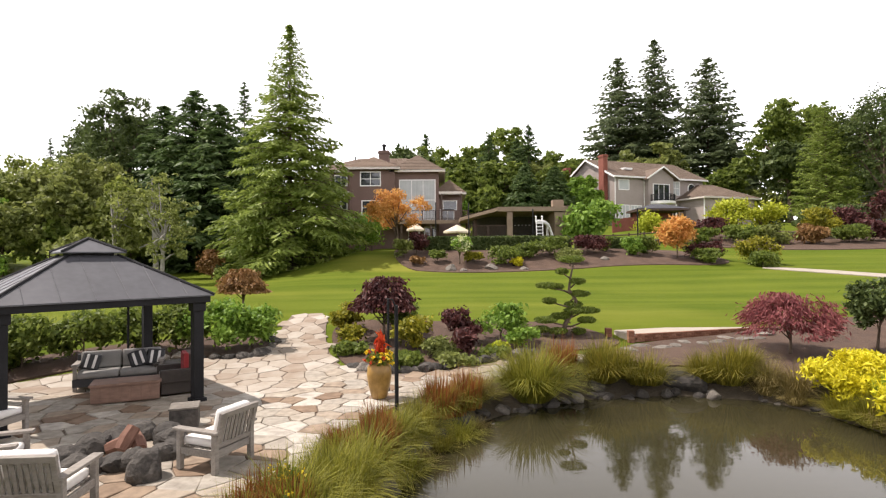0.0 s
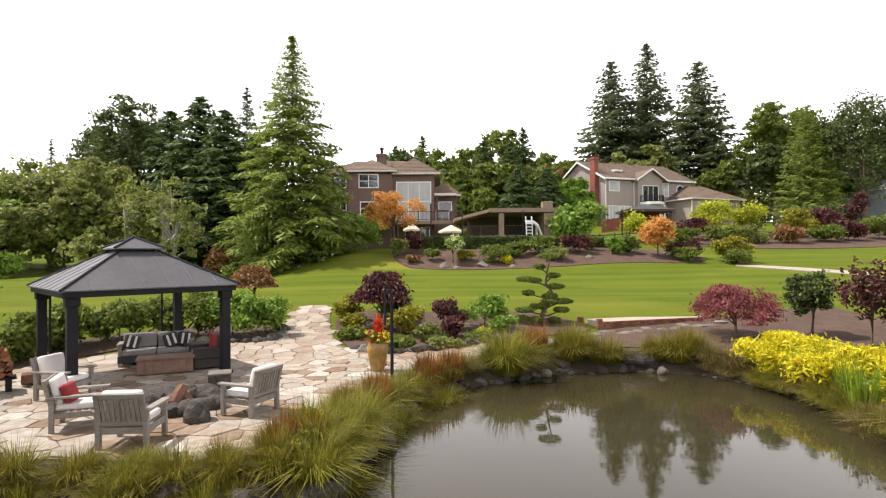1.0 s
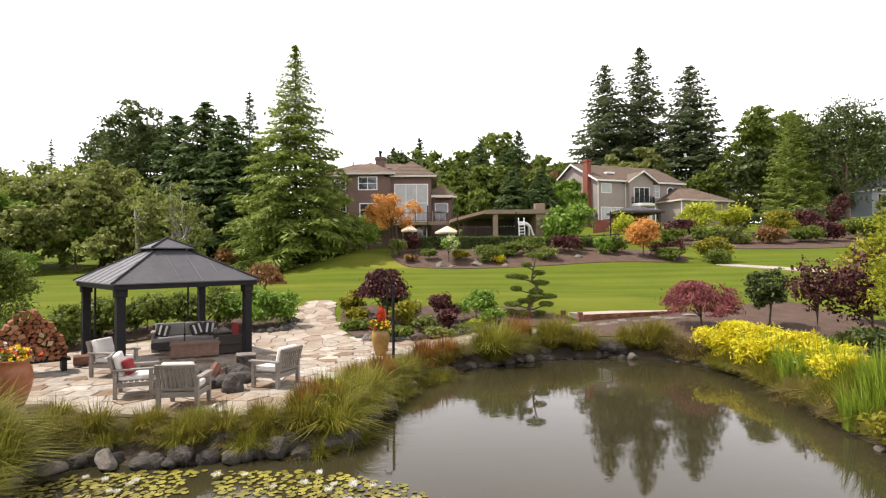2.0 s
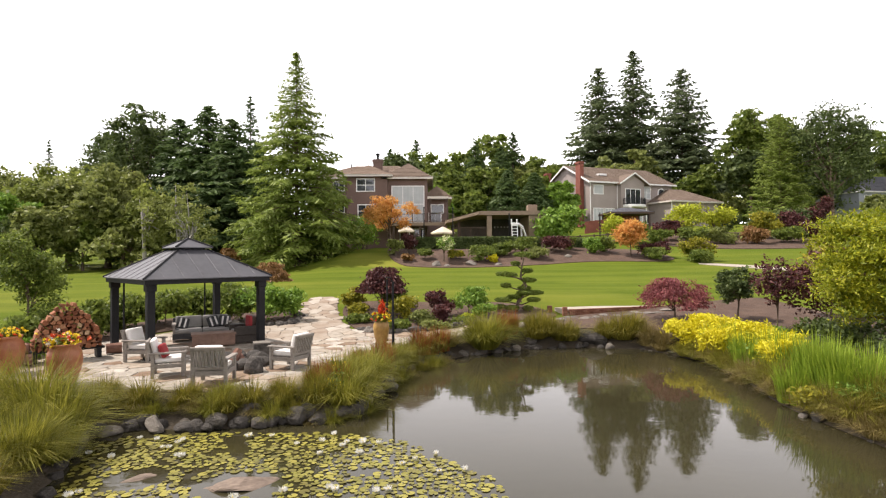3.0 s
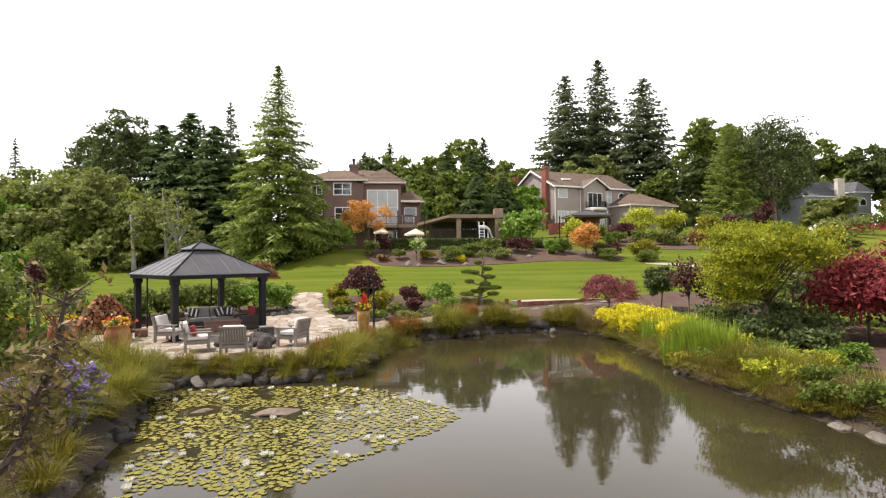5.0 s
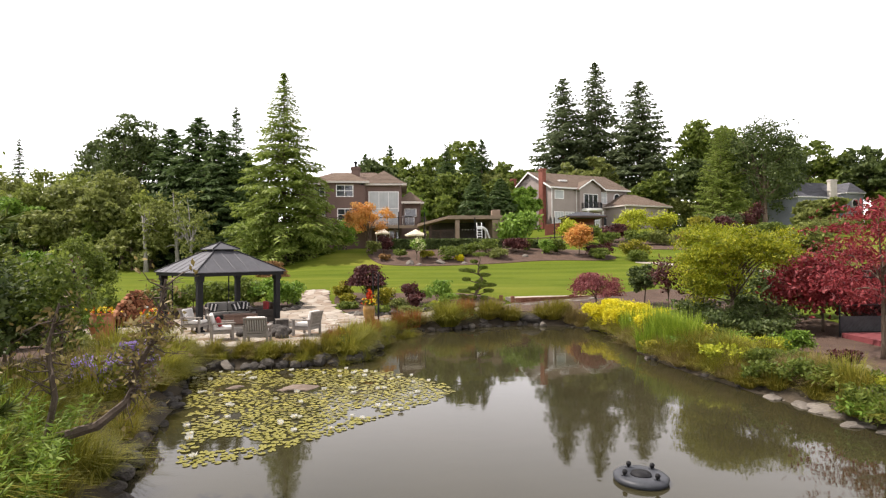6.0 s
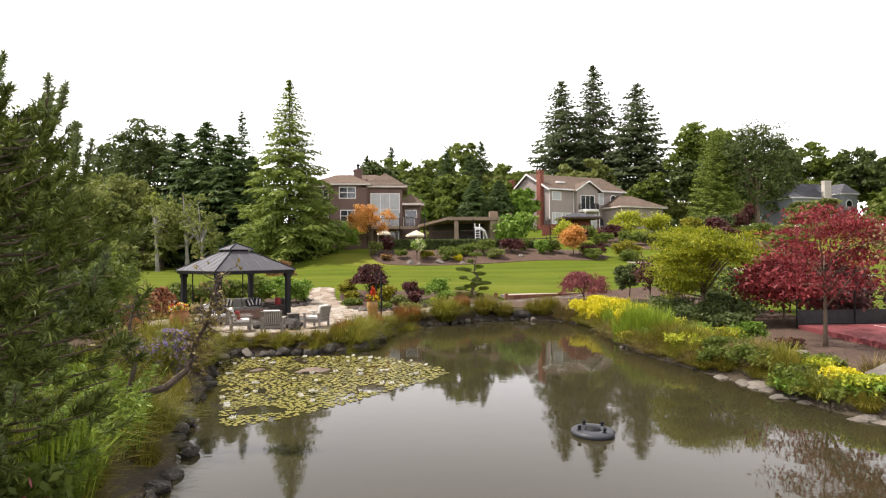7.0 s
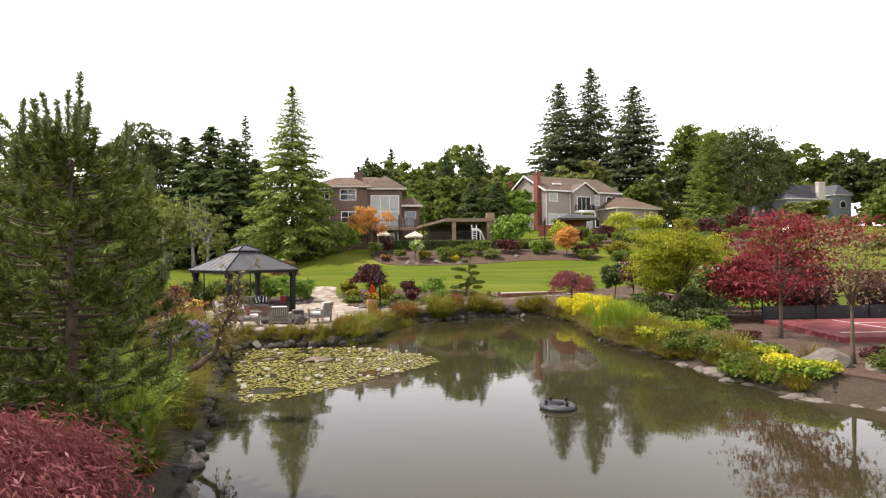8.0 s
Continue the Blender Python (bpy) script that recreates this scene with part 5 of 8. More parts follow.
for k, (x, y, h, w, mt, nm, lb) in enumerate((
        (66.0, 104.0, 25.0, 16.0, "green", "deciduous_tree", "tall broad green tree beside the tall firs"), (74.0, 112.0, 24.0, 15.0, "green", "deciduous_tree", "tall broad green tree beside the tall firs"), (57.5, 71.0, 18.0, 12.8, "deep_green", "oak_tree", "large round dark green oak with a visible trunk"),
        (80.0, 114.0, 20.0, 13.0, "deep_green", "deciduous_tree", "dark green tree in the far woods"), (50.0, 96.0, 12.0, 9.0, "green", "deciduous_tree", "green tree behind the garage roof"), (41.0, 100.0, 14.0, 9.0, "grey_green", "deciduous_tree", "pale green tree behind the house roof"),
        (56.0, 88.0, 14.0, 10.0, "deep_green", "deciduous_tree", "dark green tree beside the garage"), (112.0, 94.0, 16.0, 13.0, "green", "deciduous_tree", "green tree near the far house"), (112.0, 100.0, 18.0, 15.0, "deep_green", "deciduous_tree", "green tree near the far house"),
        (126.0, 105.0, 20.0, 17.0, "green", "deciduous_tree", "green tree in the far woods"), (92.0, 118.0, 22.0, 15.0, "deep_green", "deciduous_tree", "dark green tree in the far woods"), (140.0, 110.0, 20.0, 18.0, "deep_green", "deciduous_tree", "dark green tree in the far woods"),
        (110.0, 130.0, 24.0, 18.0, "green", "deciduous_tree", "green tree in the far woods"), (72.0, 78.0, 5.0, 8.0, "grey_green", "deciduous_tree", "grey-green tree beyond the lawn"), (84.0, 70.0, 8.0, 9.0, "green", "deciduous_tree", "green tree beyond the lawn"),
        (112.0, 124.0, 19.0, 14.0, "green", "deciduous_tree", "green tree near the far house"), (94.0, 78.0, 5.5, 9.0, "deep_green", "deciduous_tree", "dark green tree beyond the lawn"), (118.0, 116.0, 21.0, 16.0, "deep_green", "deciduous_tree", "dark green tree in the far woods"))):
    wood_tree(x, y, h, w, mt, 220 + k, nm, lb, leaf=0.26 if nm == "oak_tree" else 0.5 if x < 90 else 0.62, group="east woods", clumps=760 if nm == "oak_tree" else 420 if x < 90 else 380, z0=0.16 * h if nm == "oak_tree" else None, lobes=16 if nm == "oak_tree" else 10)
conifer("columnar_tree", "conical light green tree beside the upper lawn", "tree", 52.0, 74.0, 17.0, 4.6, "spruce", 240, 48, 12, 0.3, 0.42, 0.1, 0.25, 0.04, 0.6)
conifer("fir_tree", "small dark fir in the far woods", "tree", 78.0, 116.0, 20.0, 4.0, "dark_conifer", 241, 28, 9, 0.5, 0.9, 0.25, 0.12)
for k in (0, 1, 2, 3, 4, 8, 9, 10, 11, 12):
    wood_tree(40.0 + 8.5 * k, 98.0 + 4.0 * math.sin(k * 1.9), 7.0 + 1.5 * math.sin(k * 2.7), 12.0, ("green", "deep_green", "grey_green")[k % 3], 520 + k, "wood_shrub", "leafy undergrowth below the far woods", 200, 20, 0.5, 0.1, "far undergrowth")
wood_tree(103.5, 95.0, 5.0, 9.0, "green", 540, "wood_shrub", "leafy undergrowth below the far woods", 200, 20, 0.5, 0.1, "far undergrowth")
for k, (x, y, h, w) in enumerate(((88, 128, 13, 14), (100, 130, 12, 15), (113, 128, 13, 15), (126, 124, 13, 15))):
    wood_tree(x, y, h, w, ("green", "grey_green")[k % 2], 545 + k, label="green tree behind the far house", clumps=300, per=20, leaf=0.6, group="far house trees")
# far belt of woods all round
for k in range(34):
    a = -2.9 + 5.8 * k / 33
    rad = 190 + 35 * math.sin(k * 2.3)
    x, y = rad * math.sin(a) * 1.1, rad * math.cos(a) * 0.9 + 10
    wood_tree(x, y, 16 + 5 * math.sin(k * 1.7), 24, ("green", "deep_green", "grey_green")[k % 3], 400 + k, label="leafy tree in the distant belt of woods", clumps=110, per=18, leaf=1.25, group="distant belt trees")
# woods behind the pond's near end
for k in range(12):
    a = math.pi * (0.62 + 0.76 * k / 11)
    wood_tree(40 * math.sin(a), -8 + 36 * math.cos(a), 10 + 2 * math.sin(k * 1.9), 11, ("green", "deep_green")[k % 2], 450 + k, label="leafy tree closing the near end of the garden", clumps=100, per=16, leaf=0.75, group="near end trees")

# birches and small trees left of the spruce
for k, (x, y, h, w) in enumerate(((-22.0, 42.0, 10.0, 4.6), (-24.5, 41.0, 9.0, 4.6), (-18.5, 36.0, 7.2, 4.0))):
    wood_tree(x, y, h, w, "grey_green", 260 + k, "birch_tree", "airy birch with pale trunks before the dark conifers", 130, 22, 0.16, 0.06 * h, "birches", "pale_bark", 8)
for x, y, h, w, mt in ((-8.1, 1.0, 3.6, 2.0, "green"), (-9.7, 0.4, 4.6, 2.2, "deep_green")):
    rs += 1
    broadleaf("small_tree", "slender leafy green tree on the near bank", "tree", x, y, h, w, mt, rs + 900, 190, 24, 0.075, 0.5, 11, trunk=0.05)
broadleaf("columnar_tree", "small oval dark green tree at the lawn's edge", "tree", -14.8, 14.2, 4.8, 2.4, "green", 270, 520, 26, 0.07, 0.15, 12, trunk=0.06, sigma=0.16, bosses=4)
broadleaf("small_tree", "thin dark-leaved little tree with a slim trunk by the flower pots", "tree", -12.7, 9.6, 3.3, 0.9, "dark_red", 271, 60, 20, 0.07, 1.5, 6, trunk=0.07)
for x, y, h, w, mt, lb in ((-34.0, 40.0, 2.2, 2.8, "bright_green", "yellow-green shrub at the lawn's far edge"), (-8.6, 41.6, 1.6, 1.8, "green", "small shrub at the spruce's foot"), (-15.5, 39.6, 1.2, 1.6, "green", "small shrub at the spruce's foot"), (-17.6, 41.6, 2.2, 2.2, "rust", "rust-tinted shrub beside the spruce"),
                           (-6.6, 47.0, 3.4, 3.4, "bright_green", "yellow-green shrub under the deck"), (-8.8, 48.0, 3.6, 3.2, "bright_green", "yellow-green shrub under the deck"), (-10.8, 48.6, 3.2, 3.2, "green", "green shrub under the deck"), (-12.6, 49.5, 3.4, 3.4, "green", "green shrub under the deck")):
    rs += 1
    shrub("shrub", lb, "shrub", x, y, h, w, mt, rs, 170, 34, 0.13)
for k in range(9):
    wood_tree(-27.0 - 6.0 * k, 43.5 + 1.2 * k + 1.5 * math.sin(k * 2.1), 4.0 + 1.2 * math.sin(k * 1.3), 6.5, ("grey_green", "green", "deep_green")[k % 3], 480 + k, "wood_shrub", "leafy undergrowth at the edge of the woods", 150, 20, 0.3, 0.1, "wood edge")
for k in range(5):
    wood_tree(-18.5 - 2.6 * k, 47.5 + 1.0 * k, 4.2, 4.0, "deep_green", 495 + k, "wood_shrub", "dark undergrowth below the conifers", 110, 20, 0.3, 0.1, "wood edge")

# upper right planting before the grey house
for x, y, h, w, mt, lb in ((29.5, 56.0, 4.6, 5.0, "lime", "golden-green maple on the upper slope"), (33.5, 57.5, 4.4, 4.8, "lime", "golden-green maple on the upper slope"), (19.5, 54.0, 3.6, 3.6, "lime", "lime-leaved shrub beside the fence"), (38.0, 55.0, 3.6, 3.2, "gold_maple", "yellow-green shrub on the upper slope"),
                           (26.0, 54.0, 2.2, 3.4, "dark_red", "dark red shrub on the upper slope"), (28.0, 51.5, 1.8, 3.0, "green", "low green shrub on the upper slope"), (24.5, 50.5, 1.6, 2.6, "green", "low green shrub on the upper slope"), (31.0, 51.0, 1.8, 3.0, "grey_green", "grey-green shrub on the upper slope"),
                           (34.5, 51.0, 2.0, 3.0, "rust", "russet shrub on the upper slope"), (38.0, 51.0, 1.8, 3.2, "green", "green shrub on the upper slope"), (41.0, 52.0, 2.2, 3.0, "dark_red", "dark red shrub on the upper slope"), (45.0, 53.0, 2.6, 3.4, "green", "green shrub on the upper slope"),
                           (42.5, 57.0, 3.6, 3.4, "dark_red", "dark red maple on the upper slope"), (48.5, 56.0, 2.4, 3.6, "green", "green shrub on the upper slope"), (24.0, 58.0, 2.4, 3.0, "green", "green shrub near the small pavilion"), (22.0, 52.0, 2.0, 2.6, "dark_red", "dark red shrub near the small pavilion"),
                           (50.5, 65.0, 5.5, 4.0, "dark_red", "dark red maple near the oak"), (36.0, 60.0, 3.0, 4.0, "deep_green", "dark green shrub below the garage"), (41.0, 61.0, 3.4, 4.5, "deep_green", "dark green shrub below the garage"), (45.0, 62.0, 3.6, 4.5, "deep_green", "dark green shrub below the garage"),
                           (58.0, 58.0, 3.0, 5.0, "grey_green", "grey-green shrub beyond the lawn"), (64.0, 60.0, 3.4, 6.0, "green", "green shrub beyond the lawn"), (52.0, 40.0, 2.6, 4.0, "grey_green", "blue-green juniper beside the lawn")):
    rs += 1
    shrub("shrub", lb, "shrub", x, y, 0.92 * h, 0.9 * w, mt, rs, 150, 30, 0.15, aspect=2.2)

# right bank trees
broadleaf("magnolia_tree", "young dark green magnolia in the mulch", "tree", 13.6, 17.2, 3.0, 1.5, "deep_green", 501, 200, 26, 0.085, 0.4, 9, trunk=0.05, sigma=0.11, bosses=3)
broadleaf("redbud_tree", "slender dark red-leaved redbud tree", "tree", 13.7, 14.6, 3.1, 2.3, "dark_red", 502, 150, 18, 0.08, 1.0, 8, trunk=0.035, sigma=0.14)
broadleaf("redbud_tree", "dark red-leaved tree beside the golden maple", "tree", 15.4, 14.2, 3.8, 3.0, "dark_red", 503, 260, 24, 0.085, 0.6, 9, trunk=0.045, sigma=0.16)
broadleaf("shrub_tree", "yellow-green small tree with creamy flowers", "tree", 17.6, 17.0, 3.4, 2.6, "gold_maple", 504, 160, 20, 0.14, 0.4, 8, trunk=0.05)
broadleaf("golden_maple", "spreading golden-green maple over the bank", "tree", 13.2, 8.2, 4.6, 4.1, "olive_maple", 505, 820, 70, 0.046, 0.9, 18, trunk=0.1, flat=0.25, sigma=0.24, up=0.9, aspect=2.4, lobe_flat=0.6, bosses=4, limbs=True)
broadleaf("red_maple", "crimson maple with a clear trunk on the bank", "tree", 13.8, 1.9, 5.0, 5.6, "crimson", 506, 420, 30, 0.058, 1.2, 26, trunk=0.075, flat=0.25, sigma=0.24, up=0.8, aspect=2.4, lobe_flat=0.35, bosses=3, limbs=True)
broadleaf("red_maple", "dark crimson maple beside the court", "tree", 16.2, 7.2, 3.2, 4.2, "crimson", 507, 360, 26, 0.1, 0.3, 10, trunk=0.06, flat=0.45)
broadleaf("rust_maple", "thin rust-leaved maple with bare twigs on the bank", "tree", 12.5, -2.8, 4.0, 2.6, "dry_rust", 508, 200, 14, 0.05, 1.3, 11, trunk=0.07, flat=0.4, sigma=0.3, limbs=True)
conifer("blue_conifer", "low blue-green pine beyond the lawn", "tree", 30.0, 26.0, 4.2, 2.6, "grey_green", 509, 24, 10, 0.2, 0.4, 0.1, 0.3, 0.05, 0.6)
for x, y, h, w in ((22.0, 8.0, 2.0, 3.0), (25.5, 8.5, 2.2, 3.2), (29.0, 8.2, 2.0, 3.2), (19.0, 7.6, 1.9, 3.0), (33.0, 8.5, 2.2, 3.4), (20.5, 9.5, 2.4, 3.0)):
    rs += 1
    shrub("shrub", "dark shrub beyond the court", "shrub", x, y, h, w, "dark_red" if x < 24 else "deep_green", rs, 120, 22, 0.16)

# ---- houses ----
def slab_roof(bm, pts, thick=0.16):
    """A roof plane with thickness, from its corners in order."""
    hi = [bm.verts.new(p) for p in pts]
    lo = [bm.verts.new((p[0], p[1], p[2] - thick)) for p in pts]
    n = len(pts)
    bm.faces.new(hi)
    bm.faces.new(list(reversed(lo)))
    for k in range(n):
        bm.faces.new((hi[k], lo[k], lo[(k + 1) % n], hi[(k + 1) % n]))
    bmesh.ops.recalc_face_normals(bm, faces=bm.faces)
    return bm


def courses(bm, a, b2, c, d, n):
    """Tile courses on a roof plane: a-b along the eave, d-c along the top."""
    a, b2, c, d = (Vector(p) for p in (a, b2, c, d))
    up, last = Vector((0, 0, 0.05)), None
    for k in range(n + 1):
        f = min(k / n, 0.995)
        l, r = a.lerp(d, f), b2.lerp(c, f)
        low = [bm.verts.new(l), bm.verts.new(r)]
        if last:
            bm.faces.new((last[0], last[1], low[1], low[0]))
        last = [bm.verts.new(l + up), bm.verts.new(r + up)]
        if k < n:
            bm.faces.new((low[0], low[1], last[1], last[0]))


def hip_roof(parent, x0, x1, y0, y1, z, rise, inset=None, over=0.5, mat="shingle", rows=12, fascia="trim", ridge_axis="x"):
    """A hipped roof over a rectangle: four tiled planes and a fascia."""
    x0, x1, y0, y1 = x0 - over, x1 + over, y0 - over, y1 + over
    if ridge_axis == "x":
        i = (y1 - y0) / 2 if inset is None else inset
        ra, rb = (x0 + i, (y0 + y1) / 2, z + rise), (x1 - i, (y0 + y1) / 2, z + rise)
        quads = [((x0, y0, z), (x1, y0, z), rb, ra), ((x1, y1, z), (x0, y1, z), ra, rb), ((x0, y1, z), (x0, y0, z), ra, ra), ((x1, y0, z), (x1, y1, z), rb, rb)]
    else:
        i = (x1 - x0) / 2 if inset is None else inset
        ra, rb = ((x0 + x1) / 2, y0 + i, z + rise), ((x0 + x1) / 2, y1 - i, z + rise)
        quads = [((x0, y0, z), (x1, y0, z), ra, ra), ((x1, y1, z), (x0, y1, z), rb, rb), ((x0, y1, z), (x0, y0, z), ra, rb), ((x1, y0, z), (x1, y1, z), rb, ra)]
    roof = None
    for q in quads:
        bm = bmesh.new()
        courses(bm, *q, rows)
        p = part("roof", bm, M[mat], parent)
        roof = roof or p
    bm = bmesh.new()
    for bx in ((x0, x1, y0, y0 + 0.06), (x0, x1, y1 - 0.06, y1), (x0, x0 + 0.06, y0 + 0.06, y1 - 0.06), (x1 - 0.06, x1, y0 + 0.06, y1 - 0.06)):
        box(bm, *bx, z - 0.22, z + 0.04)
    part("fascia", bm, M[fascia], parent, "pale roof edge board")
    part("soffit", boxed(x0 + 0.07, x1 - 0.07, y0 + 0.07, y1 - 0.07, z - 0.12, z - 0.06), M[fascia], parent)
    return roof


def window(parent, x0, x1, z0, z1, y=0.0, cols=2, rows=1, frame="white_trim", glass="glass", bar=0.07, axis="y", pale_pane=False):
    """A window standing proud of a wall that faces -y (or -x), with frame, bars and panes."""
    R = Matrix.Rotation(-math.pi / 2, 4, "Z") if axis == "x" else Matrix()
    T = Matrix.Translation((y, 0, 0)) if axis == "x" else Matrix.Translation((0, y, 0))
    m = T @ R
    fr = bmesh.new()
    w = 0.11
    rings = []
    for g, yy in ((w, -0.09), (w, 0.03), (0, 0.03), (0, -0.09)):
        rings.append([fr.verts.new(m @ Vector((px, yy, pz))) for px, pz in ((x0 - g, z0 - g), (x1 + g, z0 - g), (x1 + g, z1 + g), (x0 - g, z1 + g))])
    for ra, rb in zip(rings, rings[1:] + rings[:1]):
        for k in range(4):
            fr.faces.new((ra[k], ra[(k + 1) % 4], rb[(k + 1) % 4], rb[k]))
    bmesh.ops.recalc_face_normals(fr, faces=fr.faces)
    f = part("window", fr, M[frame], parent)
    for k in range(1, cols):
        xc = x0 + (x1 - x0) * k / cols
        part("glazing_bar", boxed(xc - bar / 2, xc + bar / 2, -0.07, 0.02, z0, z1, m=m), M[frame], f)
    for k in range(1, rows):
        zc = z0 + (z1 - z0) * k / rows
        part("glazing_bar", boxed(x0, x1, -0.065, 0.018, zc - bar / 2, zc + bar / 2, m=m), M[frame], f)
    part("pane", boxed(x0, x1, -0.03, -0.01, z0, z1, m=m), M["pale_pane" if pale_pane else glass], f, "window pane")
    return f


def railing(parent, pts, h=1.0, mat="dark_wood", gap=0.14, name="railing"):
    bm = bmesh.new()
    for a, c in zip(pts, pts[1:]):
        a, c = Vector(a), Vector(c)
        d = c - a
        n = max(2, int(d.length / gap))
        ang = math.atan2(d.y, d.x)
        m = Matrix.Translation(a) @ Matrix.Rotation(ang, 4, "Z") @ Matrix(((1, 0, 0, 0), (0, 1, 0, 0), (d.z / max(math.hypot(d.x, d.y), 0.01), 0, 1, 0), (0, 0, 0, 1)))
        ln = math.hypot(d.x, d.y)
        box(bm, 0, ln, -0.05, 0.05, h - 0.06, h, m=m)
        box(bm, 0, ln, -0.025, 0.025, 0.1, 0.16, m=m)
        for k in range(n + 1):
            x = ln * k / n
            s = 0.05 if k % 12 == 0 else 0.015
            box(bm, x - s, x + s, -s, s, 0, h - 0.03, m=m)
    return part(name, bm, M[mat], parent)


def chimney(parent, x0, x1, y0, y1, z0, z1, mat, pot=True):
    bm = boxed(x0, x1, y0, y1, z0, z1)
    box(bm, x0 - 0.1, x1 + 0.1, y0 - 0.1, y1 + 0.1, z1 - 0.35, z1 - 0.12)
    c = part("chimney", bm, M[mat], parent, "chimney stack")
    if pot:
        p = lathe([(0.16, 0), (0.16, 0.5), (0.26, 0.55), (0.26, 0.7), (0.05, 0.82)], 12)
        part("chimney_pot", p, M["black_metal"], c, m=Matrix.Translation(((x0 + x1) / 2, (y0 + y1) / 2, z1)))
    return c


# brown house on the terrace
Z1 = gz(-4, 58)
h1 = thing("house", "three-level brown house with tile hip roofs and a timber deck", "house", pose(0, 58.0, Z1))
part("wall", boxed(-13.6, -9.9, 1.2, 12, -0.3, 12.7 - Z1), M["brown_siding"], h1)
part("wall", boxed(-9.9, -5.1, 0.0, 12, -0.3, 12.7 - Z1), M["brown_siding"], h1)
part("wall", boxed(-5.1, -0.4, 0.6, 12, -0.3, 12.55 - Z1), M["brown_siding"], h1)
part("wall", boxed(-0.4, 2.0, 2.6, 12, -0.3, 10.3 - Z1), M["brown_siding"], h1)
hip_roof(h1, -13.6, -0.4, 1.4, 12, 12.75 - Z1, 2.3, 4.6, 0.7)
hip_roof(h1, -9.9, -5.1, 0.0, 6.0, 12.85 - Z1, 1.5, 2.4, 0.6, ridge_axis="y", rows=8)
hip_roof(h1, -5.1, -0.4, 0.6, 8.0, 12.62 - Z1, 2.1, 2.9, 0.6, ridge_axis="y", rows=10)
hip_roof(h1, -0.5, 2.0, 2.4, 11.0, 10.4 - Z1, 1.5, 1.0, 0.6, ridge_axis="y", rows=8)
bm = bmesh.new()
courses(bm, (-14.2, 0.2, 10.15 - Z1), (-9.7, 0.2, 10.15 - Z1), (-9.9, 1.2, 10.55 - Z1), (-14.2, 1.2, 10.55 - Z1), 3)
box(bm, -14.2, -9.5, 0.16, 0.24, 9.95 - Z1, 10.2 - Z1)
part("eave", bm, M["trim"], h1, "pale lower eave of the side wing")
chimney(h1, -7.1, -6.0, 3.0, 4.0, 12.0 - Z1, 15.3 - Z1, "brown_siding")
bm = bmesh.new()
tube(bm, [(-10.2, 6, 14.0 - Z1), (-10.2, 6, 15.2 - Z1)], [0.07, 0.07], 8)
part("vent_pipe", bm, M["black_metal"], h1)
window(h1, -8.65, -6.65, 11.0 - Z1, 12.35 - Z1, 0.0, 2, 2)
window(h1, -8.5, -6.75, 7.9 - Z1, 9.3 - Z1, 0.0, 2, 2)
window(h1, -11.6, -10.4, 11.2 - Z1, 12.2 - Z1, 1.2, 2, 1)
window(h1, -11.6, -10.4, 8.6 - Z1, 9.5 - Z1, 1.2, 2, 1)
big = window(h1, -4.55, -0.85, 7.35 - Z1, 11.55 - Z1, 0.6, 3, 2, pale_pane=True)
window(h1, 0.1, 1.5, 8.6 - Z1, 9.5 - Z1, 2.6, 1, 1)
window(h1, -0.2, 1.2, 7.3 - Z1, 8.5 - Z1, 2.6, 2, 1)
window(h1, -3.6, -2.6, 0.2, 2.2, 0.55, 1, 1)
window(h1, -1.9, -0.9, 0.2, 2.2, 0.55, 1, 1)
bm = bmesh.new()
for x, y in ((-5.2, 0.45), (-9.8, -0.1)):
    part("downpipe", tube(bmesh.new(), [(x, y, 0), (x, y, 12.4 - Z1)], [0.05, 0.05], 6), M["brown_siding"], h1)
# deck with posts, rail and steps
dz = 7.05 - Z1
deck = part("deck", boxed(-10.5, 2.7, -2.86, -2.82, dz - 0.35, dz + 0.02), M["tan_trim"], h1, "timber deck with tan edge board")
for k in range(16):
    part("deck_board", boxed(-10.5, 2.7, -2.8 + k * 0.22, -2.61 + k * 0.22, dz - 0.05, dz), M["tan_trim"], deck)
part("end_board", boxed(2.7, 2.74, -2.82, 0.7, dz - 0.35, dz + 0.02), M["tan_trim"], deck)
for x in (-10.2, -7.2, -4.2, -1.2, 2.4):
    part("deck_post", boxed(x - 0.1, x + 0.1, -2.7, -2.5, -0.3, dz - 0.06), M["dark_wood"], h1)
railing(h1, [(-10.5, -2.75, dz), (2.6, -2.75, dz), (2.6, 0.6, dz)], 1.0)
for x in (2.0, -0.1):
    part("porch_post", boxed(x - 0.09, x + 0.09, 0.5, 0.68, dz, 10.3 - Z1), M["dark_wood"], h1)
part("porch_beam", boxed(-0.4, 2.1, 0.45, 0.75, 10.1 - Z1, 10.35 - Z1), M["trim"], h1)
st = bmesh.new()
for k in range(14):
    box(st, 2.8 + 0.26 * k, 3.1 + 0.26 * k, -1.6, -0.4, dz - 0.2 * (k + 1) - 0.04, dz - 0.2 * (k + 1))
part("stairs", st, M["dark_wood"], h1, "outdoor wooden stairs from the deck")
railing(h1, [(2.8, -1.6, dz - 0.1), (6.4, -1.6, dz - 2.85)], 0.9)


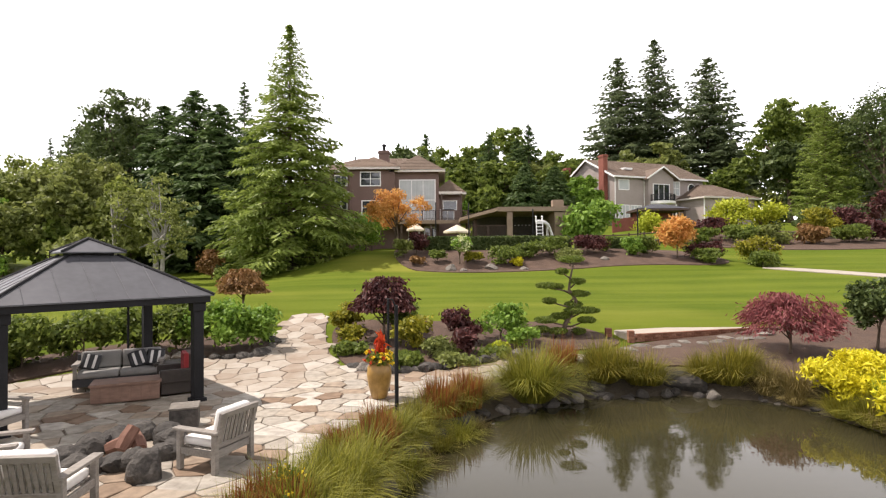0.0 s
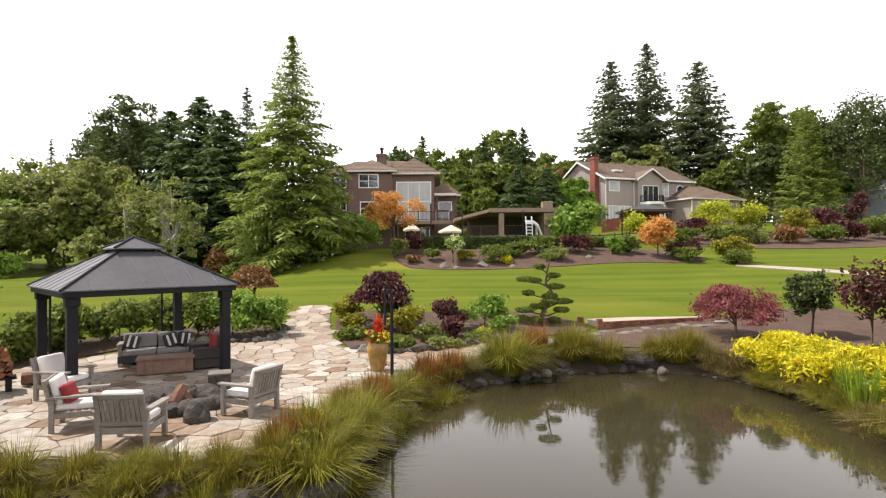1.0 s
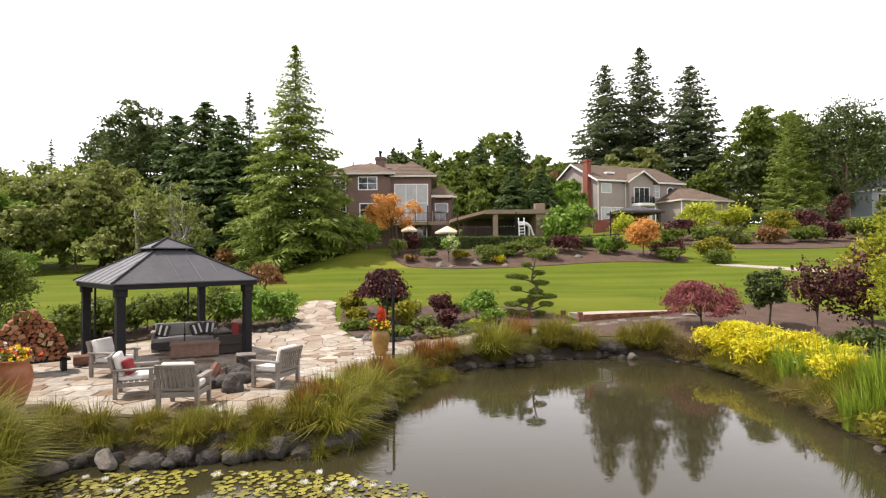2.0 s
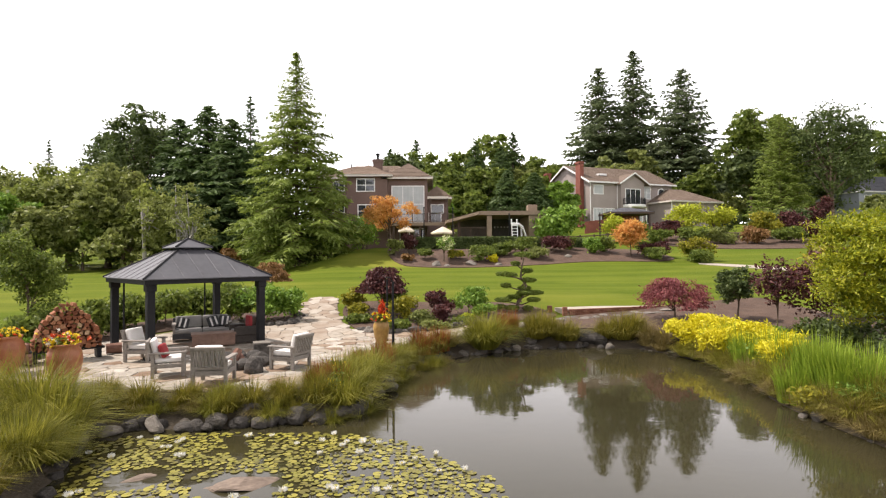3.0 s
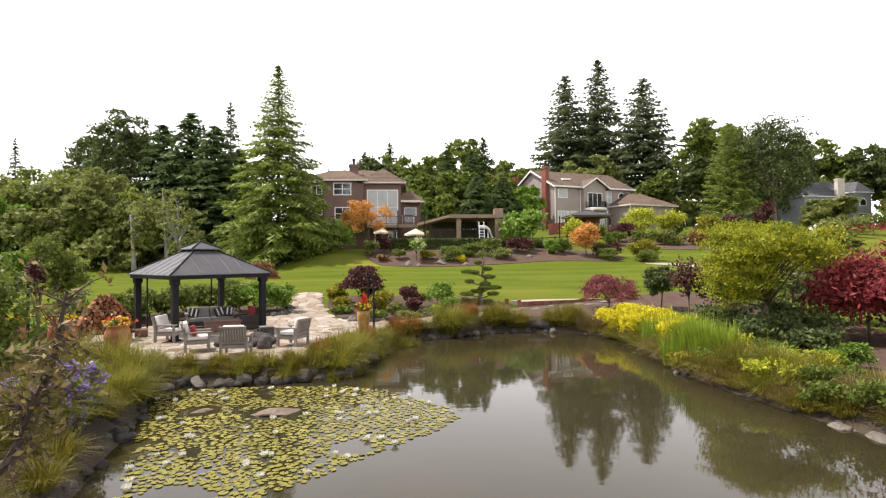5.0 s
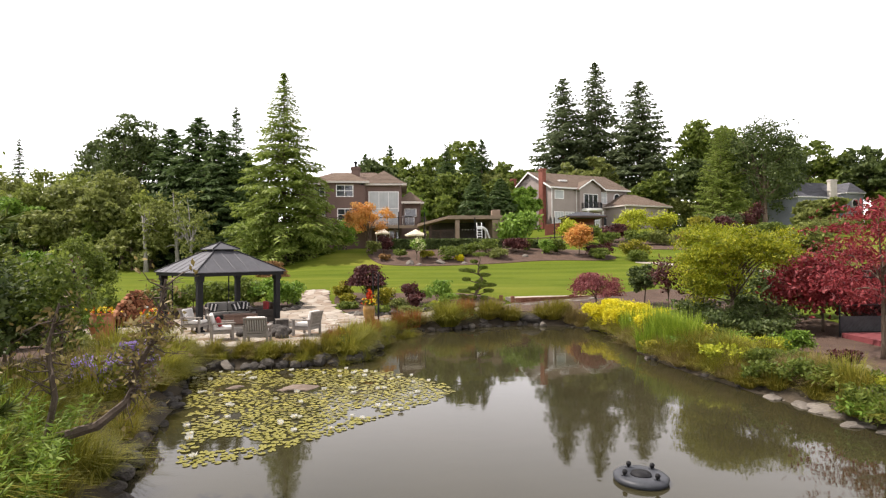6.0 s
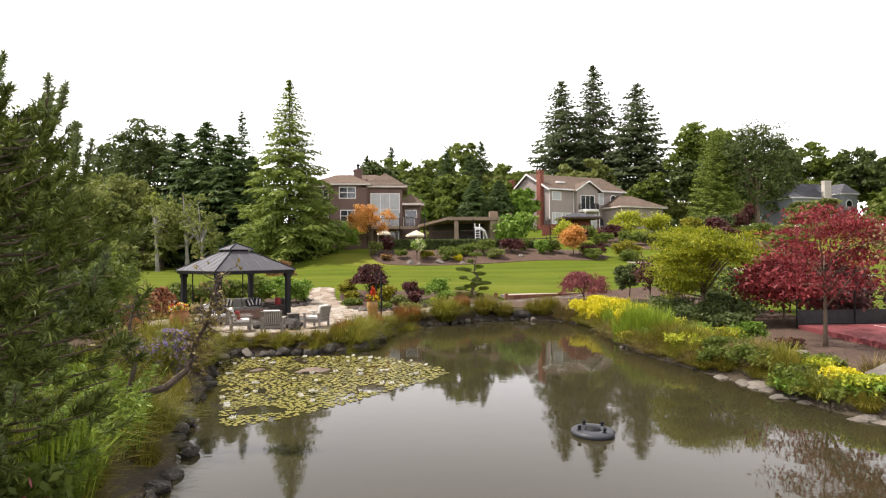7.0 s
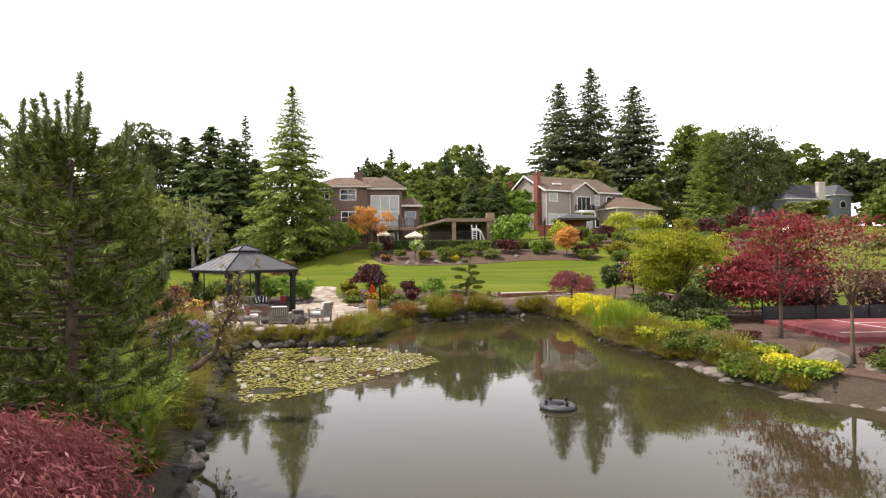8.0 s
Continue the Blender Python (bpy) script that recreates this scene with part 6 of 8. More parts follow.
# deck furniture and patio umbrellas
def umbrella(x, y, r, h, label):
    z = gz(x, y)
    t = thing("patio_umbrella", label, "umbrella", pose(x, y, z), "terrace umbrellas")
    bm = bmesh.new()
    tube(bm, [(0, 0, 0), (0, 0, h)], [0.03, 0.03], 8)
    part("pole", bm, M["dark_wood"], t)
    bm = bmesh.new()
    top = bm.verts.new((0, 0, h))
    ring = [bm.verts.new((r * math.cos(6.2832 * k / 8), r * math.sin(6.2832 * k / 8), h - 0.62 - (0.05 if k % 2 else 0))) for k in range(8)]
    drop = [bm.verts.new((v.co.x, v.co.y, v.co.z - 0.16)) for v in ring]
    for k in range(8):
        bm.faces.new((top, ring[k], ring[(k + 1) % 8]))
        bm.faces.new((ring[k], drop[k], drop[(k + 1) % 8], ring[(k + 1) % 8]))
    part("canopy", bm, M["canvas"], t, "cream canvas canopy")
    part("base", lathe([(0.3, 0), (0.3, 0.06), (0.06, 0.1), (0.05, 0.2)], 16), M["black_metal"], t)


umbrella(1.3, 50.0, 1.25, 2.3, "open cream canvas patio umbrella on the terrace")
umbrella(-2.6, 52.0, 0.85, 2.6, "open cream canvas patio umbrella near the house")

# pool pavilion
ZP = gz(7, 50)
pv = thing("pool_pavilion", "low tan pool pavilion with a flat roof and dark open front", "pavilion", pose(0, 0, ZP))
bm = bmesh.new()
box(bm, 4.9, 11.6, 48.6, 55.0, 7.35 - ZP, 7.75 - ZP)
part("roof", bm, M["tan_trim"], pv, "flat roof with a broad tan fascia")
bm = bmesh.new()
courses(bm, (1.6, 50.6, 7.0 - ZP), (1.6, 56.0, 7.0 - ZP), (4.9, 55.0, 7.75 - ZP), (4.9, 48.6, 7.75 - ZP), 6)
slab_roof(bm, [(1.6, 50.6, 6.97 - ZP), (4.9, 48.6, 7.7 - ZP), (4.9, 55, 7.7 - ZP), (1.6, 56, 6.97 - ZP)], 0.3)
part("roof", bm, M["tan_trim"], pv, "sloping side of the pavilion roof")
part("wall", boxed(3.0, 11.5, 54.6, 55.0, -0.2, 7.3 - ZP), M["interior"], pv, "dim back wall")
part("wall", boxed(10.0, 11.5, 48.8, 54.6, -0.2, 7.3 - ZP), M["tan_trim"], pv)
part("column", boxed(5.75, 6.25, 48.8, 49.3, -0.2, 7.3 - ZP, 0.03), M["tan_trim"], pv)
part("column", boxed(2.9, 3.2, 51.2, 51.5, -0.2, 6.9 - ZP, 0.02), M["dark_wood"], pv)
for k in range(5):
    part("downlight", lathe([(0.05, 0), (0.07, 0.04), (0.07, 0.1)], 8), M["white_plastic"], pv, m=Matrix.Translation((7.0 + 0.35 * k, 53.0, 6.3 - ZP)))
part("rooftop_unit", boxed(10.3, 11.3, 51, 52, 7.75 - ZP, 8.6 - ZP, 0.05), M["tan_trim"], pv, "rooftop cooling unit")
railing(pv, [(2.4, 49.5, 1.0), (5.6, 49.0, 1.0)], 1.2)

# pool slide
ZS = gz(8.5, 45.8)
sl = thing("pool_slide", "white curved pool slide with a ladder", "pool slide", pose(8.2, 46.2, ZS))
bm = bmesh.new()
prof = [(-0.3, 0, 2.3), (0.35, 0, 2.25), (0.75, 0.05, 1.95), (0.95, 0.05, 1.4), (1.15, 0, 0.8), (1.5, -0.1, 0.4), (1.9, -0.2, 0.3)]
rows2 = []
for x, y, z in prof:
    rows2.append([bm.verts.new((x, y + dy, z + h2)) for dy, h2 in ((-0.34, 0.22), (-0.28, 0.0), (0.28, 0.0), (0.34, 0.22), (0.38, 0.2), (0.31, -0.05), (-0.31, -0.05), (-0.38, 0.2))])
for a, c in zip(rows2, rows2[1:]):
    for k in range(8):
        bm.faces.new((a[k], a[(k + 1) % 8], c[(k + 1) % 8], c[k]))
part("chute", bm, M["white_plastic"], sl, smooth=True)
for x in (-0.36, 0.16):
    bm = bmesh.new()
    tube(bm, [(x, -0.75, 0), (x, -0.42, 2.2), (x, -0.36, 2.75), (x, -0.1, 2.85), (x, 0.1, 2.4)], [0.04] * 5, 8)
    part("handrail", bm, M["white_plastic"], sl)
for y in (-0.28, 0.28):
    bm = bmesh.new()
    tube(bm, [(0.7, y, 0), (0.6, y, 2.05)], [0.03] * 2, 8)
    part("support", bm, M["white_plastic"], sl)
for k in range(8):
    part("rung", boxed(-0.35, 0.15, -0.76 + 0.042 * k, -0.64 + 0.042 * k, 0.2 + 0.28 * k, 0.27 + 0.28 * k), M["white_plastic"], sl)

# fence and posts on the terrace's right
fn = thing("fence", "brown timber rail fence beside the terrace", "fence", pose(0, 0, 0))
for k in range(6):
    x, y = 12.2 + 1.6 * k, 48.5 + 0.5 * k
    part("post", boxed(x - 0.06, x + 0.06, y - 0.06, y + 0.06, gz(x, y) - 0.2, gz(x, y) + 1.35), M["dark_wood"], fn)
for h2 in (0.5, 1.2):
    bm = bmesh.new()
    for k in range(5):
        x, y, x2, y2 = 12.2 + 1.6 * k, 48.5 + 0.5 * k, 13.8 + 1.6 * k, 49.0 + 0.5 * k
        tube(bm, [(x, y, gz(x, y) + h2), (x2, y2, gz(x2, y2) + h2)], [0.06, 0.06], 4)
    part("rail", bm, M["dark_wood"], fn)


def lamp_post(x, y, h, label, r=0.035):
    t = thing("lamp_post", label, "post", pose(x, y, gz(x, y)), "tall thin posts")
    bm = bmesh.new()
    tube(bm, [(0, 0, -0.2), (0, 0, h)], [r, r], 8)
    part("pole", bm, M["black_metal"], t)
    part("cap", lathe([(0.05, 0), (0.07, 0.05), (0.03, 0.14)], 10), M["black_metal"], t, m=Matrix.Translation((0, 0, h)))


lamp_post(16.4, 46.0, 3.4, "thin black post in the upper bed", 0.06)
lamp_post(2.2, 46.4, 3.9, "thin black post at the terrace edge", 0.05)
lamp_post(7.8, 47.3, 3.4, "thin black post beside the pavilion", 0.05)
lamp_post(-0.6, 47.0, 4.0, "thin black post at the terrace edge", 0.05)

# grey house with brick chimneys, turned a little from the view
Z2 = 7.6
h2m = Matrix.Translation((25.4, 80.4, Z2)) @ Matrix.Rotation(radians(20), 4, "Z")
h2 = thing("house", "two-storey warm grey house with brown roofs and brick chimneys", "house", h2m)
EV = 15.3 - Z2
bm = bmesh.new()
lo = [bm.verts.new(p) for p in ((0, 0, -0.8), (0, 13.4, -0.8), (0, 13.4, EV), (0, 6.7, EV + 3.2), (0, 0, EV))]
hi = [bm.verts.new((16.6, v.co.y, v.co.z)) for v in lo]
bm.faces.new(lo)
bm.faces.new(list(reversed(hi)))
for k in range(5):
    bm.faces.new((lo[k], hi[k], hi[(k + 1) % 5], lo[(k + 1) % 5]))
bmesh.ops.recalc_face_normals(bm, faces=bm.faces)
part("wall", bm, M["grey_siding"], h2)
for s in (0, 1):
    bm = bmesh.new()
    e, r = (-0.55 if s == 0 else 13.95), 6.7
    zb = EV - 0.2
    a, c = (-0.5, e, zb), (17.1, e, zb)
    if s:
        a, c = c, a
    t1, t2 = ((a[0], r, EV + 3.38), (c[0], r, EV + 3.38))
    courses(bm, a, c, t2, t1, 16)
    slab_roof(bm, [(a[0], a[1], a[2] - 0.02), (c[0], c[1], c[2] - 0.02), (t2[0], t2[1], t2[2] - 0.03), (t1[0], t1[1], t1[2] - 0.03)], 0.14)
    part("roof", bm, M["shingle"], h2)
bm = bmesh.new()
for y0, y1 in ((-0.6, 6.7), (14.0, 6.7)):
    slab_roof(bm, [(-0.58, y0, EV - 0.24), (-0.5, y0, EV - 0.24), (-0.5, y1, EV + 3.36), (-0.58, y1, EV + 3.36)], 0.3)
box(bm, -0.5, 17.1, -0.66, -0.58, EV - 0.42, EV - 0.18)
part("fascia", bm, M["white_trim"], h2, "pale roof edge board")
chimney(h2, -0.75, 0.0, 1.7, 2.9, -0.8, EV + 3.3, "house_brick", False)
chimney(h2, -0.75, 0.0, 11.6, 12.6, -0.8, EV + 2.8, "house_brick", False)
# side wing on the far left
part("wall", boxed(-5.0, 0, 9.5, 13.4, -0.8, 3.2), M["grey_siding"], h2)
hip_roof(h2, -5.0, -0.9, 8.8, 13.6, 3.3, 1.3, 1.8, 0.5, rows=6)
# bay with gable and balcony
part("wall", boxed(5.3, 10.0, -0.9, 0.02, -0.8, EV - 0.2), M["grey_siding"], h2)
bm = bmesh.new()
for x0, x1 in ((4.7, 7.65), (10.6, 7.65)):
    a, c, d, e = (x0, -1.5, EV - 0.45), (x0, 3.6, EV - 0.45), (x1, 3.6, EV + 1.35), (x1, -1.5, EV + 1.35)
    slab_roof(bm, [a, c, d, e] if x0 < x1 else [a, e, d, c], 0.2)
part("gable_roof", bm, M["shingle"], h2)
bm = bmesh.new()
v = [bm.verts.new(p) for p in ((5.3, -0.9, EV - 0.2), (10.0, -0.9, EV - 0.2), (7.65, -0.9, EV + 1.15))]
w2 = [bm.verts.new((p.co.x, 2.0, p.co.z)) for p in v]
bm.faces.new(v)
for k in range(3):
    bm.faces.new((v[k], w2[k], w2[(k + 1) % 3], v[(k + 1) % 3]))
part("gable", bm, M["grey_siding"], h2)
bm = bmesh.new()
for x0, x1 in ((4.62, 7.65), (10.68, 7.65)):
    slab_roof(bm, [(x0, -1.58, EV - 0.42), (x0, -1.5, EV - 0.42), (x1, -1.5, EV + 1.42), (x1, -1.58, EV + 1.42)], 0.24)
part("gable_trim", bm, M["white_trim"], h2, "white gable board")
bal = lathe([(1.9, 0), (2.0, 0.05), (2.0, 0.4), (1.9, 0.45)], 24)
part("balcony", bal, M["white_trim"], h2, "white curved balcony", m=Matrix.Translation((7.65, -0.9, 3.4)))
railing(h2, [(7.65 + 1.9 * math.cos(a), -0.9 + 1.9 * math.sin(a), 3.85) for a in (math.pi * (1 + k / 8) for k in range(9))], 1.0, "black_metal", 0.16)
for x in (6.1, 9.2):
    part("balcony_column", lathe([(0.13, 0), (0.11, 0.2), (0.11, 3.3), (0.15, 3.4)], 10), M["white_trim"], h2, m=Matrix.Translation((x, -2.2, 0)))
for x0, x1, z0, z1, y, cl, rw in ((0.7, 2.4, EV - 2.1, EV - 0.75, 0, 1, 1), (0.6, 2.4, 1.3, 3.2, 0, 3, 1), (2.8, 4.6, 1.3, 3.2, 0, 3, 1), (6.2, 9.1, 3.9, 6.4, -0.9, 3, 1), (5.6, 7.0, 0.6, 3.0, -0.9, 2, 2), (7.6, 9.5, 0.6, 3.0, -0.9, 2, 2),
                                  (10.3, 11.9, EV - 2.6, EV - 0.7, 0, 2, 2)):
    window(h2, x0, x1, z0, z1, y, cl, rw, pale_pane=x0 in (0.7, 0.6, 2.8, 5.6, 7.6, 10.3))


def arched(parent, xc, z0, r, y):
    """A round-topped window with a white frame."""
    o = [(xc - r, z0), (xc + r, z0)] + [(xc + r * math.cos(a), z0 + r * 0.9 + r * math.sin(a)) for a in (math.pi * k / 10 for k in range(11))]
    m = Matrix.Translation((0, y, 0)) @ Matrix.Rotation(math.pi / 2, 4, "X")
    f = part("window", prism(bmesh.new(), o, -0.02, 0.08, m), M["white_trim"], parent, "round-topped window")
    k2 = 0.8
    o2 = [(xc + (x - xc) * k2, z0 + 0.12 + (z - z0) * k2) for x, z in o]
    part("pane", prism(bmesh.new(), o2, 0.085, 0.1, m), M["glass"], f, "window pane")


arched(h2, 14.3, EV - 2.2, 0.75, 0)
arched(h2, 11.3, 0.9, 0.95, 0)
bm = bmesh.new()
for x in (-0.03, 5.2):
    part("downpipe", tube(bmesh.new(), [(x, -0.08, -0.8), (x, -0.08, EV - 0.3)], [0.07, 0.07], 6), M["white_trim"], h2)
# garage wing
part("wall", boxed(11.8, 21.6, -5.0, 4.0, -0.8, 11.85 - Z2), M["grey_siding"], h2)
hip_roof(h2, 11.8, 21.6, -5.0, 4.0, 11.9 - Z2, 2.5, 4.2, 0.6, rows=10)
bm = bmesh.new()
tube(bm, [(11.75, -5.05, -0.8), (11.75, -5.05, 11.8 - Z2)], [0.09, 0.09], 6)
part("downpipe", bm, M["white_trim"], h2)
part("skylight", boxed(3.2, 4.8, 2.0, 3.4, EV + 1.25, EV + 1.55, m=Matrix.Rotation(radians(0), 4, "X")), M["white_trim"], h2)

# small pavilion and rail on the slope before the grey house
ZG = gz(26, 67)
g2 = thing("garden_pavilion", "small dark pavilion with a low hip roof", "pavilion", pose(26.3, 67.0, ZG))
hip_roof(g2, -2.6, 2.6, -2.0, 2.0, 2.4, 0.75, None, 0.4, "grey_shingle", 5, "dark_wood")
for x in (-2.5, 2.5):
    for y in (-1.9, 1.9):
        part("post", boxed(x - 0.1, x + 0.1, y - 0.1, y + 0.1, -0.3, 2.3), M["dark_wood"], g2)
part("screen", boxed(-2.4, 2.4, 1.75, 1.85, -0.2, 2.2), M["house_brick"], g2)
part("table", boxed(-0.8, 0.8, -0.5, 0.5, 0.68, 0.76), M["dark_wood"], g2)
fr = thing("fence", "reddish timber fence before the grey house", "fence", pose(0, 0, 0))
for k in range(9):
    x, y = 20.8 + 0.75 * k, 66.0 + 0.25 * k
    part("board", boxed(x - 0.35, x + 0.35, y - 0.05, y + 0.05, gz(x, y) - 0.2, gz(x, y) + 1.6), M["house_brick"], fr)

# blue-grey house beyond the right woods
Z3 = gz(103, 112)
h3 = thing("house", "blue-grey house with grey roof and pale chimney behind trees", "house", Matrix.Translation((99.8, 111, Z3)) @ Matrix.Rotation(radians(10), 4, "Z"))
part("wall", boxed(-8, 9, 0, 11, -0.5, 6.6), M["cream_siding"], h3)
hip_roof(h3, -8, 9, 0, 11, 6.7, 4.2, 4.0, 0.5, "grey_shingle", 10, "white_trim")
part("wall", boxed(4.6, 9.6, -1.6, 0.02, -0.5, 7.6), M["cream_siding"], h3)
hip_roof(h3, 4.6, 9.6, -1.6, 5, 7.7, 2.6, 1.6, 0.4, "grey_shingle", 6, "white_trim", "y")
chimney(h3, 0.6, 2.6, -0.9, 0.0, -0.5, 10.8, "trim", False)
for x0, x1, z0 in ((-6.5, -4.5, 4.2), (-3.2, -1.2, 4.2), (3.0, 4.2, 4.2), (-6.5, -4.5, 1.0), (-3.2, -1.2, 1.0)):
    window(h3, x0, x1, z0, z0 + 1.6, 0.0, 2, 1)
arched(h3, 7.0, 4.4, 1.0, -1.6)
window(h3, 6.0, 8.2, 0.8, 2.6, -1.6, 2, 1)
# grey roofs on the hill behind the brown house
Z4 = gz(-14, 118)
h4 = thing("house", "pale grey-roofed house on the hill behind", "house", Matrix.Translation((-14, 118, Z4)))
part("wall", boxed(-9, 9, 0, 10, -0.5, 7.5), M["cream_siding"], h4)
hip_roof(h4, -9, 9, 0, 10, 7.6, 3.0, 4.0, 0.6, "grey_shingle", 8, "white_trim")
window(h4, -5, -3, 4.6, 6.4)
window(h4, 2, 4, 4.6, 6.4)
# pale car on the far street
tcar = thing("car", "white car parked on the far street", "car", pose(60, 63.5, gz(60, 63.5), 0, 0, 8))
o = [(-2.2, 0.35), (2.2, 0.35), (2.25, 0.75), (1.5, 0.9), (0.9, 1.42), (-0.9, 1.45), (-1.7, 0.95), (-2.25, 0.85)]
part("body", prism(bmesh.new(), o, -0.85, 0.85, Matrix.Rotation(math.pi / 2, 4, "X")), M["white_plastic"], tcar)
part("windows", prism(bmesh.new(), [(-1.5, 0.95), (1.3, 0.95), (0.8, 1.34), (-0.85, 1.37)], -0.87, 0.87, Matrix.Rotation(math.pi / 2, 4, "X")), M["glass"], tcar)
for x in (-1.4, 1.4):
    for y in (-0.8, 0.8):
        w = part("wheel", lathe([(0.3, -0.1), (0.34, -0.06), (0.34, 0.06), (0.3, 0.1)], 16), M["black_metal"], tcar, m=Matrix.Translation((x, y, 0.34)) @ Matrix.Rotation(math.pi / 2, 4, "X"))

# ---- gazebo and seats ----
GX, GY, PZ = -8.2, 12.65, gz(-8.2, 12.65) + 0.07
gaz = thing("gazebo", "black metal gazebo with a two-tier charcoal panel roof", "gazebo", Matrix.Translation((GX, GY, PZ)) @ Matrix.Rotation(radians(45), 4, "Z"))
S, EAVE = 2.0, 2.33
for k, (a, c) in enumerate(((-1, -1), (1, -1), (1, 1), (-1, 1))):
    x, y = a * 1.78, c * 1.78
    bm = boxed(x - 0.11, x + 0.11, y - 0.11, y + 0.11, -0.02, EAVE - 0.02, 0.012)
    p = part("post", bm, M["black_metal"], gaz)
    part("post_foot", boxed(x - 0.16, x + 0.16, y - 0.16, y + 0.16, -0.03, 0.07, 0.01), M["black_metal"], p)
    part("bracket", boxed(x - 0.15, x + 0.15, y - 0.15, y + 0.15, EAVE - 0.28, EAVE - 0.05, 0.03), M["black_metal"], p)
for x0, x1, y0, y1 in ((-S, S, -S, -S + 0.1), (-S, S, S - 0.1, S), (-S, -S + 0.1, -S + 0.1, S - 0.1), (S - 0.1, S, -S + 0.1, S - 0.1)):
    part("beam", boxed(x0, x1, y0, y1, EAVE - 0.07, EAVE + 0.1, 0.008), M["black_metal"], gaz)


def tier(parent, half, top, z0, z1, seams):
    """Four roof panels with raised seams and hip caps."""
    for k in range(4):
        R = Matrix.Rotation(math.pi / 2 * k, 4, "Z")
        bm = bmesh.new()
        slab_roof(bm, [R @ Vector(p) for p in ((-half, -half, z0), (half, -half, z0), (top, -top, z1), (-top, -top, z1))], 0.03)
        pn = part("roof_panel", bm, M["roof_metal"], parent)
        bm = bmesh.new()
        for j in range(1, seams):
            x = -half + 2 * half * j / seams
            f = min(1.0, (half - abs(x)) / (half - top))
            e = Vector((x, -half + (half - top) * f, z0 + (z1 - z0) * f))
            tube(bm, [R @ Vector((x, -half, z0 + 0.012)), R @ (e + Vector((0, 0, 0.012)))], [0.007, 0.007], 4)
        if seams > 1:
            part("seam", bm, M["roof_metal"], pn)
        bm = bmesh.new()
        tube(bm, [R @ Vector((-half, -half, z0 + 0.01)), R @ Vector((-top, -top, z1 + 0.01))], [0.035, 0.035], 6)
        part("hip_cap", bm, M["black_metal"], pn)


tier(gaz, S + 0.06, 0.48, EAVE + 0.1, EAVE + 1.02, 7)
part("vent_collar", boxed(-0.42, 0.42, -0.42, 0.42, EAVE + 0.98, EAVE + 1.12), M["black_metal"], gaz)
tier(gaz, 0.62, 0.02, EAVE + 1.1, EAVE + 1.4, 1)
part("finial", lathe([(0.05, 0), (0.06, 0.03), (0.02, 0.07)], 10), M["black_metal"], gaz, m=Matrix.Translation((0, 0, EAVE + 1.38)))
# slender inner curtain rods at two posts
for x, y in ((1.3, 1.74), (-1.74, 0.9)):
    bm = bmesh.new()
    tube(bm, [(x, y, 0), (x, y, EAVE)], [0.03, 0.03], 6)
    part("rod", bm, M["black_metal"], gaz)


def cushion(w, d, h, bevel=0.05):
    bm = boxed(-w / 2, w / 2, -d / 2, d / 2, 0, h, bevel)
    return bm


def teak_chair():
    """A low slatted lounge chair, facing -y, with cushions."""
    t = thing("lounge_chair", "weathered grey teak lounge chair with white cushions on the patio", "chair", Matrix(), "chairs round the fire pit")
    for x in (-0.38, 0.38):
        part("leg", boxed(x - 0.04, x + 0.04, -0.4, -0.32, 0, 0.6, 0.008), M["teak"], t)
        part("leg", boxed(x - 0.04, x + 0.04, 0.3, 0.38, 0, 0.6, 0.008), M["teak"], t)
        part("arm", boxed(x - 0.07, x + 0.07, -0.46, 0.42, 0.6, 0.645, 0.012), M["teak"], t)
        part("side_rail", boxed(x - 0.025, x + 0.025, -0.34, 0.32, 0.24, 0.34, 0.006), M["teak"], t)
    part("front_rail", boxed(-0.34, 0.34, -0.39, -0.34, 0.24, 0.35, 0.006), M["teak"], t)
    part("rear_rail", boxed(-0.34, 0.34, 0.3, 0.35, 0.24, 0.35, 0.006), M["teak"], t)
    for k in range(6):
        part("seat_slat", boxed(-0.34, 0.34, -0.33 + 0.11 * k, -0.25 + 0.11 * k, 0.34, 0.362), M["teak"], t)
    B = Matrix.Translation((0, 0.33, 0.36)) @ Matrix.Rotation(radians(-14), 4, "X")
    for x in (-0.36, 0.36):
        part("back_post", boxed(x - 0.035, x + 0.035, -0.025, 0.025, -0.05, 0.56, 0.006, B), M["teak"], t)
    part("top_rail", boxed(-0.4, 0.4, -0.028, 0.028, 0.5, 0.59, 0.01, B), M["teak"], t)
    part("lower_rail", boxed(-0.34, 0.34, -0.022, 0.022, 0.02, 0.09, 0.006, B), M["teak"], t)
    for k in range(8):
        x = -0.28 + 0.08 * k
        part("back_slat", boxed(x - 0.023, x + 0.023, -0.01, 0.01, 0.08, 0.51, 0, B), M["teak"], t)
    part("seat_cushion", cushion(0.66, 0.66, 0.13), M["cushion"], t, "white seat cushion", True, Matrix.Translation((0, -0.03, 0.362)))
    part("back_cushion", cushion(0.64, 0.13, 0.5), M["cushion"], t, "white back cushion", True, Matrix.Translation((0, 0.235, 0.47)) @ Matrix.Rotation(radians(-14), 4, "X"))
    return t


def on_patio(x, y, rz=0.0, dz=0.0, s=1.0):
    return Matrix.Translation((x, y, gz(x, y) + 0.075 + dz)) @ Matrix.Rotation(radians(rz), 4, "Z")


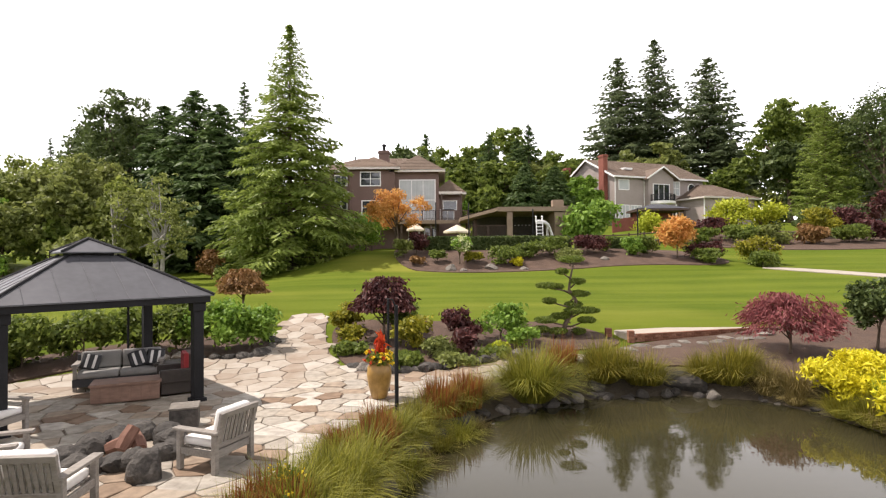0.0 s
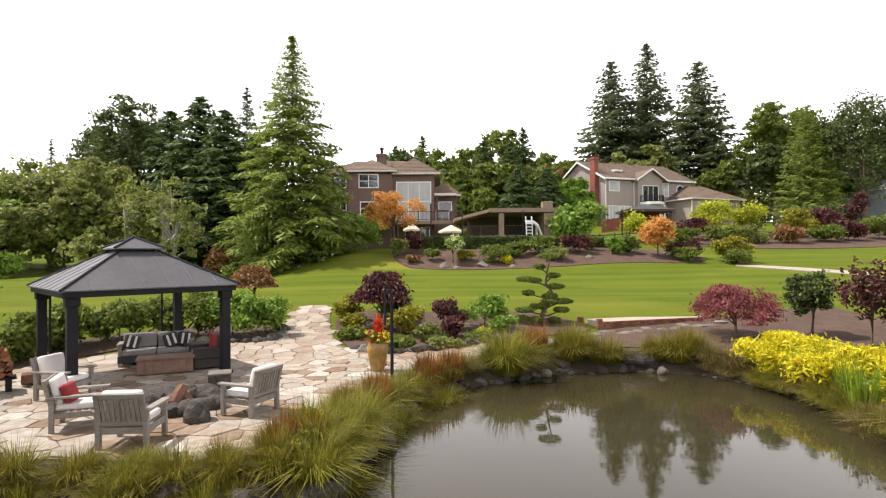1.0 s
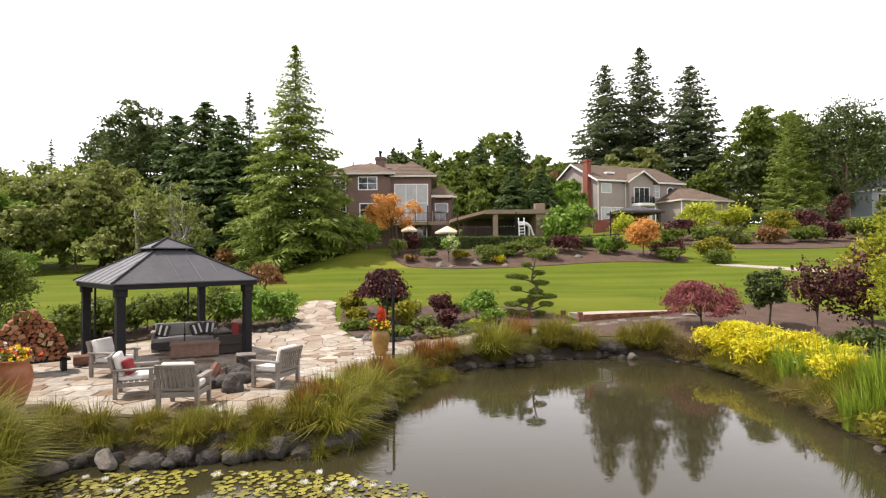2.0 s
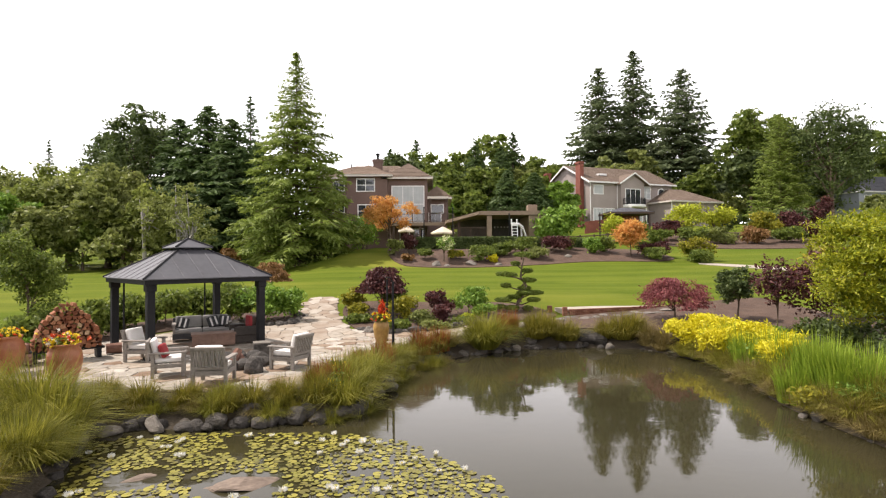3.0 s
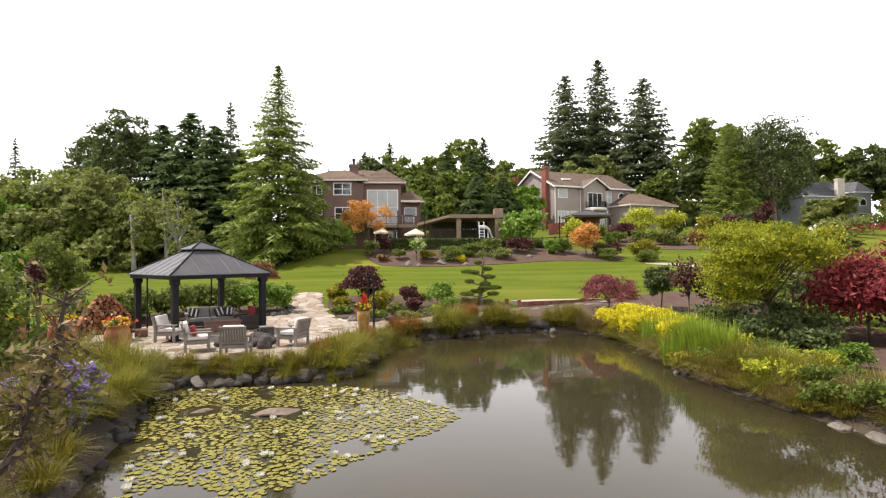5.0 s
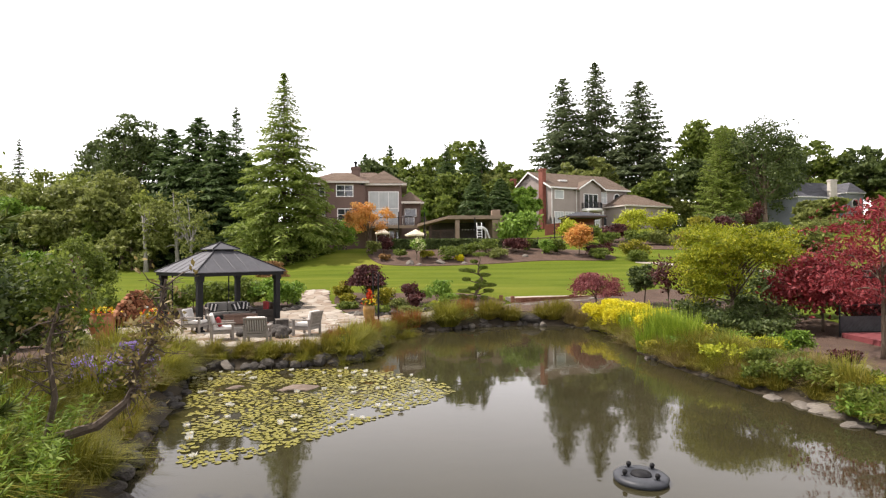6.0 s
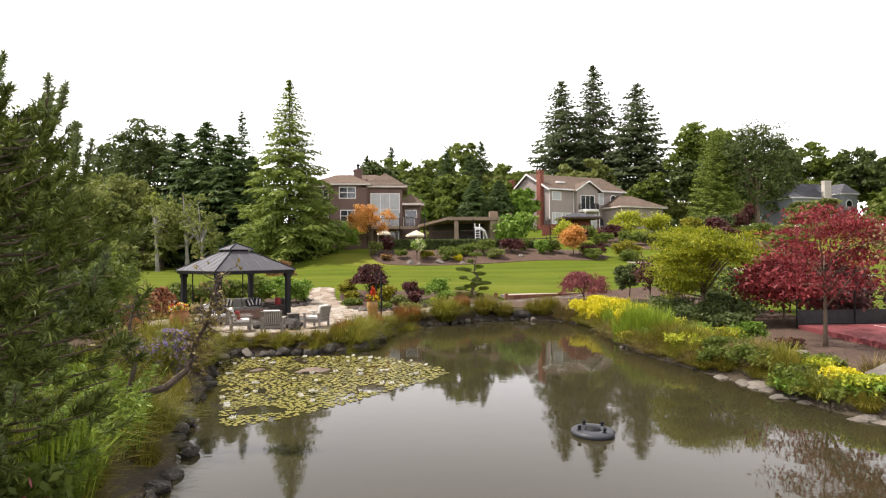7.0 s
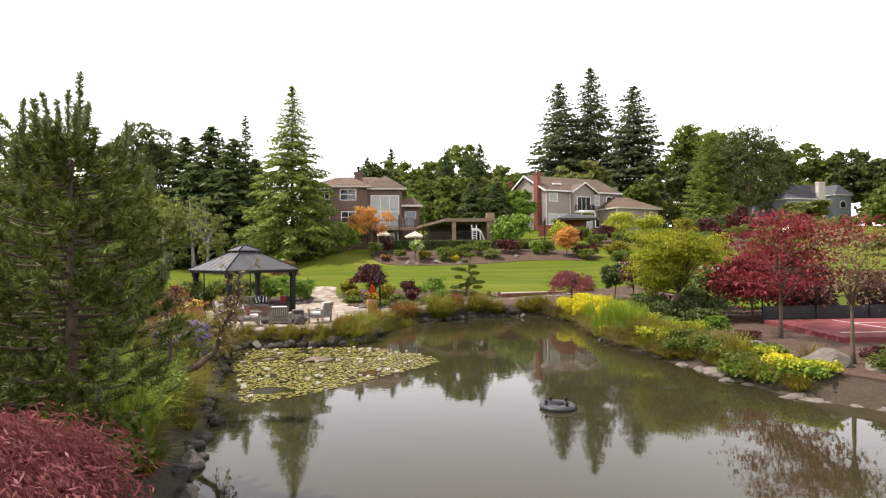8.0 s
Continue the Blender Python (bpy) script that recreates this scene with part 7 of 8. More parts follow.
chair = teak_chair()
chair.matrix_basis = on_patio(-3.62, 8.75, -112)
for x, y, rz in ((-5.02, 6.95, 184), (-6.6, 7.95, 112), (-8.35, 10.1, 82)):
    copy_thing(chair, on_patio(x, y, rz))
pl = thing("throw_pillow", "red throw pillow on a lounge chair", "pillow", Matrix.Translation((-6.6, 7.75, PZ + 0.62)) @ Matrix.Rotation(radians(100), 4, "Z"))
bm = boxed(-0.2, 0.2, -0.06, 0.06, -0.12, 0.24, 0.055, Matrix.Rotation(radians(-20), 4, "X"))
part("cover", bm, M["red_cloth"], pl, smooth=True)

# sofa with striped pillows, facing the fire
sofa = thing("sofa", "outdoor sofa with grey cushions under the gazebo", "sofa", on_patio(-8.35, 14.2, 24))
part("base", boxed(-1.0, 1.0, -0.4, 0.4, 0.1, 0.3, 0.02), M["charcoal_cloth"], sofa)
for x in (-0.95, 0.95):
    for y in (-0.34, 0.34):
        part("leg", boxed(x - 0.04, x + 0.04, y - 0.04, y + 0.04, 0, 0.62, 0.006), M["teak"], sofa)
    part("arm", boxed(x - 0.07, x + 0.07, -0.42, 0.4, 0.6, 0.66, 0.012), M["teak"], sofa)
part("backrest", boxed(-1.0, 1.0, 0.3, 0.42, 0.3, 0.82, 0.02), M["charcoal_cloth"], sofa)
for x in (-0.46, 0.46):
    part("seat_cushion", cushion(0.9, 0.7, 0.15), M["grey_cushion"], sofa, "grey seat cushion", True, Matrix.Translation((x, -0.06, 0.3)))
    part("back_cushion", cushion(0.9, 0.16, 0.44), M["grey_cushion"], sofa, "grey back cushion", True, Matrix.Translation((x, 0.22, 0.45)) @ Matrix.Rotation(radians(-10), 4, "X"))
for x, tilt in ((-0.72, 14), (0.45, -18), (0.75, 8)):
    m = sofa.matrix_basis @ Matrix.Translation((x, -0.02, 0.46)) @ Matrix.Rotation(radians(-16), 4, "X") @ Matrix.Rotation(radians(tilt), 4, "Y")
    t = thing("throw_pillow", "black and white striped throw pillow on the sofa", "pillow", m, "striped pillows")
    part("cover", boxed(-0.21, 0.21, -0.07, 0.07, 0, 0.42, 0.06), M["charcoal_cloth"], t, smooth=True)
    for xs2 in (-0.11, 0.06):
        part("stripe", boxed(xs2, xs2 + 0.07, -0.078, 0.078, 0.04, 0.38, 0.02), M["cushion"], t, "white stripe")
# low table
tb = thing("coffee_table", "low brown wooden chest table before the sofa", "table", on_patio(-7.35, 12.75, 24))
part("top", boxed(-0.72, 0.72, -0.36, 0.36, 0.4, 0.46, 0.012), M["chest"], tb)
part("body", boxed(-0.68, 0.68, -0.32, 0.32, 0.03, 0.4, 0.01), M["chest"], tb)
for k in range(7):
    x = -0.6 + 0.2 * k
    part("panel", boxed(x - 0.085, x + 0.085, -0.335, -0.322, 0.06, 0.38, 0.004), M["chest"], tb)
# wicker armchair with throw, and side table
ac = thing("armchair", "dark wicker armchair with a plaid red throw", "armchair", on_patio(-6.55, 13.55, -58))
part("base", boxed(-0.45, 0.45, -0.42, 0.42, 0.04, 0.34, 0.03), M["wicker"], ac)
for x in (-0.42, 0.42):
    part("arm", boxed(x - 0.07, x + 0.07, -0.44, 0.42, 0.3, 0.62, 0.03), M["wicker"], ac)
part("backrest", boxed(-0.48, 0.48, 0.32, 0.46, 0.1, 0.92, 0.04), M["wicker"], ac)
part("seat_cushion", cushion(0.7, 0.7, 0.14), M["grey_cushion"], ac, "grey seat cushion", True, Matrix.Translation((0, -0.06, 0.34)))
part("throw", boxed(-0.35, 0.35, 0.16, 0.34, 0.46, 0.95, 0.05), M["dark_wood"], ac)
tr = thing("throw_blanket", "plaid red throw over the armchair", "blanket", on_patio(-6.5, 13.45, -58))
part("cloth", boxed(-0.3, 0.28, 0.08, 0.2, 0.5, 0.97, 0.04), M["red_cloth"], tr)
sd = thing("side_table", "small dark side table between sofa and armchair", "table", on_patio(-7.3, 14.55, 10))
part("top", boxed(-0.3, 0.3, -0.3, 0.3, 0.5, 0.54, 0.01), M["wicker"], sd)
for x in (-0.25, 0.25):
    for y in (-0.25, 0.25):
        part("leg", boxed(x - 0.025, x + 0.025, y - 0.025, y + 0.025, 0, 0.5), M["wicker"], sd)
st = thing("stone_stool", "square dark stone block with a pale rim", "stool", on_patio(-5.0, 10.6, 20))
part("block", boxed(-0.25, 0.25, -0.25, 0.25, 0, 0.4, 0.03), M["rock"], st)
part("rim", boxed(-0.26, 0.26, -0.26, 0.26, 0.4, 0.44, 0.012), M["pale_rock"], st, "pale rim")
# fire pit of rough stones and logs
random.seed(21)
for k in range(15):
    a = 6.283 * k / 15 + random.uniform(-0.1, 0.1)
    r = random.uniform(0.62, 0.95)
    s = random.uniform(0.34, 0.55)
    x, y = -5.35 + r * math.cos(a), 9.25 + r * math.sin(a)
    rock(x, y, s * 1.2, s, s * 0.8, gz(x, y) + 0.06, label="rough dark stone of the fire pit", group="fire pit stones")
rock(-4.45, 8.25, 0.62, 0.55, 0.62, gz(-4.45, 8.25) + 0.05, label="squared dark stone block before the fire pit", group="fire pit stones")
for k, (x, y, z, rz, ry) in enumerate(((-5.3, 9.2, 0.26, 70, -50), (-5.5, 9.3, 0.12, 20, -15), (-5.2, 9.35, 0.14, 130, -20))):
    lg = thing("log", "split firewood log leaning in the fire pit", "log", Matrix.Translation((x, y, PZ + z)) @ Matrix.Rotation(radians(rz), 4, "Z") @ Matrix.Rotation(radians(ry), 4, "Y"), "fire logs")
    bm = bmesh.new()
    tube(bm, [(-0.2, 0, 0), (0, 0.01, 0), (0.2, 0, 0)], [0.1, 0.13, 0.11], 6)
    part("wood", bm, M["log"], lg)

# firewood stack
ws = thing("firewood_stack", "large stack of split reddish firewood on a rack", "firewood", on_patio(-10.75, 10.25, 40))
for x in (-0.8, 0.8):
    part("rack_leg", boxed(x - 0.06, x + 0.06, -0.25, 0.25, 0, 0.3), M["black_metal"], ws)
part("rack_rail", boxed(-0.95, 0.95, -0.2, 0.2, 0.27, 0.33), M["black_metal"], ws)
wedges = []
for k in range(5):
    n = (3, 4, 5, 3, 4)[k]
    o = [(0.085 * random.uniform(0.7, 1.25) * math.cos(6.283 * j / n + k), 0.085 * random.uniform(0.7, 1.25) * math.sin(6.283 * j / n + k)) for j in range(n)]
    me = bpy.data.meshes.new("billet")
    bm = prism(bmesh.new(), o, -0.24, 0.24, Matrix.Rotation(math.pi / 2, 4, "X"))
    bm.to_mesh(me)
    bm.free()
    me.materials.append(M["firewood_end"])
    wedges.append(me)
for row in range(11):
    half = 0.9 - 0.05 * max(0, row - 2) ** 1.25
    n = int(2 * half / 0.15)
    for k in range(n):
        x = -half + 2 * half * (k + 0.5) / n + random.uniform(-0.02, 0.02)
        part("billet", random.choice(wedges), None, ws, m=Matrix.Translation((x, random.uniform(-0.06, 0.06), 0.4 + 0.125 * row)) @ Matrix.Rotation(random.uniform(0, 6.28), 4, "Y") @ Matrix.Rotation(random.uniform(-0.1, 0.1), 4, "Z"))
for x, y, z in ((-11.6, 9.5, 0.0), (-11.3, 9.2, 0.0), (-11.5, 9.35, 0.3), (-9.95, 11.3, 0.0)):
    lg = thing("log", "short round log beside the firewood stack", "log", on_patio(x, y, 30, 0.17 + z), "loose logs")
    bm = bmesh.new()
    tube(bm, [(-0.22, 0, 0), (0.22, 0, 0)], [0.16, 0.17], 9)
    part("wood", bm, M["log"], lg)


# pots with flowers
def flower_pot(name, label, x, y, profile, mat, blooms, seed, rz=0, spread=0.28):
    rng = np.random.default_rng(seed)
    t = thing(name, label, "flower pot", on_patio(x, y, rz))
    part("pot", lathe(profile, 28), M[mat], t, smooth=True)
    top = profile[-1][1]
    n = 500
    p = np.array([0, 0, top + 0.1]) + unit(rng.normal(size=(n, 3))) * np.array([spread, spread, 0.18]) * rng.uniform(0.3, 1, (n, 1)) ** 0.5
    p[:, 2] = np.maximum(p[:, 2], top - 0.04)
    part("foliage", quads_of("foliage", leaf_quads(rng, p, 0.07, 1.6), M["green"]), M["green"], t)
    for mt, n, dz, sp in blooms:
        c = np.array([0, 0, top + dz]) + rng.normal(size=(n, 3)) * np.array([sp, sp, 0.07])
        c = np.repeat(c, 9, 0) + rng.normal(size=(n * 9, 3)) * 0.022
        tagged(part("flower_cluster", quads_of("flower_cluster", leaf_quads(rng, c, 0.06, 1.1, 0.9), M[mt]), M[mt], t), kind="stuff")
    return t


URN = [(0.14, 0), (0.18, 0.03), (0.25, 0.3), (0.29, 0.55), (0.27, 0.72), (0.2, 0.82), (0.24, 0.86), (0.24, 0.89), (0.2, 0.89), (0.19, 0.8)]
t = flower_pot("urn", "tall ochre glazed urn with red canna and yellow flowers", -1.5, 12.75, URN, "ochre", (("yellow_petal", 46, 0.16, 0.16), ("red_petal", 16, 0.12, 0.18)), 601)
rng = np.random.default_rng(602)
q = np.array([0.02, 0, 1.22]) + rng.normal(size=(90, 3)) * np.array([0.06, 0.06, 0.14])
part("canna", quads_of("canna", leaf_quads(rng, q, 0.1, 2.6, 0.0, np.tile([0, 0, 1.0], (90, 1)), 0.35), M["red_petal"]), M["red_petal"], t, "upright red canna leaves")
JAR = [(0.2, 0), (0.24, 0.05), (0.34, 0.36), (0.38, 0.6), (0.35, 0.8), (0.29, 0.9), (0.33, 0.95), (0.33, 0.99), (0.28, 0.99), (0.26, 0.9)]
flower_pot("flower_pot", "large terracotta jar with yellow and orange flowers", -8.55, 6.85, JAR, "terracotta", (("yellow_petal", 50, 0.17, 0.18), ("red_petal", 26, 0.2, 0.16), ("white_petal", 8, 0.16, 0.18)), 603)
POT = [(0.24, 0), (0.28, 0.05), (0.4, 0.4), (0.43, 0.62), (0.39, 0.82), (0.33, 0.9), (0.37, 0.95), (0.37, 1.0), (0.32, 1.0), (0.3, 0.9)]
flower_pot("flower_pot", "tall round terracotta pot with yellow flowers", -11.0, 8.2, POT, "terracotta", (("yellow_petal", 60, 0.15, 0.2), ("red_petal", 10, 0.16, 0.2)), 604)
flower_pot("flower_pot", "tall round terracotta pot with orange flowers", -12.0, 7.4, POT, "terracotta", (("yellow_petal", 40, 0.15, 0.2), ("red_petal", 30, 0.16, 0.2)), 605)


# black garden poles
def hook_pole(x, y, h, label, seed):
    t = thing("garden_pole", label, "pole", pose(x, y, gz(x, y)))
    bm = bmesh.new()
    tube(bm, [(0, 0, -0.2), (0, 0, h)], [0.045, 0.04], 8)
    part("pole", bm, M["black_metal"], t)
    bm = bmesh.new()
    tube(bm, [(0, 0, h - 0.1), (-0.08, 0, h + 0.12), (-0.22, 0, h + 0.14), (-0.28, 0, h)], [0.018] * 4, 6)
    part("hook", bm, M["black_metal"], t)
    if seed == 2:
        part("feeder", lathe([(0.03, 0), (0.11, 0.03), (0.11, 0.26), (0.14, 0.28), (0.02, 0.4)], 14), M["black_metal"], t, m=Matrix.Translation((-0.28, 0, h - 0.42)))
    return t


hook_pole(-1.02, 11.85, 2.3, "black metal garden pole with a hanging lantern beside the urn", 1)
t = thing("garden_pole", "thin black garden pole behind the urn", "pole", pose(-1.35, 13.4, gz(-1.35, 13.4)))
bm = bmesh.new()
tube(bm, [(0, 0, -0.2), (0, 0, 2.3)], [0.03, 0.03], 8)
part("pole", bm, M["black_metal"], t)
hook_pole(-10.9, 6.4, 2.5, "black metal garden pole with a hanging lantern beside the pots", 2)

# ---- pond ----
rng = np.random.default_rng(701)
LILY = rounded([(-6.3, 4.6), (-4.3, 4.75), (-2.2, 4.7), (-0.4, 4.35), (0.7, 3.0), (1.75, 1.7), (0.8, 0.4), (-0.4, -0.8), (-1.4, -2.0), (-2.6, -3.0), (-3.6, -3.5), (-4.2, -1.6), (-5.0, 0.6), (-5.6, 2.4)])
pads, near_pads = [], {}
cand = np.stack([rng.uniform(-6.4, 2.0, 42000), rng.uniform(-3.7, 4.9, 42000)], 1)
cand = cand[inside(LILY, cand[:, 0], cand[:, 1])]
cand_edge = away(LILY, cand[:, 0], cand[:, 1])
for (x, y), edge in zip(cand, cand_edge):
    r = rng.uniform(0.04, 0.085)
    if rng.uniform() > 0.3 + edge * 0.8 or noise.noise((x * 0.7, y * 0.7, 0)) < -0.42 or noise.noise((x * 2.1, y * 2.1, 4)) < -0.36:
        continue
    gk = (int(x // 0.35), int(y // 0.35))
    close = [p for i in (-1, 0, 1) for j in (-1, 0, 1) for p in near_pads.get((gk[0] + i, gk[1] + j), ())]
    if any((x - a) ** 2 + (y - c) ** 2 < (0.86 * (r + s)) ** 2 for a, c, s in close) or min(math.hypot(x + 2.7, (y - 2.15) * 1.4), math.hypot(x + 4.47, y - 2.45) + 0.25) < 0.75:
        continue
    pads.append((x, y, r))
    near_pads.setdefault(gk, []).append((x, y, r))


def pad_verts(r, turn, lift):
    notch = 0.3
    out = [(0, 0, 0.004)]
    for k in range(13):
        a = turn + notch + (6.283 - 2 * notch) * k / 12
        out.append((r * math.cos(a), r * math.sin(a), 0.004 + lift * (1 + math.sin(a + turn))))
    return out


shapes = []
for k in range(8):
    v = pad_verts(1.0, 0.8 * k, 0.06 if k % 3 == 0 else 0.01)
    v2 = v + [(x, y, z - 0.05) for x, y, z in v]
    f = [(0, j, j + 1) for j in range(1, 13)] + [(j, j + 14, j + 15, j + 1) for j in range(1, 13)]
    shapes.append((v2, f))
pads.sort(key=lambda p: p[1])
verts, faces3 = [], []
shared = [mesh_of("lily_pad", v, f, M["lily_pad"]) for v, f in shapes]
for k, (x, y, r) in enumerate(pads):
    if k < 280:
        ob = new("lily_pad", shared[k % 8])
        ob.matrix_basis = Matrix.Translation((x, y, WATER + 0.012)) @ Matrix.Rotation(6.28 * ((k * 0.37) % 1), 4, "Z") @ Matrix.Diagonal((r, r, r, 1))
        tagged(ob, "round yellow-green lily pad floating on the pond", "lily pad", "lily pads")
    else:
        v, f = shapes[k % 8]
        b0 = len(verts)
        verts += [(x + r * a, y + r * c, WATER + 0.012 + r * d) for a, c, d in v[:14]]
        faces3 += [tuple(b0 + i for i in g) for g in f[:12]]
tagged(new("lily_pads", mesh_of("lily_pads", verts, faces3, M["lily_pad"])), "dense raft of yellow-green lily pads on the pond", "lily pads", kind="stuff")
fl = None
picks = rng.choice(len(pads), 60, replace=False)
for k in picks:
    x, y, r = pads[k]
    if fl is None:
        a = np.repeat(np.arange(0, 6.283, 0.524), 2)
        n = len(a)
        c = np.stack([np.cos(a) * 0.05, np.sin(a) * 0.05, np.tile([0.05, 0.075], n // 2)], 1)
        ax = np.stack([np.cos(a), np.sin(a), np.tile([0.55, 1.4], n // 2)], 1)
        lily_me = quads_of("petals", leaf_quads(rng, c, 0.05, 2.0, 0.2, unit(ax), 0.05), M["white_petal"])
        fl = True
    t = thing("water_lily", "white water lily in bloom among lily pads", "flower", Matrix.Translation((x, y, WATER + 0.015)) @ Matrix.Rotation(float(k), 4, "Z") @ Matrix.Scale(rng.uniform(0.6, 0.95), 4), "water lilies")
    part("blossom", lily_me, None, t)
    part("heart", lathe([(0.02, 0.03), (0.022, 0.06), (0.01, 0.07)], 8), M["yellow_petal"], t, "yellow heart")

# floating aerator
ae = thing("pond_aerator", "round grey floating pond aerator with small lamps", "aerator", Matrix.Translation((3.9, -4.45, WATER)) @ Matrix.Scale(0.68, 4))
part("float", lathe([(0.5, -0.05), (0.6, 0.0), (0.62, 0.09), (0.56, 0.14), (0.3, 0.16), (0.27, 0.12), (0.1, 0.12)], 32), M["grey_plastic"], ae, smooth=True)
part("hub", lathe([(0.24, 0.1), (0.22, 0.17), (0.08, 0.2)], 20), M["black_metal"], ae, smooth=True)
for k, a in enumerate((0.6, 1.9, 3.3, 5.2)):
    p = part("lamp", lathe([(0.03, 0), (0.03, 0.07), (0.055, 0.09), (0.055, 0.15), (0.02, 0.18)], 12), M["black_metal"], ae, m=Matrix.Translation((0.43 * math.cos(a), 0.43 * math.sin(a), 0.14)) @ Matrix.Rotation(0.4, 4, "X"))
    q = part("bracket", boxed(-0.07, 0.07, -0.03, 0.03, -0.02, 0.03, 0.006), M["grey_plastic"], ae, m=Matrix.Translation((0.43 * math.cos(a), 0.43 * math.sin(a), 0.14)))

# asters on the west bank
for k, (x, y, h, w) in enumerate(((-5.75, 0.0, 1.05, 0.8), (-6.05, 0.35, 1.15, 0.9), (-6.4, 0.1, 1.1, 1.0), (-6.2, -0.5, 1.0, 0.9), (-6.7, -0.3, 1.05, 0.9))):
    shrub("aster", "aster plant covered with purple daisy flowers", "flower", x, y, h, w, "grey_green", 720 + k, 70, 16, 0.07, "purple asters", fruit=("purple_petal", 110, 16, 0.035, 0.06))

# dead twisted snag leaning over the water
rng = np.random.default_rng(731)
sx, sy = -4.6, -4.9
t = thing("dead_tree", "dead twisted little tree with mossy bare twigs leaning over the water", "tree", pose(sx, sy, gz(sx, sy)))
bm = bmesh.new()
main = [(-0.5, -0.1, 0.35), (0.0, 0.0, 0.62), (0.5, 0.1, 0.75), (0.85, 0.2, 1.05), (0.95, 0.3, 1.5), (1.15, 0.35, 1.9), (1.35, 0.3, 2.8)]
tube(bm, [(-0.9, -0.3, -0.2)] + main, [0.09, 0.085, 0.08, 0.07, 0.06, 0.05, 0.035, 0.015], 7)
up = [(-0.15, 0, 0.5), (0.05, -0.1, 1.2), (-0.02, -0.15, 1.9), (0.1, -0.1, 2.5)]
tube(bm, up, [0.05, 0.04, 0.03, 0.01], 6)
tips = []
for line, lo2 in ((main, 3), (up, 1)):
    for k in range(70 if line is main else 26):
        i = rng.integers(lo2, len(line) - 1)
        s = Vector(line[i]).lerp(Vector(line[i + 1]), rng.uniform())
        d = Vector(unit(rng.normal(size=3)))
        ln = rng.uniform(0.15, 0.5)
        e = s + d * ln
        tube(bm, [s, s + d * ln * 0.5 + Vector(rng.normal(size=3) * 0.04), e], [0.014, 0.009, 0.004], 4)
        for _ in range(3):
            g = s.lerp(e, rng.uniform(0.3, 1)) + Vector(rng.normal(size=3) * 0.1)
            tube(bm, [s.lerp(e, rng.uniform(0.2, 0.8)), g], [0.006, 0.003], 3)
        tips.append(tuple(e))
part("trunk", bm, M["dead_wood"], t)
tp = np.repeat(np.array(tips), 7, 0) + rng.normal(size=(len(tips) * 7, 3)) * 0.07
moss = part("moss", quads_of("moss", leaf_quads(rng, tp, 0.05, 2.2), M["brown_grass"]), M["brown_grass"], t, "dry mossy tufts")
tagged(moss, "dry mossy tufts", kind="stuff")

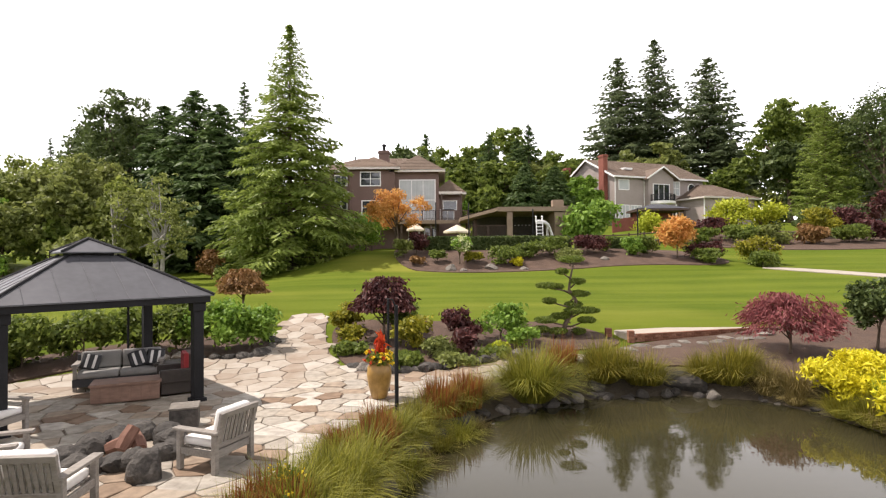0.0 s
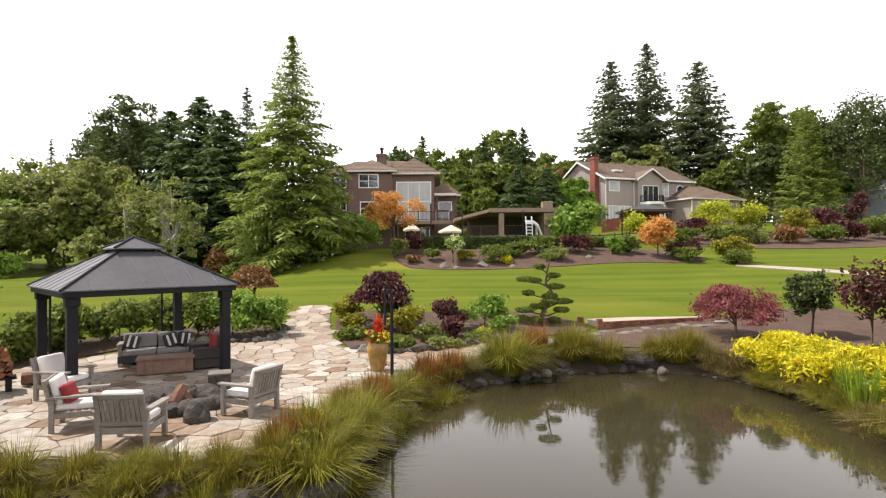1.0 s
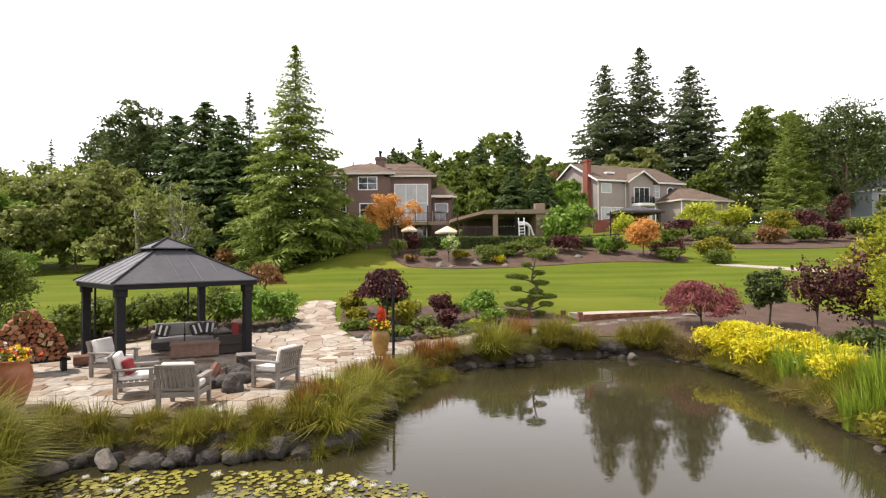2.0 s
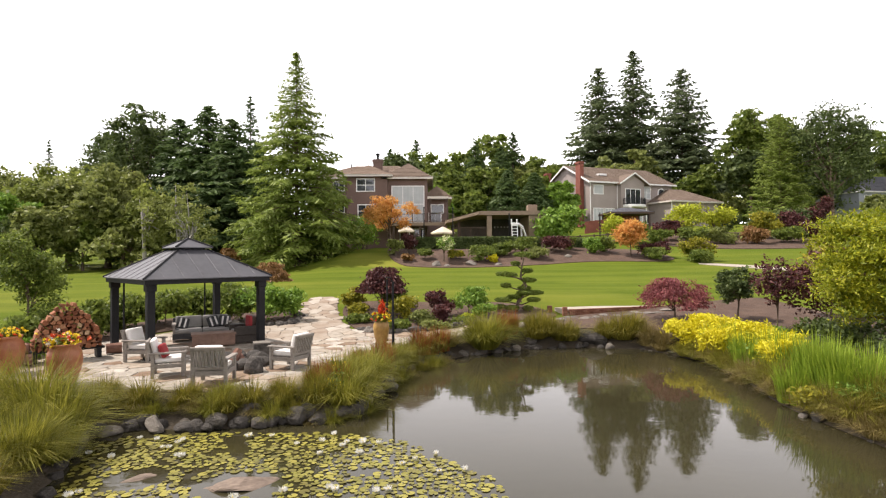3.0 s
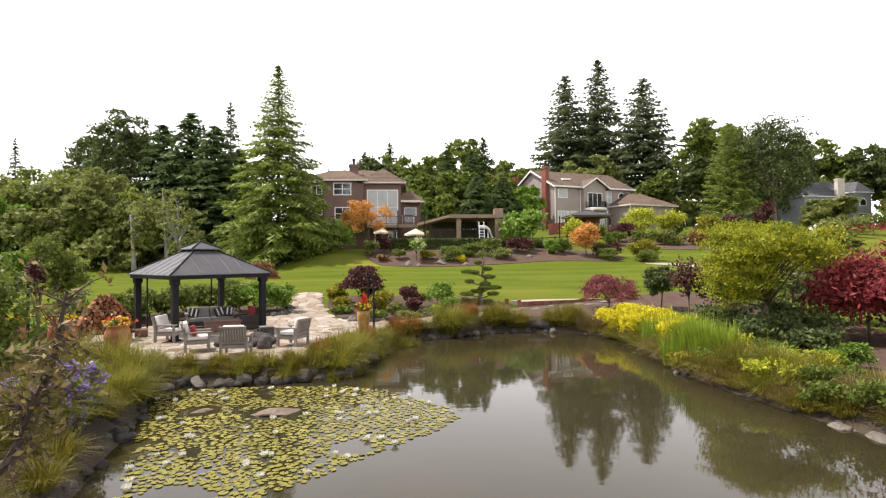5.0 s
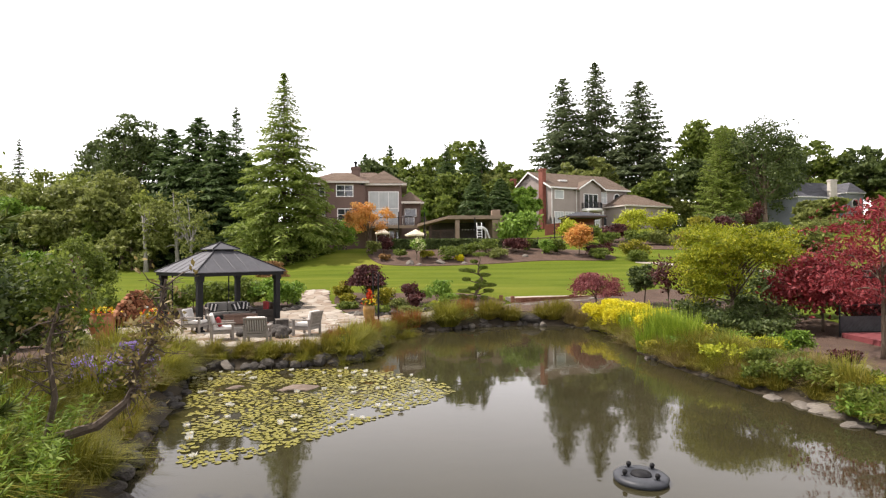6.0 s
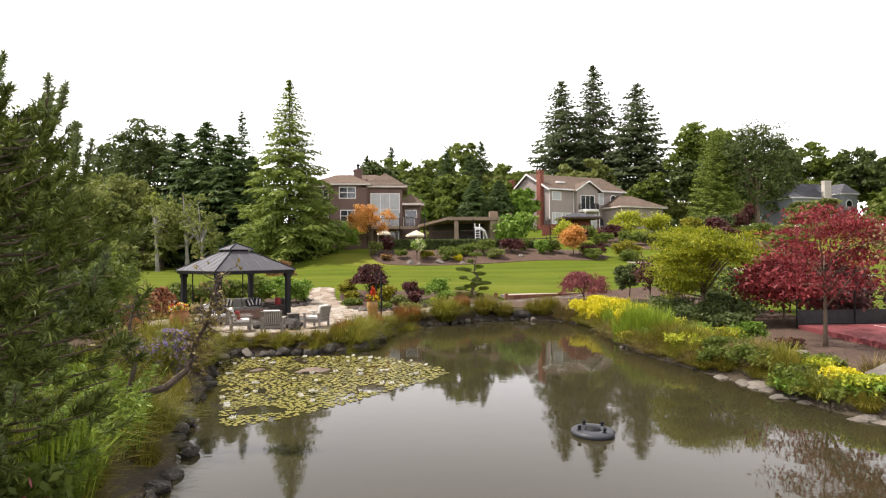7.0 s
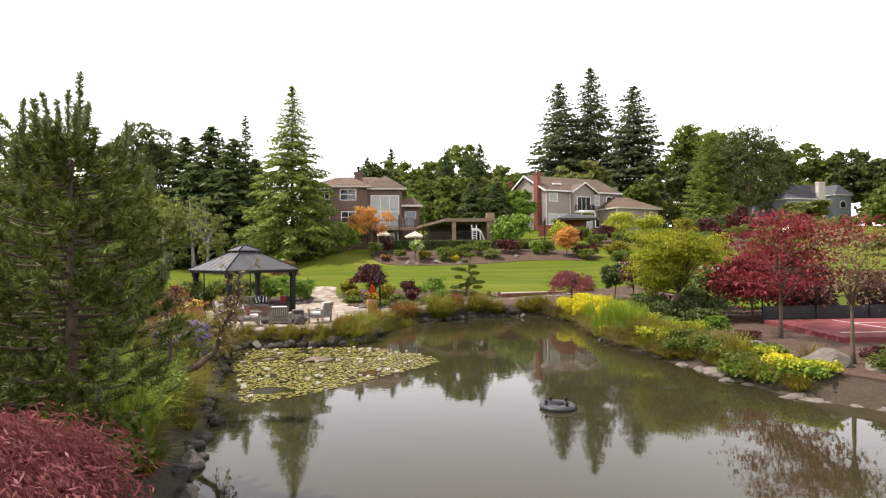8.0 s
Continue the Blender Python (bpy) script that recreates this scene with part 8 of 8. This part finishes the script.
# near pine: upright candles over dense needle tufts
def pine(x, y, h, w, seed, branches=70):
    rng = np.random.default_rng(seed)
    t = thing("pine_tree", "dark green pine with upright candle shoots on the bank", "tree", pose(x, y, gz(x, y)))
    bm = bmesh.new()
    tube(bm, [(0, 0, -0.2), (0.05, 0, h * 0.5), (0, 0, h * 0.97)], [0.11, 0.07, 0.02], 8)
    c, ax, lc, la = [], [], [], []

    def candle(base, lean, cl):
        top = base + np.array([lean[0] * cl, lean[1] * cl, cl])
        tube(bm, [tuple(base), tuple(top)], [0.02, 0.008], 5)
        m = int(640 * cl)
        u = rng.uniform(0, 1, (m, 1))
        nd = unit(np.array([0, 0, 0.55]) + 0.75 * rng.normal(size=(m, 3)))
        lc.append(base + (top - base) * u + nd * 0.05 * (1.15 - 0.5 * u))
        la.append(nd)

    for k in range(branches):
        f = 0.2 + 0.76 * (k + rng.uniform()) / branches
        a = 2.39996 * k + rng.normal() * 0.3
        ln = w / 2 * min(1.0, 0.62 + 1.2 * (f - 0.2)) * (1.02 - f) ** 0.5 * 1.25 * rng.uniform(0.65, 1.08)
        rise = 0.1 + 0.45 * f
        end = np.array([math.cos(a) * ln, math.sin(a) * ln, f * h + rise * ln * 0.5])
        s = np.array([0, 0, f * h])
        tube(bm, [tuple(s), tuple(0.5 * (s + end) - np.array([0, 0, 0.06 * ln])), tuple(end)], [0.03 * (1 - f) + 0.012, 0.016, 0.008], 5)
        for g in range(6):
            q = s + (end - s) * (0.42 + 0.58 * g / 5) + rng.normal(size=3) * 0.13
            d = unit((end - s) / (np.linalg.norm(end - s) + 1e-6) * 0.9 + np.array([0, 0, 0.3 + 0.6 * f]) + rng.normal(size=3) * 0.3)
            sl2 = rng.uniform(0.14, 0.3)
            m = 78
            u = rng.uniform(0, 1, (m, 1))
            nd = unit(0.95 * d + 0.6 * rng.normal(size=(m, 3)))
            c.append(q + d * sl2 * u + nd * 0.055)
            ax.append(nd)
            if g == 5 and (f > 0.74 or k % 6 == 0):
                candle(q + d * sl2, 0.25 * d + 0.05 * rng.normal(size=3), rng.uniform(0.22, 0.5) * (0.55 + 0.5 * f))
    for k in range(5):
        a = 1.3 * k
        candle(np.array([0.14 * math.cos(a), 0.14 * math.sin(a), h * (0.95 if k else 0.97)]), np.array([0.22 * math.cos(a), 0.22 * math.sin(a), 0]) if k else np.zeros(3), 0.8 if k else 1.05)
    part("trunk", bm, M["bark"], t, smooth=True)
    c, ax = np.concatenate(c), np.concatenate(ax)
    part("needles", quads_of("needles", leaf_quads(rng, c, 0.02, 7.5, 0.2, ax, 0.05), M["pine"]), M["pine"], t)
    lc, la = np.concatenate(lc), np.concatenate(la)
    part("candle_growth", quads_of("candle_growth", leaf_quads(rng, lc, 0.017, 4.6, 0.2, la, 0.05), M["pine_candle"]), M["pine_candle"], t, "upright candle shoots")


def leafy_stems(x, y, h, w, stems, mat, seed, label, name="willowherb", leaf=0.03):
    """A stand of arching stems set with narrow leaves all the way up."""
    rng = np.random.default_rng(seed)
    t = thing(name, label, "plant", pose(x, y, gz(x, y)), "leafy bank stems")
    c, ax, bm = [], [], bmesh.new()
    for k in range(stems):
        a, b0 = rng.uniform(0, 6.283), np.sqrt(rng.uniform()) * w / 2
        a2 = a + rng.normal() * 0.6
        hh = h * rng.uniform(0.6, 1.08)
        lean = rng.uniform(0.1, 0.4) * hh
        st = np.linspace(0, 1, 22)
        q = np.stack([b0 * np.cos(a) + lean * np.cos(a2) * st ** 2, b0 * np.sin(a) + lean * np.sin(a2) * st ** 2, hh * (st - 0.12 * st ** 3)], 1)
        tube(bm, [tuple(q[0]), tuple(q[11]), tuple(q[21])], [0.008, 0.006, 0.003], 4)
        for rep2 in range(2):
            az = 2.4 * np.arange(20) + 3.14 * rep2 + rng.normal() + rng.normal(size=20) * 0.3
            d = np.stack([np.cos(az), np.sin(az), rng.uniform(-0.1, 0.7, 20)], 1)
            c.append(q[2:] + d * leaf * 2.2)
            ax.append(d)
    part("stem", bm, M["reed"], t)
    c, ax = np.concatenate(c), unit(np.concatenate(ax))
    part("foliage", quads_of("foliage", leaf_quads(rng, c, leaf, 4.6, 0.7, ax, 0.12), M[mat]), M[mat], t)
    return t


pine(-4.2, -9.1, 4.7, 3.4, 741, 108)
pine(-7.4, -6.6, 3.3, 2.8, 742, 60)
for k, (x, y, h, w) in enumerate(((-4.2, -7.7, 1.15, 1.1), (-4.9, -6.9, 1.35, 1.2), (-5.4, -6.0, 1.4, 1.2), (-5.0, -5.0, 1.2, 1.1), (-4.4, -6.2, 0.95, 1.0), (-5.9, -7.2, 1.6, 1.3), (-3.75, -8.9, 1.0, 1.0), (-5.9, -4.9, 1.3, 1.2), (-3.6, -9.9, 0.85, 1.0))):
    leafy_stems(x, y, h, w, 46, "stem_leaf", 780 + k, "stand of bright green narrow-leaved stems on the near bank")
for k, (x, y, h, w) in enumerate(((-4.2, -8.9, 1.0, 1.4), (-5.0, -9.2, 1.3, 1.7), (-3.6, -9.6, 0.9, 1.3), (-5.9, -8.4, 1.6, 1.8), (-6.6, -9.2, 2.0, 2.2))):
    shrub("shrub", "dense dark green shrub under the near pine", "shrub", x, y, h, w, "deep_green" if k % 2 else "green", 760 + k, 170, 30, 0.07)
broadleaf("alder_tree", "leafy green alder behind the near pine", "tree", -10.2, -2.4, 8.2, 4.6, "green", 751, 520, 34, 0.075, 1.2, 12, trunk=0.1, sigma=0.22, bosses=4)
broadleaf("young_tree", "young green tree on the west bank", "tree", -11.2, 3.6, 3.4, 2.2, "green", 752, 150, 20, 0.1, 0.5, 8, trunk=0.05)
broadleaf("young_tree", "young dark green tree on the west bank", "tree", -9.4, 1.2, 3.0, 2.0, "deep_green", 753, 150, 20, 0.1, 0.4, 8, trunk=0.05)
for k, (x, y, h, w, mt) in enumerate(((-8.8, -1.8, 3.7, 2.4, "deep_green"), (-8.0, -3.6, 3.0, 2.2, "green"), (-10.6, -0.6, 5.2, 3.2, "green"), (-12.0, 1.4, 4.6, 3.0, "deep_green"))):
    broadleaf("young_tree", "young leafy green tree on the west bank", "tree", x, y, h, w, mt, 770 + k, 240, 26, 0.08, 0.3, 10, trunk=0.05, group="west bank trees")

# ---- chain-link fence by the court ----
cf = thing("court_fence", "dark chain-link fence behind the red court", "fence", pose(0, 0, 0))
for k in range(8):
    x = 15.8 + 2.45 * k
    bm = bmesh.new()
    tube(bm, [(x, 5.9, 0), (x, 5.9, 2.2)], [0.03, 0.03], 6)
    part("post", bm, M["black_metal"], cf)
for z in (0.25, 1.2, 2.2):
    bm = bmesh.new()
    tube(bm, [(15.8, 5.9, z), (33.0, 5.9, z)], [0.02, 0.02], 6)
    part("rail", bm, M["black_metal"], cf)
bm = bmesh.new()
for k in range(115):
    for sgn in (1, -1):
        x = 15.8 + 0.15 * k
        x2 = x + sgn * 1.95
        if 15.8 <= x2 <= 33.0:
            tube(bm, [(x, 5.9, 0.25), (x2, 5.9, 2.2)], [0.004, 0.004], 3)
part("mesh", bm, M["black_metal"], cf, "dark wire mesh")
# plain dark band behind the lower wire mesh
part("dark_band", boxed(15.8, 33.0, 5.93, 5.95, 0.2, 0.8), M["charcoal_cloth"], cf, "dark band along the lower part of the court fence")

# ---- flagstones, last: ragged cells cut apart by joints ----
def cell(k, pts, order):
    """The Voronoi cell of point k, as a list of corners."""
    p = pts[k]
    poly = [p + np.array(d) * 1.2 for d in ((-1, -1), (1, -1), (1, 1), (-1, 1))]
    for j in order:
        if j == k:
            continue
        q = pts[j]
        mid, n2 = (p + q) / 2, q - p
        out = []
        for a, c in zip(poly, poly[1:] + poly[:1]):
            da, dc = np.dot(a - mid, n2), np.dot(c - mid, n2)
            if da <= 0:
                out.append(a)
            if da * dc < 0:
                out.append(a + (c - a) * (da / (da - dc)))
        poly = out
        if len(poly) < 3:
            return []
    return poly


rng = np.random.default_rng(801)
seeds, cells = [], {}
for x, y in zip(rng.uniform(-12.4, 4.7, 26000), rng.uniform(6.0, 22.6, 26000)):
    gk = (int(x // 0.45), int(y // 0.45))
    close = [p for i in (-1, 0, 1) for j in (-1, 0, 1) for p in cells.get((gk[0] + i, gk[1] + j), ())]
    if all((x - a) ** 2 + (y - c) ** 2 > 0.43 ** 2 for a, c in close):
        seeds.append((x, y))
        cells.setdefault(gk, []).append((x, y))
pts = np.array(seeds)
keep = inside(PATIO, pts[:, 0], pts[:, 1])
rest_v, rest_f, made = [], [], 0
for k in np.nonzero(keep)[0]:
    d = np.hypot(*(pts - pts[k]).T)
    poly = cell(k, pts, np.argsort(d)[:18])
    if len(poly) < 3:
        continue
    c = np.mean(poly, 0)
    out = []
    for q in poly:
        v = q - c
        ln = np.hypot(*v)
        out.append(c + v * max(0.3, (ln - 0.017) / ln) + rng.normal(size=2) * 0.012)
    o = np.array(out)
    zt = land(o[:, 0], o[:, 1]) + 0.066 + rng.uniform(-0.006, 0.008)
    inner = c + (o - c) * 0.94
    n = len(o)
    v = [(*a, z - 0.008) for a, z in zip(o, zt)] + [(*a, z) for a, z in zip(inner, zt)] + [(*a, z - 0.05) for a, z in zip(o, zt)]
    f = [tuple(range(n, 2 * n))] + [(j, (j + 1) % n, n + (j + 1) % n, n + j) for j in range(n)] + [(2 * n + j, 2 * n + (j + 1) % n, (j + 1) % n, j) for j in range(n)]
    if made < 300 and c[1] < 13.2 and c[0] > -10.5 or made < 300 and c[0] > -4 and c[1] < 16:
        ob = new("flagstone", mesh_of("flagstone", v, f, M["flagstone"]))
        ob.parent = patio
        made += 1
    else:
        b0 = len(rest_v)
        rest_v += v
        rest_f += [tuple(b0 + i for i in g) for g in f]
M["flagstone_rest"] = leafy("flagstone_rest", (0.23, 0.165, 0.115), (0.33, 0.285, 0.23), (0.44, 0.4, 0.345), 0.0, 0.8, 2.0)
ob = part("flagstones", mesh_of("flagstones", rest_v, rest_f, M["flagstone_rest"]), None, patio)
tagged(ob, kind="stuff")

# brick edge of the lawn walk, and its end pier
bme = bpy.data.meshes.new("brick")
bm = boxed(-0.1, 0.1, -0.05, 0.05, -0.031, 0.031, 0.005)
bm.to_mesh(bme)
bm.free()
bme.materials.append(M["brick"])
n = int((B - A).length / 0.215)
ang = math.atan2(along.y, along.x)
for row in range(4):
    for k in range(n - 1):
        p = A + along * (0.215 * (k + 0.5 * (row % 2)) + 0.1)
        ob = new("brick", bme)
        ob.parent = lawn_walk
        ob.matrix_basis = Matrix.Translation((p.x, p.y, walk_z - 0.23 + 0.07 * row)) @ Matrix.Rotation(ang, 4, "Z")
for j, off in enumerate((0.0, 0.95)):
    pier = thing("brick_pier", "small brick pier at the end of the walk", "brick pier", Matrix.Translation((A.x - 0.1 - 0.55 * (j), A.y + off * 0.75, gz(A.x, A.y))), "walk end piers")
    for row in range(6):
        for k in range(2):
            part("brick", bme, None, pier, m=Matrix.Translation((0.0, (k - 0.5) * 0.106, 0.035 + 0.068 * row)) if row % 2 else Matrix.Translation(((k - 0.5) * 0.106, 0, 0.035 + 0.068 * row)) @ Matrix.Rotation(math.pi / 2, 4, "Z"))
